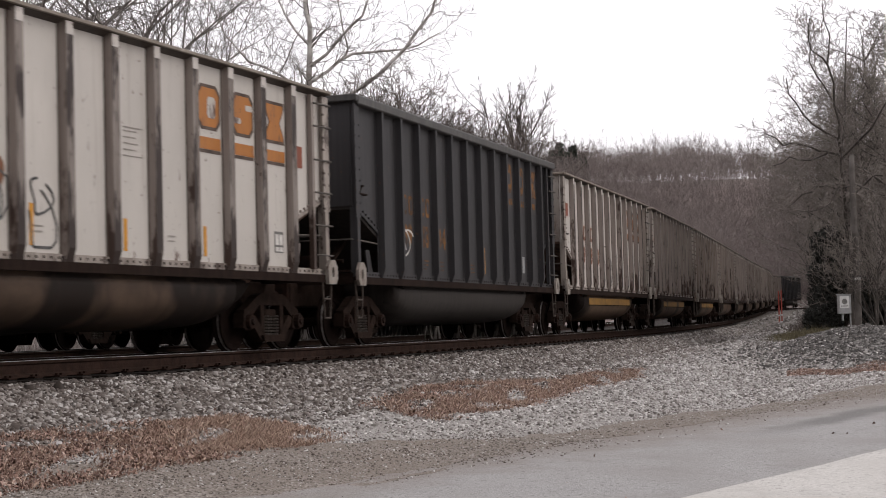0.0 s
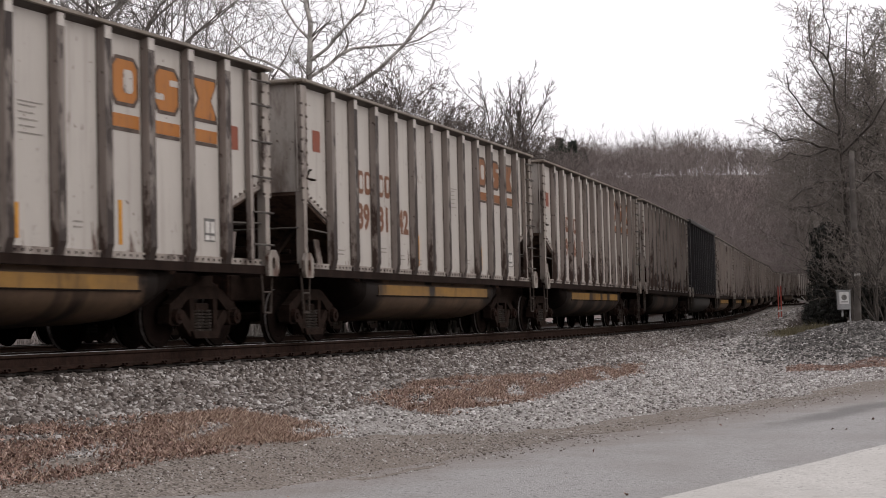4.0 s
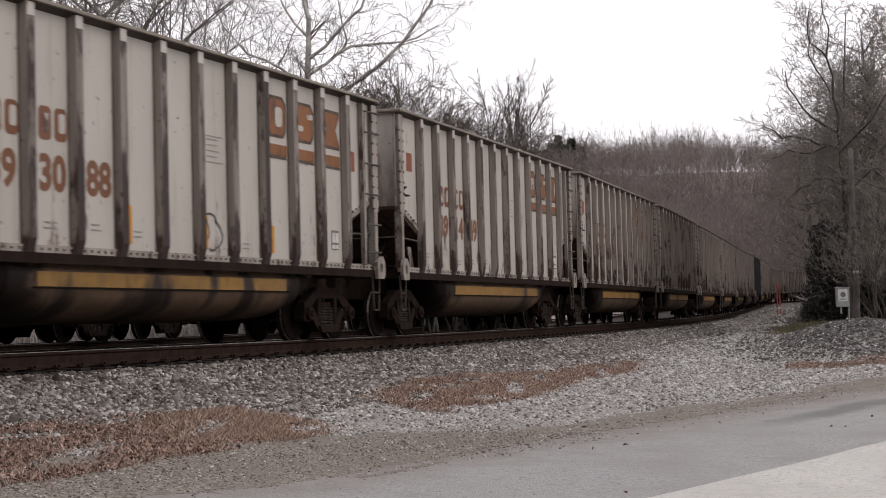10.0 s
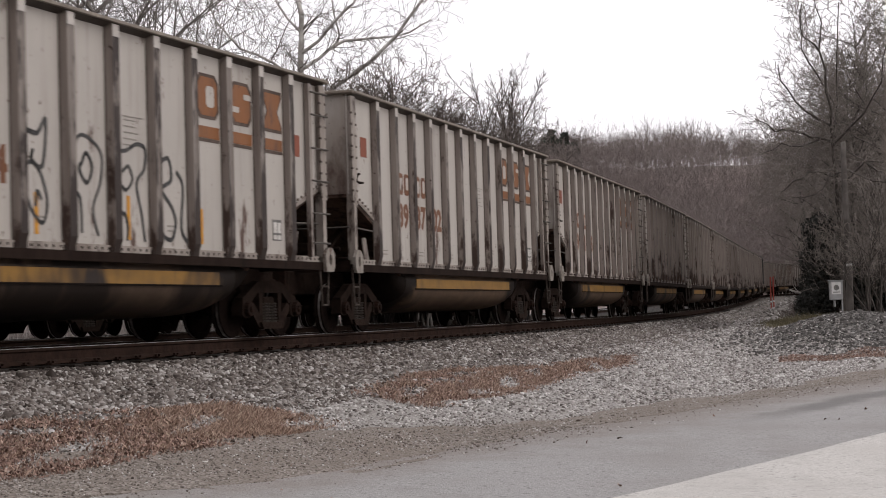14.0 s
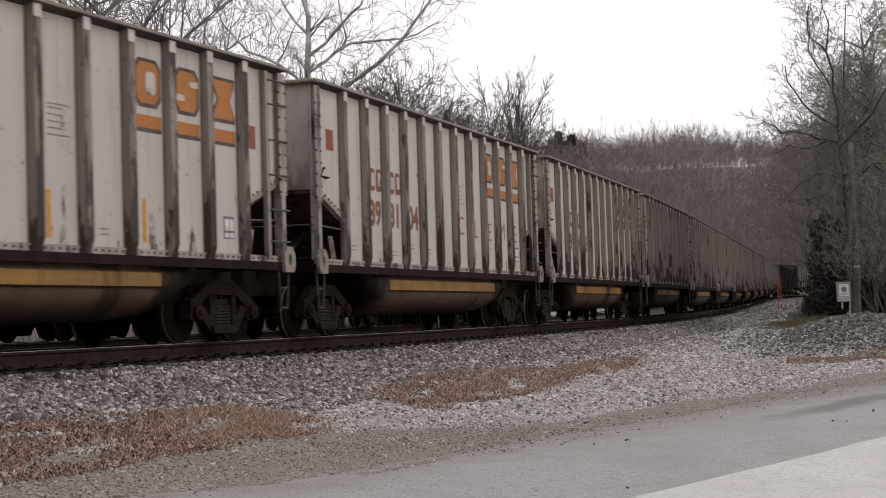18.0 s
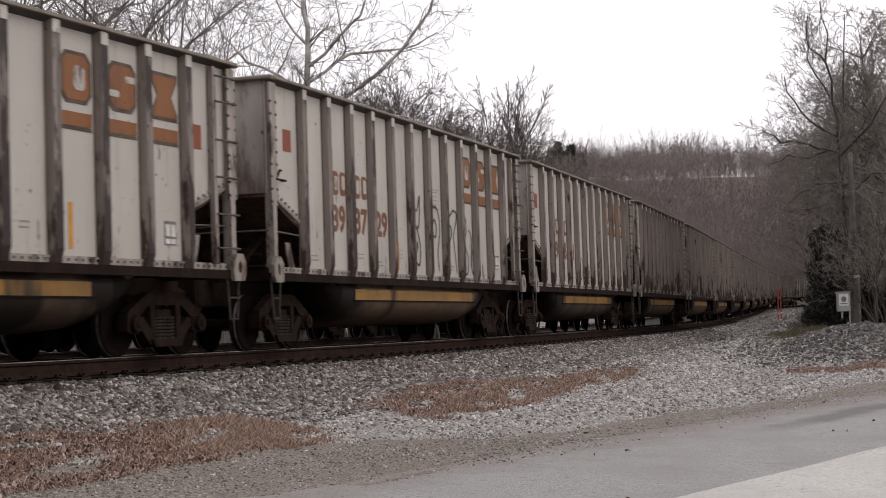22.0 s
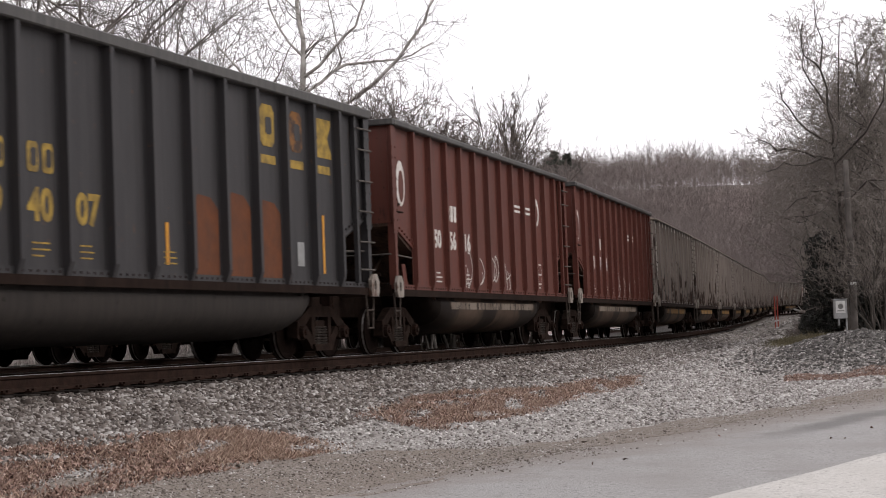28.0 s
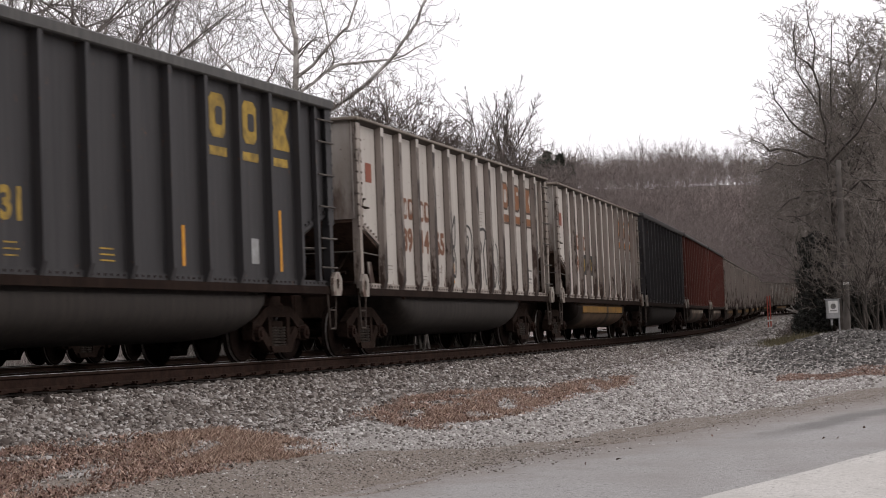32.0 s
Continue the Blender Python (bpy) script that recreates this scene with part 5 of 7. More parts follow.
    for k, i in enumerate(strips):
        hgt = rng.choice((0.22, 0.26, 0.3))
        put(car, "reflective_strip", shared(("strip", hgt), plate, rect(-0.045, 0.045, -hgt, hgt), AMBER, "reflective_strip"), panel_x(i) + rng.uniform(-0.28, -0.1), 1.42 + hgt, "amber reflective strip")
    if not striped:
        return
    edge = link_mesh("stripe_edge", shared("stripe_edge", finish, "stripe_edge", slab(bmesh.new(), rect(-3.7, 3.7, 0.795, 0.82), -1.432, -1.418), TUB_DARK), tub, "dark seam under the stripe")
    ob = link_mesh("stripe", shared(("stripe", sooted), finish, "stripe", slab(bmesh.new(), rect(-3.62, 3.62, 0.82, 1.01), -1.427, -1.421), STRIPE_SOOTED if sooted else STRIPE), tub, "dull yellow stripe smudged with soot")
    tub.color = ob.color = (rng.random(), 1, 1, 1)


def scribble(car, i0, i1, z0, z1, seed, material, width=0.035):
    """Sprayed loops on the panels, broken by the ribs."""
    rng = random.Random(seed)
    bm = bmesh.new()
    for i in range(i0, i1):
        for _ in range(2):
            cx, cz = panel_x(i) + rng.uniform(-0.15, 0.2), rng.uniform(z0 + 0.2, z1 - 0.2)
            a0, span, rx, rz = rng.uniform(0, 6.28), rng.uniform(3.0, 6.0), rng.uniform(0.12, 0.3), rng.uniform(0.25, 0.55) * (z1 - z0)
            pts = []
            for q in range(13):
                a = a0 + span * q / 12
                pts.append((min(max(cx + rx * math.cos(a) + 0.08 * math.sin(2.3 * a), panel_x(i) - 0.42), panel_x(i) + 0.42), min(max(cz + rz * math.sin(a), z0), z1)))
            for (xa, za), (xb, zb) in zip(pts, pts[1:]):
                d = math.hypot(xb - xa, zb - za)
                if d < 1e-3:
                    continue
                nx, nz = -(zb - za) / d * width / 2, (xb - xa) / d * width / 2
                bm.faces.new([bm.verts.new((x, 0, z)) for x, z in ((xa - nx, za - nz), (xb - nx, zb - nz), (xb + nx, zb + nz), (xa + nx, za + nz))])
    ob = small_print(part("sprayed_drawing", bm, material, car, "loose sprayed line drawing"))
    ob.location = (0, -PLANE - 0.009, 0)


def throw_up(car, i0, seed, material):
    """Large outlined bubble shapes sprayed over three or four panels."""
    rng = random.Random(seed)
    glyphs = [
        [[(-0.42, 2.62), (-0.3, 2.72), (-0.1, 2.66), (0.1, 2.9), (0.02, 2.3), (-0.2, 2.3), (-0.22, 2.5)], [(-0.4, 2.18), (-0.25, 2.3), (-0.05, 2.2), (0.1, 1.9), (0.02, 1.55), (-0.15, 1.6), (-0.3, 1.9), (-0.33, 2.2)], [(-0.14, 1.75), (-0.1, 1.95), (-0.02, 1.9)]],
        [[(-0.42, 2.55), (-0.2, 2.75), (0.1, 2.7), (0.3, 2.5), (0.26, 2.1), (0.1, 1.8), (0.2, 1.45)], [(-0.2, 2.4), (-0.05, 2.5), (0.05, 2.35), (-0.05, 2.15), (-0.2, 2.25), (-0.2, 2.4)], [(-0.42, 2.0), (-0.25, 1.9), (-0.2, 1.5)]],
        [[(-0.4, 2.6), (-0.15, 2.65), (0.15, 2.75), (0.35, 2.7), (0.3, 2.4), (0.12, 2.2), (0.2, 1.8), (0.3, 1.45)], [(-0.25, 2.35), (-0.1, 2.42), (0.0, 2.25), (-0.15, 2.1), (-0.3, 2.15)], [(-0.4, 1.75), (-0.2, 1.8), (-0.12, 1.6), (-0.2, 1.42)]],
        [[(-0.4, 2.5), (-0.1, 2.6), (-0.05, 2.3), (-0.3, 2.15), (-0.05, 1.95), (0.1, 1.7), (-0.05, 1.45), (-0.3, 1.5), (-0.38, 1.8)], [(0.15, 2.4), (0.3, 2.2), (0.28, 1.6), (0.4, 1.4)]]]
    bm = bmesh.new()
    for k, strokes in enumerate(glyphs):
        for stroke in strokes:
            pts = [Vector((x + rng.uniform(-0.03, 0.03), 0, z + rng.uniform(-0.04, 0.04))) for x, z in stroke]
            fine = []
            for q in range(len(pts) - 1):
                p0, p1, p2, p3 = pts[max(q - 1, 0)], pts[q], pts[q + 1], pts[min(q + 2, len(pts) - 1)]
                for u in (0, 0.25, 0.5, 0.75):
                    fine.append(0.5 * (2 * p1 + (p2 - p0) * u + (2 * p0 - 5 * p1 + 4 * p2 - p3) * u * u + (3 * p1 - p0 - 3 * p2 + p3) * u ** 3))
            fine.append(pts[-1])
            w = rng.uniform(0.024, 0.032)
            for a, c in zip(fine, fine[1:]):
                d = (c - a).normalized() if (c - a).length > 1e-4 else Vector((1, 0, 0))
                side = Vector((-d.z, 0, d.x)) * w
                a, c = a - d * w * 0.6, c + d * w * 0.6
                bm.faces.new([bm.verts.new(v + Vector((panel_x(i0 + k), 0, 0))) for v in (a - side, c - side, c + side, a + side)])
    ob = small_print(part("sprayed_drawing", bm, material, car, "large sprayed outline lettering, hard to read"))
    ob.location = (0, -PLANE - 0.009, 0)


def black_markings(car, number, rng, patched, faded=False, strip_at=6):
    ink, tag = (FADED, "f") if faded else (YELLOW, "y")
    for i, outline in ((8, rounded(0.26, 0.34, 0.1)), (9, rounded(0.24, 0.34, 0.1)), (10, HOURGLASS)):
        put(car, "emblem", shared((tag + "emblem", i, patched), plate, outline, FADED if patched and i == 9 else ink, "emblem"), panel_x(i) + 0.03, 3.79, "faded yellow block emblem")
        if i != 10:
            put(car, "emblem_slot", shared("yslot", plate, rounded(0.12, 0.14, 0.04), BLACK, "emblem_slot"), panel_x(i) + 0.08, 3.79, "", 0.004)
        put(car, "emblem_bar", shared(tag + "bar", plate, rect(-0.28, 0.28, -0.07, 0.07), ink, "emblem_bar"), panel_x(i) + 0.03, 3.24)
    for i, dxs in ((1, (-0.14, 0.2)), (2, (-0.16, 0.18))):
        for k, dx in enumerate(dxs):
            put(car, "reporting_mark", shared((tag + "mark", k), plate, rounded(0.12, 0.19, 0.04), ink, "reporting_mark"), panel_x(i) + dx + 0.06, 2.7, "faded yellow block lettering")
            put(car, "mark_slot", shared(("ymslot", k), plate, rounded(0.065, 0.115, 0.03), BLACK, "mark_slot"), panel_x(i) + dx + 0.08, 2.7, "", 0.004)
    for j in range(0, 6, 2):
        put(car, "number", shared((tag + "num", number[j:j + 2]), text_mesh, number[j:j + 2], 0.56, ink), panel_x(1 + j // 2) + 0.06, 1.92, "faded yellow stencilled number")
    for i, hgt in ((strip_at, 0.3), (10, 0.5)):
        put(car, "reflective_strip", shared(("strip", hgt), plate, rect(-0.045, 0.045, -hgt, hgt), AMBER, "reflective_strip"), panel_x(i) - 0.05, 1.45 + hgt, "amber reflective strip")
    for i in (2, 3, 5):
        small_print(put(car, "stencil", shared((tag + "sten", i), bars_mesh, 3, 0.4, 0.022, 0.08, ink, i), panel_x(i) - 0.15, 1.62))
    put(car, "consolidated_stencil", shared("ycots", plate, rect(-0.13, 0.13, -0.2, 0.2), GALV, "consolidated_stencil"), panel_x(9) + 0.1, 1.75, "grey stencil panel")
    if patched:
        for i in (6, 7, 8):
            top = (2.45, 2.55, 2.5)[i - 6]
            put(car, "primer_patch", shared(("primer", i), plate, [(-0.44, 0), (0.44, 0), (0.44, top - 1.45), (0.2, top - 1.28), (-0.2, top - 1.25), (-0.44, top - 1.5)], PATCH, "primer_patch"), panel_x(i), 1.32, "rust-red primer patch")


def brown_markings(car, tub, number, rng):
    for j in range(0, 6, 2):
        put(car, "number", shared(("pnum", number[j:j + 2]), text_mesh, number[j:j + 2], 0.5, PALE), panel_x(1 + j // 2) + 0.04, 2.15, "white stencilled number")
    for k in range(3):
        put(car, "reporting_mark", shared("pmark", plate, rounded(0.09, 0.17, 0.02), PALE, "reporting_mark"), panel_x(2) - 0.22 + 0.24 * k, 2.9, "white block lettering")
    for i, (x0, x1) in ((7, (-0.4, 0.45)), (8, (-0.45, 0.35))):
        for dz in (0.0, 0.12):
            put(car, "emblem_bar", shared(("pbar", i), plate, rect(x0, x1, -0.03, 0.03), PALE, "emblem_bar"), panel_x(i), 3.28 + dz, "pale stripe of the emblem")
    ring = [(0.3 * math.cos(a), 0.36 * math.sin(a)) for a in [math.pi * 2 * q / 16 for q in range(16)]]
    put(car, "emblem", shared("pring", plate, ring, PALE, "emblem"), panel_x(9) - 0.1, 3.36, "pale round emblem")
    put(car, "emblem_slot", shared("pslot", plate, [(x * 0.55, z * 0.6) for x, z in ring], BROWN, "emblem_slot"), panel_x(9) - 0.1, 3.33, "", 0.004)
    big = [(x * 0.9, z * 1.25) for x, z in ring]
    put(car, "emblem", shared("pring2", plate, big, PALE, "emblem"), -6.75, 3.3, "pale round emblem")
    put(car, "emblem_slot", shared("pslot2", plate, [(x * 0.6, z * 0.7) for x, z in big], BROWN, "emblem_slot"), -6.72, 3.25, "", 0.004)
    for i, hgt in ((4, 0.28), (6, 0.28), (8, 0.28), (10, 0.5)):
        put(car, "reflective_strip", shared(("strip", hgt), plate, rect(-0.045, 0.045, -hgt, hgt), AMBER, "reflective_strip"), panel_x(i) - 0.2, 1.42 + hgt, "amber reflective strip")
    for i in (1, 3, 9):
        small_print(put(car, "stencil", shared(("psten", i), bars_mesh, 3, 0.42, 0.03, 0.09, PALE, i), panel_x(i) - 0.15, 1.6))
    put(car, "consolidated_stencil", shared("pcots", plate, rect(-0.16, 0.16, -0.26, 0.26), PALE, "consolidated_stencil"), panel_x(9) + 0.06, 1.78, "white outlined stencil panel")
    for dz, hh in ((0.12, 0.11), (-0.125, 0.1)):
        put(car, "stencil_field", shared(("pfield", hh), plate, rect(-0.135, 0.135, -hh, hh), BROWN, "stencil_field"), panel_x(9) + 0.06, 1.78 + dz, "", 0.004)
    ob = link_mesh("stripe", shared("stripe_b", finish, "stripe", slab(bmesh.new(), rect(-3.62, 3.62, 0.86, 1.01), -1.427, -1.421), DUST_BAND), tub, "pale dusty stripe smudged with soot")


NUMBERS = {0: "392719", -1: "393631", -2: "393142", -3: "392306", -4: "392065", -5: "392114", -6: "391449", -7: "393088", -8: "392195", -9: "393702", -10: "392764",
           -11: "393415", -12: "393104", -13: "393581", -14: "392841", -15: "393729", -16: "392291", -17: "392790", -21: "392893", -22: "391465", 2: "391820"}
KINDS = {-4: "old", -1: "soot", -10: "soot", -14: "soot", -16: "soot", 0: "sooty", 2: "bright", -21: "bright", -22: "dark", 14: "black", 1: "black", -18: "brown", -19: "brown", -20: "black", -23: "black"}
SCRIBBLES = {0: (2, 5, 1.4, 2.3, SPRAY), -1: (4, 5, 1.4, 2.2, SPRAY), 2: (4, 7, 1.4, 2.6, DARK_PATCH), -7: (6, 7, 1.4, 2.1, SPRAY), 
             -14: (4, 6, 1.4, 2.2, SPRAY), -17: (6, 9, 1.3, 1.9, SPRAY), -18: (4, 9, 1.3, 2.1, PALE), -19: (3, 7, 1.3, 2.1, PALE), -21: (4, 7, 1.3, 2.3, RUSSET), 1: (1, 2, 1.5, 2.2, PALE)}
TUB_PLAIN = (0, -22)
ORANGE_CARS = (0, -3, -5, -12, -13, -14, -21)
wagons = {}


def make_train():
    models = {}

    def one(kind, plain, m=None):
        key = (kind, plain)
        if key not in models:
            models[key] = make_wagon(kind, plain)[0]
            return models[key]
        return copy_thing(models[key], m or Matrix())

    for n in range(14, -25, -1):
        kind = KINDS.get(n, "old" if n > 2 and n % 3 != 0 else "white")
        wagons[n] = one(kind, n > 3 or n == -24)
    # a second string stands on the siding behind
    for k in range(-1, 3):
        parked = one("white", True, rigid(17.2 + PITCH / 2 + k * PITCH, -8.3))
        tagged(parked, "old ribbed coal gondola standing on the siding", "freight wagon", "wagons on the siding")
    for n, car in wagons.items():
        rng = random.Random(100 + n)
        tub = next(o for o in car.children if o.name.split(".")[0] == "tub")
        kind = KINDS.get(n)
        if n > 4 and kind != "black" or n == -24:
            continue
        if kind == "black":
            black_markings(car, {1: "394334", -20: "394007", -23: "394031", 14: "394112"}[n], rng, n == -20, n == 1, {-20: 5, -23: 7}.get(n, 6))
        elif kind == "brown":
            brown_markings(car, tub, {-18: "505764", -19: "505616"}[n], rng)
        else:
            white_markings(car, tub, NUMBERS.get(n, "39%04d" % (1200 + (n * 373) % 2700)), rng, n not in TUB_PLAIN, sooted=kind == "soot", faded=n not in ORANGE_CARS)
            if n == -21:
                for i in (2, 3):
                    put(car, "repainted_patch", shared("repaint", plate, rect(-0.45, 0.45, -0.28, 0.32), DARK_PATCH, "repainted_patch"), panel_x(i), 2.22, "black repainted patch")
                    put(car, "number", shared(("patchnum", i), text_mesh, ("28", "93")[i - 2], 0.5, YELLOW), panel_x(i), 2.06, "faded yellow stencilled number", 0.006)
        if n in (-4, -10):
            put(car, "reflective_strip", shared(("strip", 0.75), plate, rect(-0.055, 0.055, -0.75, 0.75), AMBER, "reflective_strip"), panel_x(0) + 0.22, 2.3, "tall amber reflective strip")
            put(car, "reflective_strip", shared(("strip", 0.36), plate, rect(-0.055, 0.055, -0.36, 0.36), AMBER, "reflective_strip"), panel_x(2) + 0.1, 1.76, "amber reflective strip")
        if n == -12:
            for k, letter in enumerate("CLEME"):
                put(car, "sprayed_letter", shared(("letter", letter), text_mesh, letter, 0.6, SPRAY_RED, -0.006), panel_x(6 + k), 2.03 - 0.03 * (k % 3), "thin red sprayed letter", 0.006)
        if n in (-10, -15, -22):
            throw_up(car, 5 if n == -15 else 4, n, SPRAY)
        if n in SCRIBBLES:
            i0, i1, z0, z1, m = SCRIBBLES[n]
            scribble(car, i0, i1, z0, z1, n, m)


def rigid(s, lat=0.0):
    """The pose of a wagon whose two trucks follow the line."""
    a, b = on_track(s - BOGIE, lat), on_track(s + BOGIE, lat)
    d = (b - a).normalized()
    m = d.to_track_quat("X", "Z").to_matrix().to_4x4()
    return Matrix.Translation((a + b) / 2) @ m


make_train()
# how far the train has come: seconds and metres
RUN_T = [0, 6, 9, 13, 19, 23, 28, 32]
RUN_S = [-7.87, 61.39, 96.25, 142.55, 212.37, 259.16, 317.97, 364.99]


def run(t):
    even = -7.587 + 11.5077 * t + 0.004454 * t * t
    return even + float(np.interp(t, RUN_T, [s - (-7.587 + 11.5077 * q + 0.004454 * q * q) for q, s in zip(RUN_T, RUN_S)]))


# ---- trees ----
def tubes(name, segs, material, sides):
    """Tapered limbs: an array of start, end and the two radii of each."""
    g = np.asarray(segs, float)
    a, b, r0, r1 = g[:, 0:3], g[:, 3:6], g[:, 6], g[:, 7]
    d = b - a
    d /= np.linalg.norm(d, axis=1, keepdims=True) + 1e-9
    ref = np.where(np.abs(d[:, 2:3]) < 0.9, np.array([[0, 0, 1.0]]), np.array([[1.0, 0, 0]]))
    u = np.cross(d, ref)
    u /= np.linalg.norm(u, axis=1, keepdims=True) + 1e-9
    w = np.cross(d, u)
    ang = 2 * np.pi * np.arange(sides) / sides
    ring = u[:, None] * np.cos(ang)[None, :, None] + w[:, None] * np.sin(ang)[None, :, None]
    v = np.concatenate([a[:, None] + ring * r0[:, None, None], b[:, None] + ring * r1[:, None, None]], 1)
    i = np.arange(sides)
    j = (i + 1) % sides
    f = np.concatenate([np.stack([i, i + sides, j], -1), np.stack([j, i + sides, j + sides], -1)])
    tris = (f[None] + 2 * sides * np.arange(len(g))[:, None, None]).reshape(-1, 3)
    return raw_mesh(name, v.reshape(-1, 3), tris, material, smooth=True)


THIN = 0.0105  # the thinnest twigs' radius


def limb(out, rng, p, d, length, r, level, top, wob=0.16, up=0.1, forks=(5, 5, 5, 4), shrink=0.55, spread=0.75, taper=0.0):
    """A limb that wavers upward and sends out thinner ones."""
    n = 7 if level == 0 else 5 if level < 3 else 3
    step = length / n
    stops = []
    for i in range(n):
        d = (d + Vector((rng.gauss(0, wob), rng.gauss(0, wob), rng.gauss(0, wob) + up))).normalized()
        q = p + d * step
        ra, rb = r * (1 - 0.85 * i / n), r * (1 - 0.85 * (i + 1) / n)
        out[min(level, 4)].append((*p, *q, max(ra, THIN), max(rb, THIN * 0.6)))
        stops.append((q, d.copy(), rb))
        p = q
    if level >= top:
        return
    for k in range(forks[min(level, 3)]):
        lo = 0.35 if level == 0 else 0.2
        at = lo + (1 - lo) * (k + rng.random()) / forks[min(level, 3)]
        q, e, rr = stops[min(n - 1, int(n * at))]
        a = rng.uniform(0, 6.28)
        side = e.orthogonal().normalized()
        side.rotate(Matrix.Rotation(a, 3, e))
        nd = (e * (1 - 0.45 * spread) + side * spread * rng.uniform(0.6, 1.2)).normalized()
        limb(out, rng, q, nd, length * shrink * (1 - taper * at if level == 0 else 1) * rng.uniform(0.75, 1.2), max(rr * 0.75, r * 0.22), level + 1, top, wob * 1.25, up * 0.8, forks, shrink, spread, taper)


def tree_meshes(seed, h, r, bark, twig, forks, top=4, spread=0.75, shrink=0.55, stems=1, up=0.1, wob=0.1, taper=0.0, lean_by=0.15):
    rng = random.Random(seed)
    out = [[] for _ in range(5)]
    for k in range(stems):
        lean = Vector((rng.gauss(0, 0.08 if stems == 1 else lean_by), rng.gauss(0, 0.08 if stems == 1 else lean_by), 1)).normalized()
        limb(out, rng, Vector((rng.uniform(-0.3, 0.3) * (stems > 1), rng.uniform(-0.3, 0.3) * (stems > 1), -0.4)), lean, h * rng.uniform(0.75, 1.0) * 0.8, r, 0, top, wob, up, forks, shrink, spread, taper)
    return tubes("trunk", out[0] + out[1], bark, 6), tubes("crown", out[2] + out[3] + out[4], twig, 3)


def place_tree(name, meshes, x, y, turn, scale, label, group, category="tree"):
    t = empty(name)
    t.matrix_basis = pose(x, y, float(height(np.array([x]), np.array([y]))[0]), 0, 0, turn) @ Matrix.Scale(scale, 4)
    link_mesh("trunk", meshes[0], t)
    link_mesh("crown", meshes[1], t, "bare leafless twigs")
    return tagged(t, label, category, group)


def across(px_way, dist):
    """A place at a bearing (sideways per metre forward) and distance."""
    return px_way * dist, dist


TALL = [tree_meshes(s, 17, 0.22, BARK, PALE_TWIG, (10, 8, 7, 4), 3, 0.85, 0.46, wob=0.14) for s in (1, 2, 3)]
SCRUB = [tree_meshes(s, 10.5, 0.09, BARK, DARK_TWIG, (9, 7, 6, 3), 3, 0.5, 0.36, stems=5, up=0.16) for s in (11, 12, 13)]
BUSH = [tree_meshes(s, 9.0, 0.06, DARK_BARK, BUSH_TWIG, (11, 7, 5, 3), 3, 0.8, 0.3, stems=8, up=0.05, wob=0.11, lean_by=0.2) for s in (15, 16)]
UPRIGHT = tree_meshes(17, 13.5, 0.12, DARK_BARK, DARK_TWIG, (15, 9, 5, 3), 3, 0.6, 0.2, stems=8, up=0.12, wob=0.05, lean_by=0.05)
for i, (way, dist, scale) in enumerate([(-0.30, 50, 0.95), (-0.262, 60, 1.05), (-0.235, 52, 0.95), (-0.2, 62, 1.0), (-0.172, 56, 0.9), (-0.148, 66, 0.95), (-0.125, 60, 0.8), (-0.105, 74, 0.95), (-0.27, 78, 1.2), (-0.19, 80, 1.15)]):
    place_tree("bare_tree", TALL[i % 3], *across(way, dist), 67 * i, scale, "tall bare grey tree with fine twigs behind the railway", "bare trees behind the train")
for i, (way, dist, scale) in enumerate([(-0.082, 66, 0.9), (-0.066, 72, 0.98), (-0.05, 68, 0.9), (-0.04, 74, 1.02), (-0.03, 70, 0.95), (-0.021, 76, 1.0), (-0.012, 72, 0.92), (-0.002, 80, 0.98), (-0.1, 70, 0.95), (-0.13, 74, 1.0), (-0.16, 72, 1.0), (-0.035, 64, 0.8), (-0.008, 66, 0.75)]):
    place_tree("bare_scrub_tree", SCRUB[i % 3], *across(way, dist), 91 * i, scale, "bushy many-stemmed bare tree behind the railway", "bare trees behind the train")
for i, (way, dist, scale) in enumerate([(-0.09, 64, 1.2), (-0.07, 66, 1.25), (-0.055, 70, 1.3), (-0.043, 66, 1.25), (-0.03, 68, 1.25), (-0.018, 66, 1.25), (-0.006, 70, 1.25), (0.002, 68, 1.15), (0.009, 72, 1.05), (0.016, 74, 1.0), (0.023, 76, 1.05), (0.03, 78, 1.1), (0.046, 80, 0.85), (0.037, 74, 1.05), (-0.11, 70, 1.3), (-0.14, 68, 1.2), (0.033, 72, 1.1), (0.012, 68, 1.05)]):
    place_tree("bare_bush", BUSH[i % 2], *across(way, dist), 71 * i, scale, "low dense bare bush behind the railway", "bare trees behind the train")
place_tree("bare_scrub_tree", UPRIGHT, *across(0.038, 76), 40, 0.97, "tall upright many-stemmed bare tree behind the railway", "bare trees behind the train")


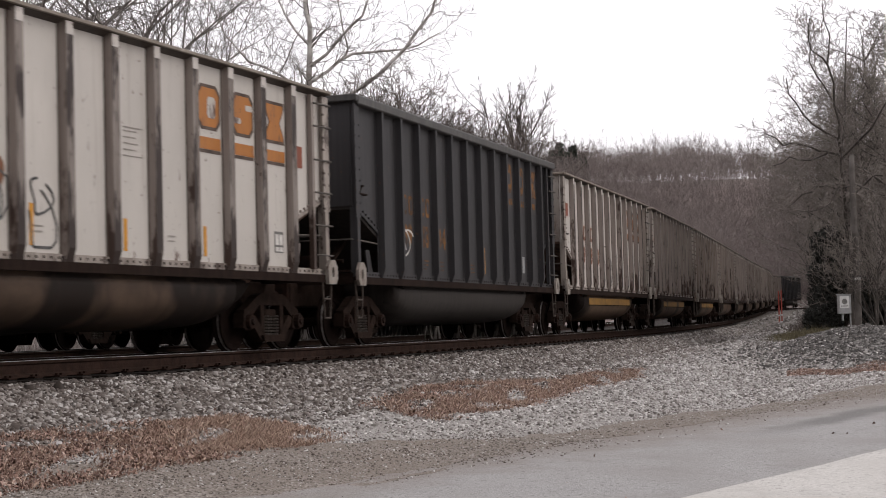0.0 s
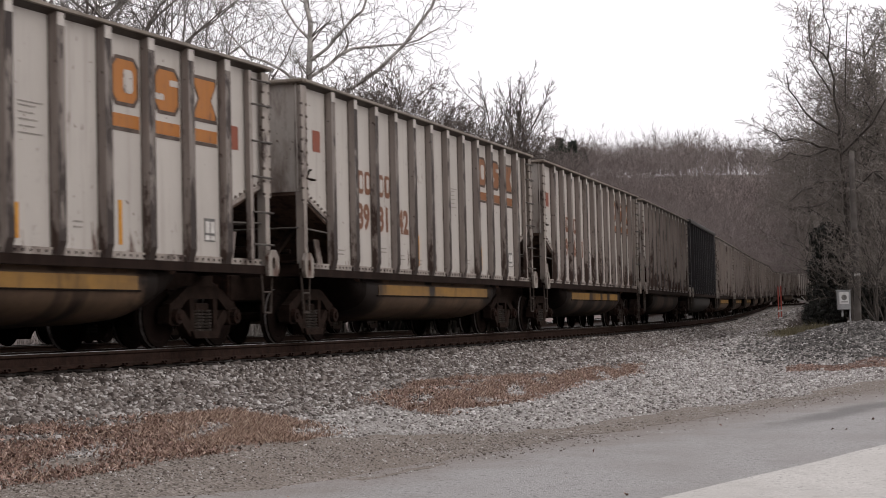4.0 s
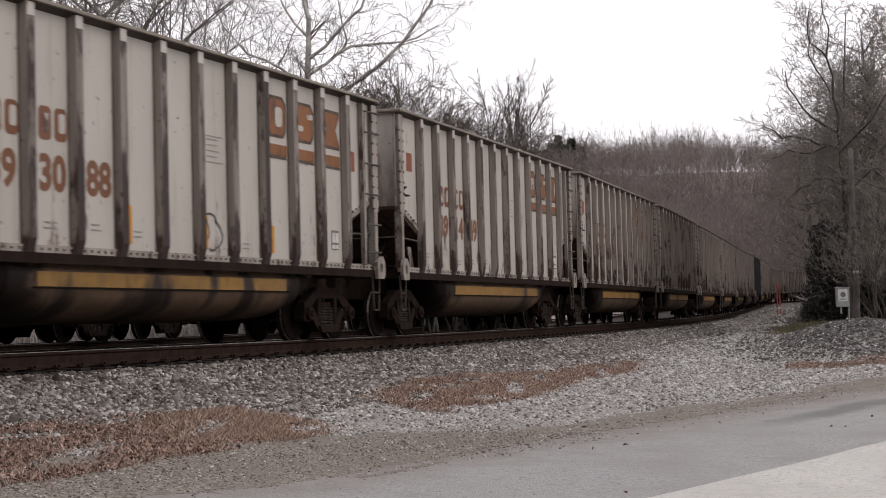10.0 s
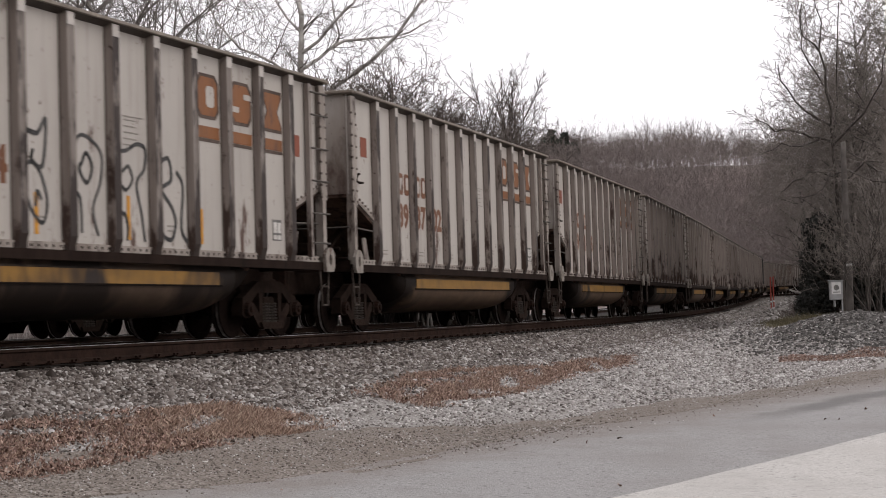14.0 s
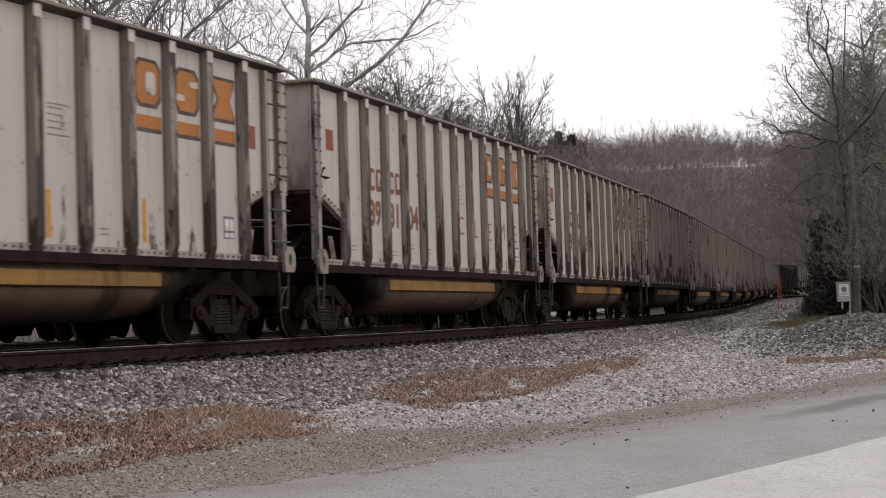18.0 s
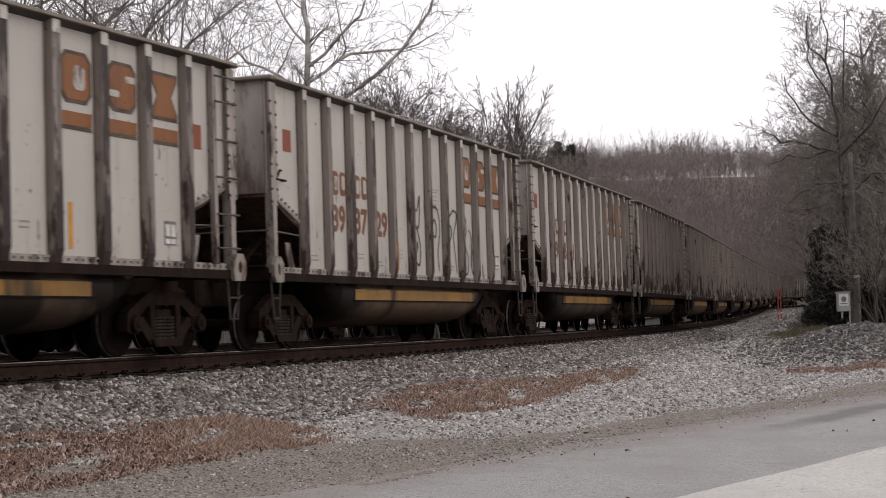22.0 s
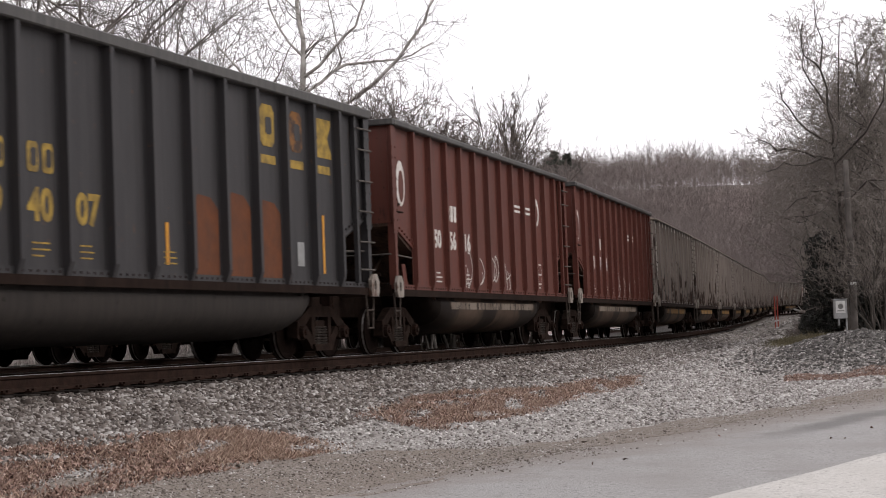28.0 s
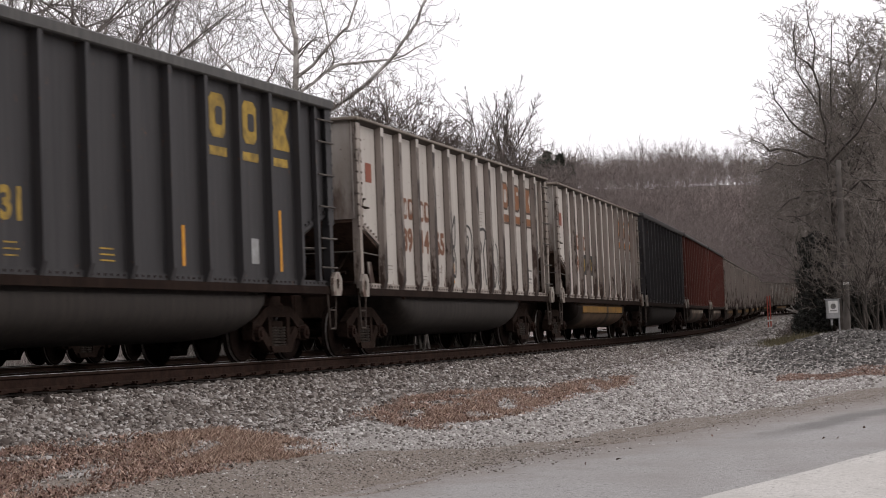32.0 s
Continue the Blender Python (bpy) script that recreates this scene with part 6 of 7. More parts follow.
def armed_tree(name, label, group, seed, base, arms, stout, bark, twig, sprays, reach):
    """A tree whose great limbs are given: thickness and course of each, metres from the foot."""
    rng = random.Random(seed)
    out = [[] for _ in range(5)]
    for r, course in arms:
        great = r > 0.2
        r *= stout
        for k in range(len(course) - 1):
            a, b = Vector(course[k]), Vector(course[k + 1])
            m = (a + b) / 2 + Vector((rng.gauss(0, 0.06), rng.gauss(0, 0.06), rng.gauss(0, 0.06)))
            ra, rb = r * (1 - 0.8 * k / len(course)), r * (1 - 0.8 * (k + 1) / len(course))
            out[0] += [(*a, *m, ra, (ra + rb) / 2), (*m, *b, (ra + rb) / 2, rb)]
            if k or not great:
                for q in range(sprays):
                    p = a.lerp(b, rng.random())
                    e = (b - a).normalized()
                    side = e.orthogonal().normalized()
                    side.rotate(Matrix.Rotation(rng.uniform(0, 6.28), 3, e))
                    limb(out, rng, p, (e * 0.7 + side * 0.8).normalized(), rng.uniform(0.9, 1.9) * reach, rb * 0.45, 2, 4, 0.22, 0.1, (4, 4, 4, 3), 0.55, 0.8)
    t = tagged(empty(name), label, "tree", group)
    t.location = base
    link_mesh("trunk", tubes("trunk", out[0], bark, 7), t, "trunk and great limbs")
    link_mesh("crown", tubes("crown", out[2] + out[3] + out[4], twig, 3), t, "fine bare twigs")


armed_tree("sycamore_tree", "pale-barked sycamore with long bare arms against the sky", "bare trees behind the train", 21, (-5.5, 70.0, 0.0), [
    (0.26, [(0, 0, -0.5), (0.05, 0, 5), (0, 0, 10.4), (0.08, 0.2, 12.5), (-0.15, 0.5, 14), (-0.1, 0.8, 17)]),
    (0.11, [(0.1, 0, 10.9), (1.3, -0.4, 11.9), (2.3, -0.8, 12.75), (2.75, -1, 13.9), (3.2, -1.2, 16)]),
    (0.11, [(0.05, 0, 10.2), (1.25, 0.5, 11.15), (2.4, 0.8, 11.5), (3.6, 1.0, 11.6), (4.5, 1.2, 11.8), (5.4, 1.2, 12.3)]),
    (0.15, [(0.02, 0, 7.4), (1.3, -0.6, 9.3), (2.9, -1, 10.3), (4.0, -1.2, 11.3), (5.1, -1.4, 12.7), (5.7, -1.5, 13.9), (6.3, -1.5, 15.5)]),
    (0.07, [(1.3, 0.5, 11.2), (1.6, 0.6, 11.7), (1.4, 0.7, 12.5), (1.15, 0.8, 14), (0.9, 0.9, 16)]),
    (0.1, [(0, 0, 9.5), (-1.2, 0.3, 10.6), (-2.5, 0.5, 11.2), (-3.5, 0.6, 12.4), (-4.2, 0.7, 14)]),
    (0.08, [(0, 0.1, 11.8), (-0.9, 0.2, 13), (-1.4, 0.3, 14.5), (-2.0, 0.3, 16)])], 0.68, PALE_BARK, BARK, 3, 1.0)
armed_tree("roadside_tree", "dark bare roadside tree with crooked limbs reaching over the lane's edge", "bare trees beside the lane", 27, (14.15, 60.2, -0.4), [
    (0.21, [(0, 0, -0.5), (-0.1, 0, 3.0), (-0.15, 0, 5.0), (-0.25, 0, 6.1)]),
    (0.13, [(-0.25, 0, 6.1), (-0.3, -0.2, 6.9), (-0.48, -0.3, 7.9), (-0.68, -0.4, 9.3), (-1.14, -0.5, 9.7), (-1.34, -0.6, 10.1), (-1.3, -0.7, 10.9)]),
    (0.07, [(-0.68, -0.4, 9.3), (-0.58, -0.5, 10.3), (-0.84, -0.6, 11.4)]),
    (0.12, [(-0.25, 0, 6.1), (-1.1, -0.4, 6.26), (-1.9, -0.7, 6.5), (-2.4, -0.8, 6.45), (-3.1, -0.9, 6.9)]),
    (0.11, [(-0.3, 0, 6.7), (-1.1, 0.4, 7.3), (-1.6, 0.7, 8.1), (-1.9, 0.8, 9.0)]),
    (0.08, [(-0.7, -0.2, 6.2), (-1.5, -0.9, 5.9), (-2.3, -1.3, 6.0), (-2.9, -1.4, 5.7)]),
    (0.09, [(-0.14, 0, 5.1), (-1.3, -0.8, 5.0), (-1.9, -1.2, 4.7), (-2.4, -1.4, 4.3)]),
    (0.08, [(-0.1, 0, 5.5), (-0.9, -1.2, 4.4), (-1.6, -1.8, 4.1), (-2.2, -2.0, 4.1)]),
    (0.1, [(-0.2, 0, 6.0), (0.5, -1.6, 6.9), (1.0, -2.2, 7.9), (1.2, -2.6, 9.4)]),
    (0.1, [(-0.25, 0, 6.1), (0.1, 0.5, 7.5), (0.2, 0.8, 9.0), (0.4, 1.0, 11.2)]),
    (0.09, [(-0.1, 0, 4.4), (0.3, -2.4, 5.2), (0.7, -4.2, 5.0), (1.3, -5.0, 5.3)]),
    (0.08, [(-0.1, 0, 4.8), (-0.4, -2.6, 4.9), (-0.1, -4.6, 4.4), (0.6, -5.2, 4.2)]),
    (0.09, [(0.1, 0.4, 7.3), (-0.5, 0.8, 8.6), (-1.0, 1.0, 9.6), (-1.0, 1.1, 11.0)])], 0.44, DARK_BARK, TWIG, 5, 0.56)

RIGHT = [tree_meshes(s, 15, 0.15, DARK_BARK, TWIG, (22, 9, 5, 3), 4, 0.9, 0.38, up=0.05, wob=0.06, taper=0.55) for s in (31, 32)]
BROAD = tree_meshes(33, 13.5, 0.14, DARK_BARK, TWIG, (24, 10, 6, 3), 4, 1.0, 0.5, up=0.04, wob=0.05, taper=0.7)
place_tree("roadside_tree", BROAD, *across(0.242, 66), 130, 0.9, "dark bare roadside tree spreading wide over the lane's edge", "bare trees beside the lane")
place_tree("roadside_tree", BROAD, *across(0.224, 72), 215, 0.72, "dark bare roadside tree spreading wide over the lane's edge", "bare trees beside the lane")
for i, (way, dist, scale) in enumerate([(0.262, 58, 0.95), (0.286, 66, 1.15), (0.268, 72, 1.05), (0.3, 60, 1.1), (0.28, 78, 1.25), (0.254, 66, 0.85), (0.31, 74, 1.3), (0.274, 62, 0.95), (0.25, 76, 0.95), (0.242, 70, 0.8), (0.266, 66, 1.0), (0.27, 84, 1.3)]):
    place_tree("roadside_tree", RIGHT[i % 2], *across(way, dist), 53 * i + 20, scale, "bare roadside tree dense with low twiggy branches", "bare trees beside the lane")
THICKET = [tree_meshes(s, 6.0, 0.04, DARK_BARK, TWIG, (11, 7, 5, 3), 3, 0.7, 0.34, stems=8, up=0.06, wob=0.1, lean_by=0.3) for s in (35, 36)]
for i, (way, dist, scale) in enumerate([(0.238, 66, 0.75), (0.25, 62, 0.95), (0.264, 60, 1.05), (0.278, 62, 1.0), (0.258, 70, 1.2), (0.29, 64, 1.1), (0.27, 74, 1.4), (0.252, 54.5, 0.85)]):
    place_tree("roadside_scrub", THICKET[i % 2], *across(way, dist), 37 * i, scale, "low twiggy bare scrub beside the lane", "bare trees beside the lane")


def leaf_mass(name, blobs, n, size, seed, label):
    """Evergreen leaves crowding over stems: small blades in uneven clumps."""
    rng = np.random.default_rng(seed)
    pts = []
    for x, y, z, rx, ry, rz, share in blobs:
        k = int(n * share)
        d = rng.normal(0, 1, (k, 3))
        d /= np.linalg.norm(d, axis=1, keepdims=True)
        rad = rng.uniform(0.55, 1.0, (k, 1)) * (1 + 0.18 * np.sin(d[:, :1] * 7 + z) * np.sin(d[:, 2:] * 9 + x))
        pts.append(np.array([x, y, z]) + d * rad * np.array([rx, ry, rz]))
    p = np.concatenate(pts)
    k = len(p)
    a, b = rng.normal(0, 1, (k, 3)), rng.normal(0, 1, (k, 3))
    a /= np.linalg.norm(a, axis=1, keepdims=True)
    b -= a * np.sum(a * b, 1, keepdims=True)
    b /= np.linalg.norm(b, axis=1, keepdims=True)
    s = (size * np.exp(rng.normal(0, 0.3, k)))[:, None]
    v = np.stack([p - a * s, p - b * s * 0.45, p + a * s, p + b * s * 0.45], 1)
    tris = (np.array([(0, 1, 2), (0, 2, 3)])[None] + 4 * np.arange(k)[:, None, None]).reshape(-1, 3)
    return raw_mesh(name, v.reshape(-1, 3), tris, IVY)


def evergreen(name, x, y, blobs, n, seed, label, stem_h):
    gz = float(height(np.array([x]), np.array([y]))[0])
    t = tagged(empty(name), label, "shrub", "evergreens beside the lane")
    t.location = (x, y, gz)
    rng = random.Random(seed)
    for k in range(5):
        a = Vector((rng.uniform(-0.3, 0.3), rng.uniform(-0.3, 0.3), -0.2))
        b = Vector((rng.uniform(-0.7, 0.7), rng.uniform(-0.6, 0.6), stem_h * rng.uniform(0.6, 0.95)))
        part("stem", rod(bmesh.new(), a, b, 0.07, 0.025, 6), DARK_BARK, t, smooth=True)
    link_mesh("foliage", leaf_mass("foliage", blobs, n, 0.055, seed, label), t, "dark evergreen leaves")


def clumps(seed, n, wide, deep, tall):
    """Uneven leaf clumps, thinning upward."""
    rng = random.Random(seed)
    out = []
    for _ in range(n):
        u = rng.random() ** 1.1
        r = rng.uniform(0.18, 0.48) * (1.2 - 0.4 * u)
        out.append((rng.uniform(-wide, wide) * (1 - 0.4 * u * u), rng.uniform(-deep, deep), 0.3 + tall * u, r, r, r * rng.uniform(0.8, 1.3), 1 / n))
    return out


evergreen("evergreen_shrub", 15.05, 66.5, clumps(3, 95, 1.05, 0.6, 3.5), 46000, 5, "dark evergreen shrub growing behind the utility pole", 3.4)
evergreen("ivy_thicket", 16.7, 66.0, clumps(4, 80, 1.0, 0.6, 4.3), 34000, 6, "ivy-covered thicket of stems behind the pole", 4.0)
evergreen("ivy_thicket", 18.4, 66.5, clumps(6, 60, 1.1, 0.7, 4.6), 28000, 8, "ivy-covered thicket of stems behind the pole", 4.0)


# ---- the hill's woods, far brush, a pine ----
def slivers(name, a, b, w, material):
    """Fine twigs: one tapering blade from each a to b."""
    d = b - a
    side = np.cross(d, np.random.default_rng(len(a)).normal(0, 1, a.shape))
    side *= w[:, None] / (np.linalg.norm(side, axis=1, keepdims=True) + 1e-9)
    return raw_mesh(name, np.stack([a - side, a + side, b], 1).reshape(-1, 3), np.arange(3 * len(a)).reshape(-1, 3), material)


def hill_woods():
    rng = np.random.default_rng(41)
    n = 5400
    dist = 170 + 395 * rng.random(n) ** 0.9
    way = rng.uniform(0.03, 0.33, n)
    # a low understorey fills the crest below the crowns
    low = np.arange(n + 1800) >= n
    dist, way = np.append(dist, rng.uniform(290, 410, 1800)), np.append(way, rng.uniform(0.06, 0.24, 1800))
    x, y = way * dist, dist
    s, lat = track_coords(x, y)
    ok = ((lat < -13) | (lat > 11)) & (np.abs(lat) > 8)
    x, y, way, low = x[ok], y[ok], way[ok], low[ok]
    z = height(x, y)
    k = len(x)
    h = np.where(low, 0.5, 1.0) * rng.uniform(6.5, 11.5, k) * np.exp(rng.normal(0, 0.16, k)) * (0.92 + 0.22 * np.exp(-((way - 0.14) / 0.035) ** 2))
    segs = [np.stack([x, y, z - 0.5, x + rng.normal(0, 0.4, k), y, z + h * 0.6, np.full(k, 0.045), np.full(k, 0.02)], -1)]
    twig_a, twig_b = [], []
    for _ in range(8):
        # boughs fan from the trunk into a rounded crown
        t0, a, e = rng.uniform(0.25, 0.55, k), rng.uniform(0, 6.28, k), rng.uniform(-0.3, 1.3, k)
        bz = z + h * t0
        rad = h * 0.33 * rng.uniform(0.7, 1.1, k)
        ex, ey, ez = x + np.cos(a) * np.cos(e) * rad, y + np.sin(a) * np.cos(e) * rad, z + h * 0.62 + np.sin(e) * rad * 1.15
        segs.append(np.stack([x, y, bz, ex, ey, ez, np.full(k, 0.03), np.full(k, 0.012)], -1))
        for _ in range(10):
            u = rng.uniform(0.45, 1.05, k)
            p = np.stack([x + (ex - x) * u, y + (ey - y) * u, bz + (ez - bz) * u], -1)
            out = np.stack([ex - x, ey - y, (ez - bz) * 0.6], -1)
            out /= np.linalg.norm(out, axis=1, keepdims=True) + 1e-9
            q = p + (out * 0.55 + rng.normal(0, 0.55, (k, 3)) + np.array([0, 0, 0.25])) * (h * 0.13)[:, None]
            twig_a.append(p)
            twig_b.append(q)
    woods = tagged(new("hill_woods", tubes("hill_woods", np.concatenate(segs), FAR_TWIG, 3)), "bare brown winter woods covering the hill", "woods", kind="stuff")
    a, b = np.concatenate(twig_a), np.concatenate(twig_b)
    crowns = link_mesh("crowns", slivers("crowns", a, b, rng.uniform(0.018, 0.036, len(a)), FAR_TWIG), woods, "hazy rounded crowns of fine bare twigs")
    tagged(crowns, kind="stuff")


hill_woods()


def bank_woods():
    """Mostly hidden woods on the bank inside the bend, added to shade far wagons."""
    rng = np.random.default_rng(45)
    n = 1900
    s, lat = rng.uniform(80, 300, n), rng.uniform(5.5, 48, n)
    x, y = along_track(s, lat)
    ok = ((x / y > 0.224) & (lat > 10)) | ((x / y > 0.212) & (s > 185))
    x, y = x[ok], y[ok]
    z = height(x, y)
    k = len(x)
    h = rng.uniform(10, 16, k)
    segs = [np.stack([x, y, z - 0.5, x, y, z + h * 0.85, np.full(k, 0.13), np.full(k, 0.03)], -1)]
    for _ in range(22):
        a, ln, t0 = rng.uniform(0, 6.28, k), h * rng.uniform(0.12, 0.3, k), rng.uniform(0.2, 0.85, k)
        ex, ey, ez = x + np.cos(a) * ln, y + np.sin(a) * ln, z + h * t0 + ln * rng.uniform(0.2, 0.9, k)
        segs.append(np.stack([x, y, z + h * t0, ex, ey, ez, np.full(k, 0.035), np.full(k, 0.012)], -1))
        u = rng.uniform(0.4, 1, k)
        px, py, pz = x + (ex - x) * u, y + (ey - y) * u, z + h * t0 + (ez - z - h * t0) * u
        segs.append(np.stack([px, py, pz, px + rng.normal(0, 0.7, k), py + rng.normal(0, 0.7, k), pz + rng.normal(0.4, 0.5, k), np.full(k, 0.018), np.full(k, 0.008)], -1))
    tagged(new("bank_woods", tubes("bank_woods", np.concatenate(segs), TWIG, 3)), "bare brown woods added on the bank inside the bend to shade the far wagons", "woods", kind="stuff")


bank_woods()


def rear_woods():
    """Unseen bare woods added behind the viewpoint to cut the low sky's light."""
    rng = np.random.default_rng(43)
    k = 500
    x, y = rng.uniform(-90, 90, k), rng.uniform(-75, -22, k)
    z = height(x, y)
    h = rng.uniform(9, 14, k)
    segs = [np.stack([x, y, z - 0.5, x, y, z + h * 0.85, np.full(k, 0.2), np.full(k, 0.05)], -1)]
    for _ in range(16):
        a, ln, t0 = rng.uniform(0, 6.28, k), h * rng.uniform(0.15, 0.35, k), rng.uniform(0.3, 0.85, k)
        segs.append(np.stack([x, y, z + h * t0, x + np.cos(a) * ln, y + np.sin(a) * ln, z + h * t0 + ln * 0.7, np.full(k, 0.07), np.full(k, 0.02)], -1))
    tagged(new("valley_woods", tubes("valley_woods", np.concatenate(segs), FAR_TWIG, 3)), "unseen bare woods added behind the viewpoint to block low sky light", "woods", kind="stuff")


rear_woods()


def brush():
    """Pale dead stems along the foot of the bank behind the siding."""
    rng = np.random.default_rng(47)
    n = 7000
    s, lat = rng.uniform(2, 75, n), -rng.uniform(10.6, 14.5, n)
    x, y = along_track(s, lat)
    z = height(x, y)
    h = rng.uniform(0.3, 1.3, n)
    segs = [np.stack([x, y, z - 0.05, x + rng.normal(0, 0.25, n), y + rng.normal(0, 0.25, n), z + h, np.full(n, 0.012), np.full(n, 0.004)], -1)]
    tagged(new("dead_brush", tubes("dead_brush", np.concatenate(segs), WEED, 3)), "pale dead weeds along the bank behind the siding", "brush", kind="stuff")
    n = 9000
    s, lat = rng.uniform(58, 170, n), rng.uniform(5.5, 13, n)
    x, y = along_track(s, lat)
    z = height(x, y)
    h = rng.uniform(0.08, 0.4, n)
    segs = [np.stack([x, y, z - 0.05, x + rng.normal(0, 0.3, n), y + rng.normal(0, 0.3, n), z + h, np.full(n, 0.016), np.full(n, 0.006)], -1)]
    tagged(new("roadside_weeds", tubes("roadside_weeds", np.concatenate(segs), DARK_TWIG, 3)), "low brown weeds and twigs beside the far track", "weeds", kind="stuff")


brush()


def far_pine(x, y, h, seed):
    rng = np.random.default_rng(seed)
    gz = float(height(np.array([x]), np.array([y]))[0])
    t = tagged(empty("pine_tree"), "dark pine standing at the foot of the wooded hill", "tree", "pines on the hill")
    t.location = (x, y, gz)
    link_mesh("trunk", tubes("trunk", [(0, 0, -0.5, 0, 0, h, 0.25, 0.04)], BARK, 6), t)
    k = 1300
    u = rng.random(k) ** 0.8
    zz = h * (0.25 + 0.75 * u)
    rad = 0.3 + (1 - u) * h * 0.24 * (0.6 + 0.4 * np.sin(u * 40) ** 2)
    a, r = rng.uniform(0, 6.28, k), rad * np.sqrt(rng.random(k))
    p = np.stack([np.cos(a) * r, np.sin(a) * r, zz - r * 0.2], -1)
    d = rng.normal(0, 0.42, (k, 3, 3))
    link_mesh("crown", raw_mesh("crown", (p[:, None] + d).reshape(-1, 3), np.arange(3 * k).reshape(-1, 3), PINE), t, "dark needles")


for i, (way, dist, h) in enumerate([(0.0625, 412, 9.0), (0.0668, 418, 10.2), (0.0705, 414, 8.2), (0.0745, 420, 9.6), (0.08, 424, 7.8)]):
    far_pine(way * dist, dist, h, 60 + i)


# ---- pole, sign, markers ----
def utility_pole():
    x, y = 13.3, 56.0
    gz = float(height(np.array([x]), np.array([y]))[0])
    t = tagged(empty("utility_pole"), "weathered bare wooden utility pole with a small tag", "pole")
    t.location = (x, y, gz)
    bm = bmesh.new()
    rings = []
    for k in range(11):
        z, r = -0.5 + 0.63 * k, 0.125 - 0.004 * k
        rings.append([(0.02 * math.sin(z) + r * math.cos(2 * math.pi * q / 14), r * math.sin(2 * math.pi * q / 14), z) for q in range(14)])
    vs = loft(bm, rings)
    bm.faces.new(vs[-1])
    part("shaft", bm, POLE_WOOD, t, smooth=True)
    part("tag", box(bmesh.new(), -0.09, 0.1, -0.16, -0.12, 1.72, 1.8, 0.004), BOARD, t, "small pale metal tag")


def warning_sign():
    x, y = 12.52, 54.5
    gz = float(height(np.array([x]), np.array([y]))[0]) + 0.04
    t = tagged(empty("warning_sign"), "small grey metal cabinet sign with a pale panel on posts", "sign")
    t.location = (x, y, gz)
    t.scale = (0.87, 0.87, 0.9)
    part("case", box(bmesh.new(), -0.24, 0.24, -0.08, 0.08, 0.66, 1.34, 0.015), GALV, t)
    part("panel", box(bmesh.new(), -0.17, 0.17, -0.09, -0.078, 0.86, 1.28, 0.004), BOARD, t, "off-white panel")
    bm = bmesh.new()
    rod(bm, (0, -0.092, 1.09), (0, -0.096, 1.09), 0.1, n=14)
    part("pictogram", bm, INK, t, "dark round pictogram")
    bm = bmesh.new()
    slab(bm, rect(-0.13, 0.13, 0.92, 0.95), -0.096, -0.092)
    part("caption_bar", bm, INK, t)
    part("roof", box(bmesh.new(), -0.27, 0.27, -0.11, 0.11, 1.335, 1.36, 0.004), GALV, t)
    for px, h, w in ((-0.06, 0.66, 0.04), (0.22, 1.3, 0.03)):
        bm = bmesh.new()
        rod(bm, (px, 0.02, -0.3 if px > 0 else 0.42), (px, 0.02, h), w, n=8)
        part("post", bm, GALV, t)


def marker_post(s, lat):
    p = on_track(s, lat)
    gz = float(height(np.array([p.x]), np.array([p.y]))[0])
    t = tagged(empty("marker_post"), "slim faded red marker post beside the track", "marker post", "marker posts")
    t.location = (p.x, p.y, gz)
    bm = bmesh.new()
    box(bm, -0.042, 0.042, -0.025, 0.025, -0.2, 2.3, 0.01)
    part("blade", bm, MARKER, t)
    part("band", box(bmesh.new(), -0.05, 0.05, -0.032, 0.032, 0.5, 0.6, 0.008), BOARD, t, "pale band")


utility_pole()
warning_sign()
marker_post(104, 3.78)
marker_post(104.3, 3.96)


def fallen_branch():
    """A pale broken bough lying at the shrub's foot."""
    x, y = 13.75, 66.3
    gz = float(height(np.array([x]), np.array([y]))[0])
    t = tagged(empty("fallen_branch"), "pale broken bough leaning at the edge of the thicket", "branch")
    t.location = (x, y, gz)
    part("bough", rod(bmesh.new(), (1.0, 0.5, 0.72), (-0.3, 0, 1.18), 0.06, 0.035, 7), PALE_BARK, t, smooth=True)
    part("twig", rod(bmesh.new(), (0.1, 0.15, 1.03), (-0.1, 0.2, 1.3), 0.018, 0.01, 5), PALE_BARK, t)


fallen_branch()


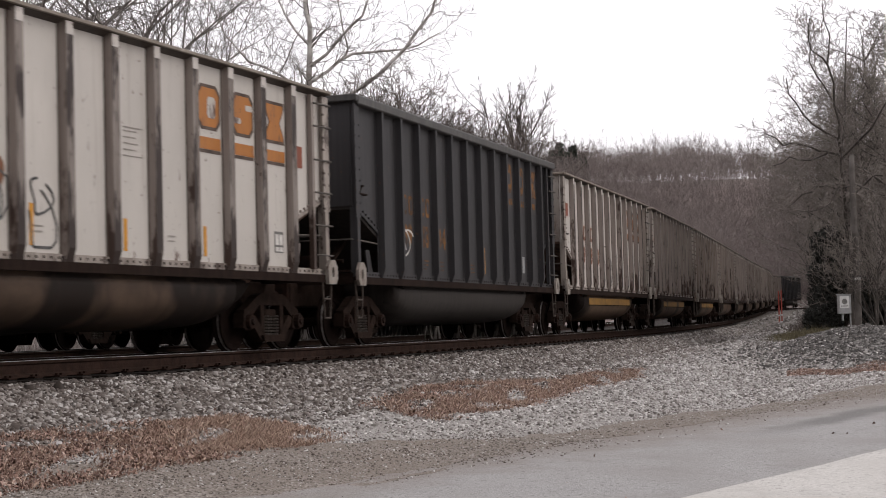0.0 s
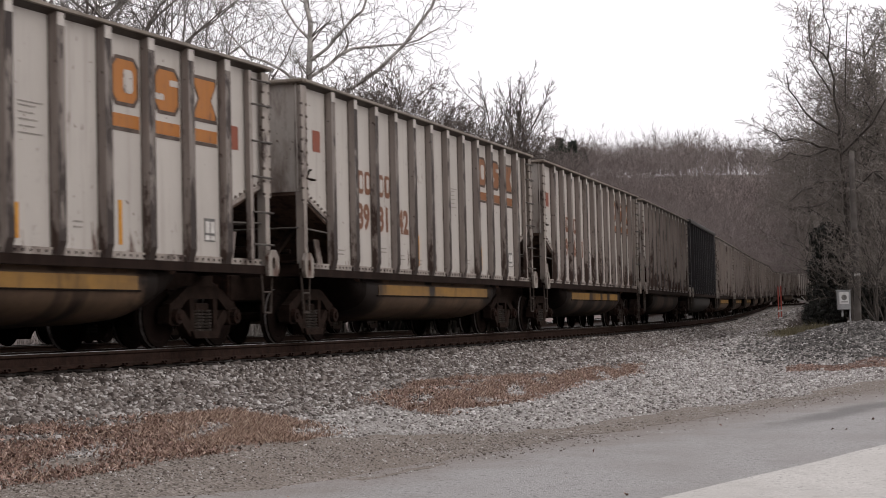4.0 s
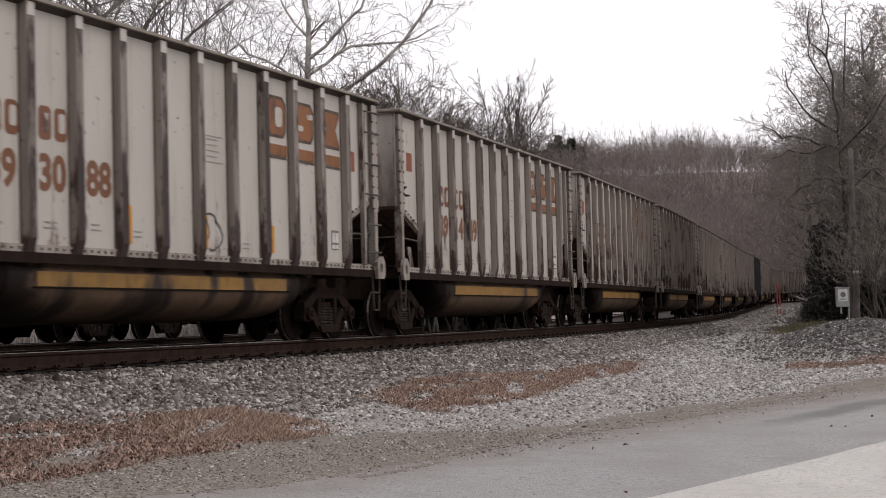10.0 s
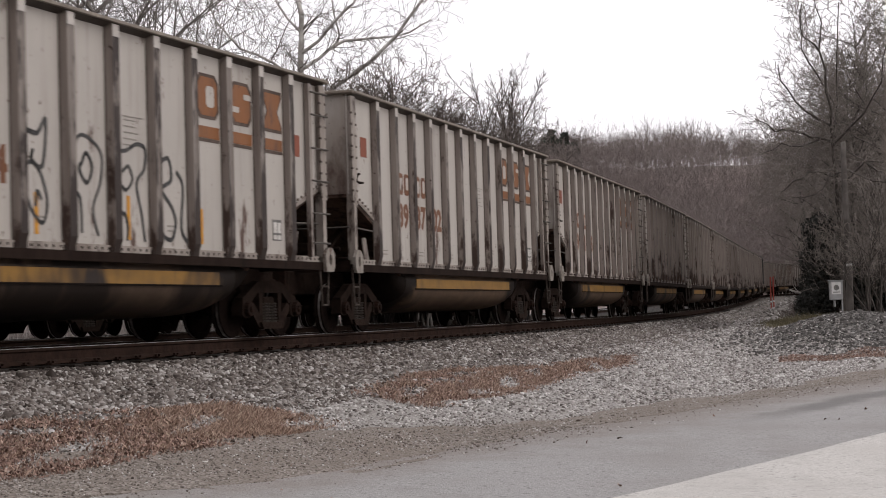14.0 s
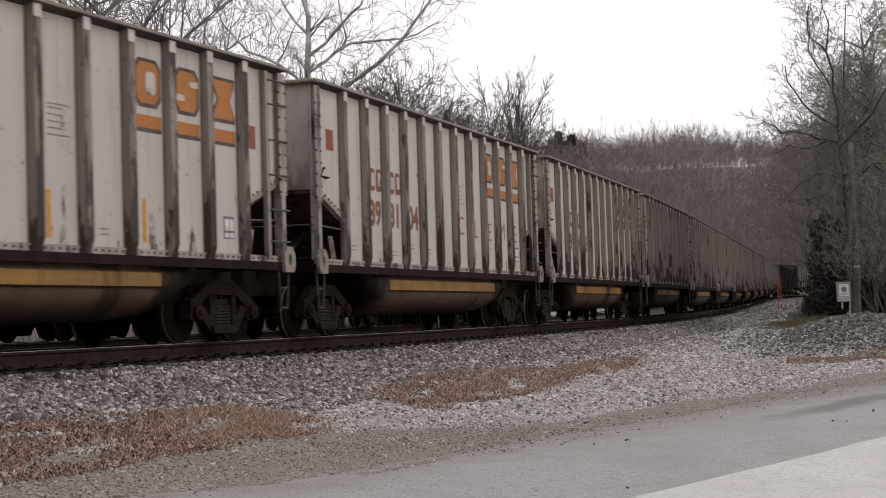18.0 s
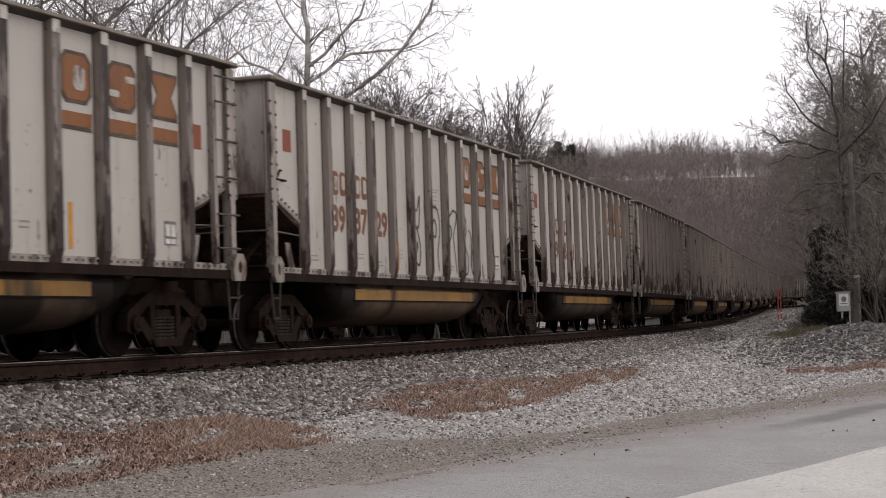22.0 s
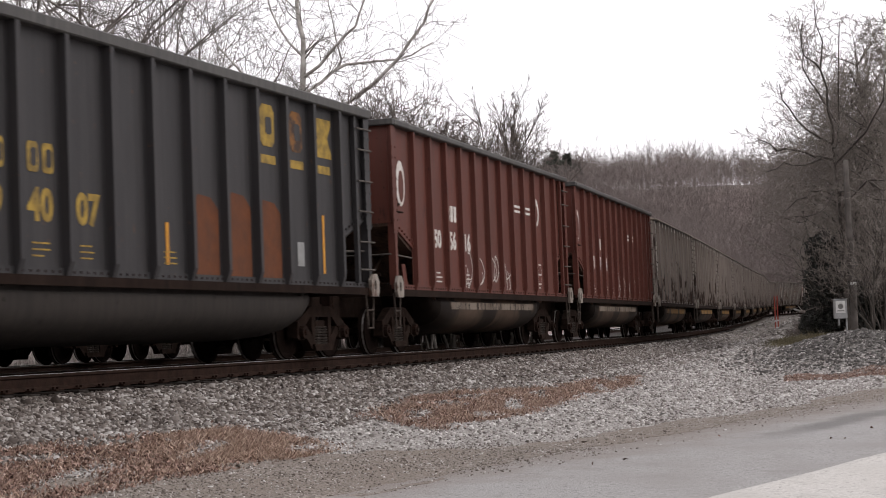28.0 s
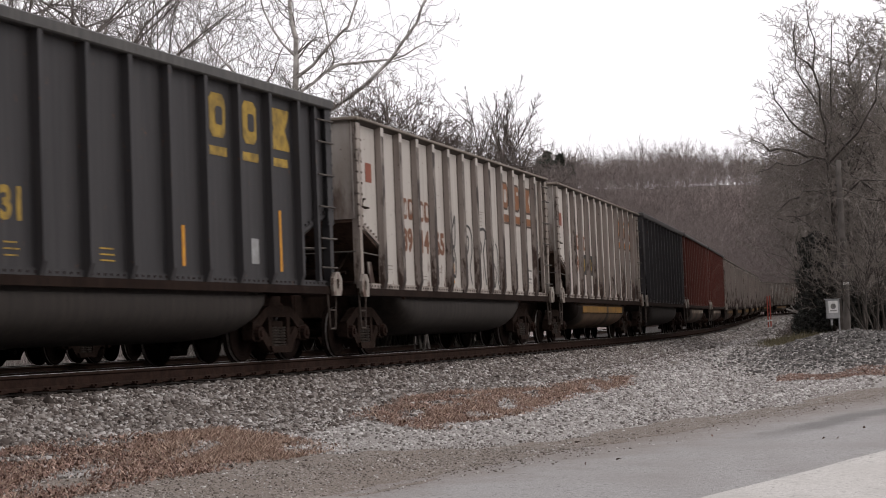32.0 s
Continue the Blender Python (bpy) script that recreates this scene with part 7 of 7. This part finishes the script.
# ---- leaves blown along the lane as the train passes ----
def make_leaf():
    bm = bmesh.new()
    ring = [(0.036 * math.cos(a) * (1 + 0.3 * math.cos(5 * a)), 0.027 * math.sin(a) * (1 + 0.3 * math.cos(5 * a)), 0.008 * math.cos(2 * a)) for a in [2 * math.pi * q / 20 for q in range(20)]]
    top = [bm.verts.new(p) for p in ring]
    low = [bm.verts.new((x, y, z - 0.004)) for x, y, z in ring]
    bm.faces.new(top)
    bm.faces.new(low[::-1])
    for q in range(20):
        bm.faces.new((top[q], low[q], low[(q + 1) % 20], top[(q + 1) % 20]))
    return finish("blown_leaf", bm, DRY_LEAF)


DRY_LEAF = mottled("dark_dry_leaf", (0.035, 0.025, 0.02), (0.07, 0.05, 0.038), 30)
LEAF_MESH = make_leaf()
LEAF_COURSES = [  # seconds and places on the ground
    [(0, 9, 16), (5.4, 6.6, 18.5), (6.0, 5.2, 19.2), (6.5, 3.64, 19.67), (7.0, 1.96, 19.45), (32, 1.96, 19.45)],
    [(0, 9, 15.5), (5.4, 6.2, 17.5), (6.0, 3.42, 18.54), (6.5, 3.19, 20.45), (7.5, 1.74, 22.43), (32, 1.74, 22.43)],
    [(0, 6, 9), (5.4, 5, 13.4), (6.0, 3.1, 14.63), (6.5, 2.3, 12.9), (7.4, 1.6, 9.0), (32, 1.6, 9.0)],
    [(0, 5.5, 9), (5.4, 4.6, 13.2), (6.0, 2.8, 14.48), (6.5, 2.12, 14.6), (7.0, 1.0, 13.0), (8.0, 0.2, 9.0), (32, 0.2, 9.0)]]
LEAF_RUNS = []
for course in LEAF_COURSES:
    LEAF_RUNS.append((tagged(new("blown_leaf", LEAF_MESH), "dark curled dead leaf blown along the lane", "leaf", "blown leaves"), course))


def leaf_pose(i, k, t, x, y):
    z = float(height(np.array([x]), np.array([y]))[0]) + 0.045 + (0.08 if 5.5 < t < 6.8 else 0)
    return pose(x, y, z, 12 if z < -1.1 else 40, 0, 70 * k + 40 * i)


def motions():
    for n, car in wagons.items():
        walk(car, [(t, rigid(run(t) + n * PITCH + PITCH / 2)) for t in range(33)])
    for i, (leaf, course) in enumerate(LEAF_RUNS):
        walk(leaf, [(t, leaf_pose(i, min(k, len(course) - 2), t, x, y)) for k, (t, x, y) in enumerate(course)])


motions()
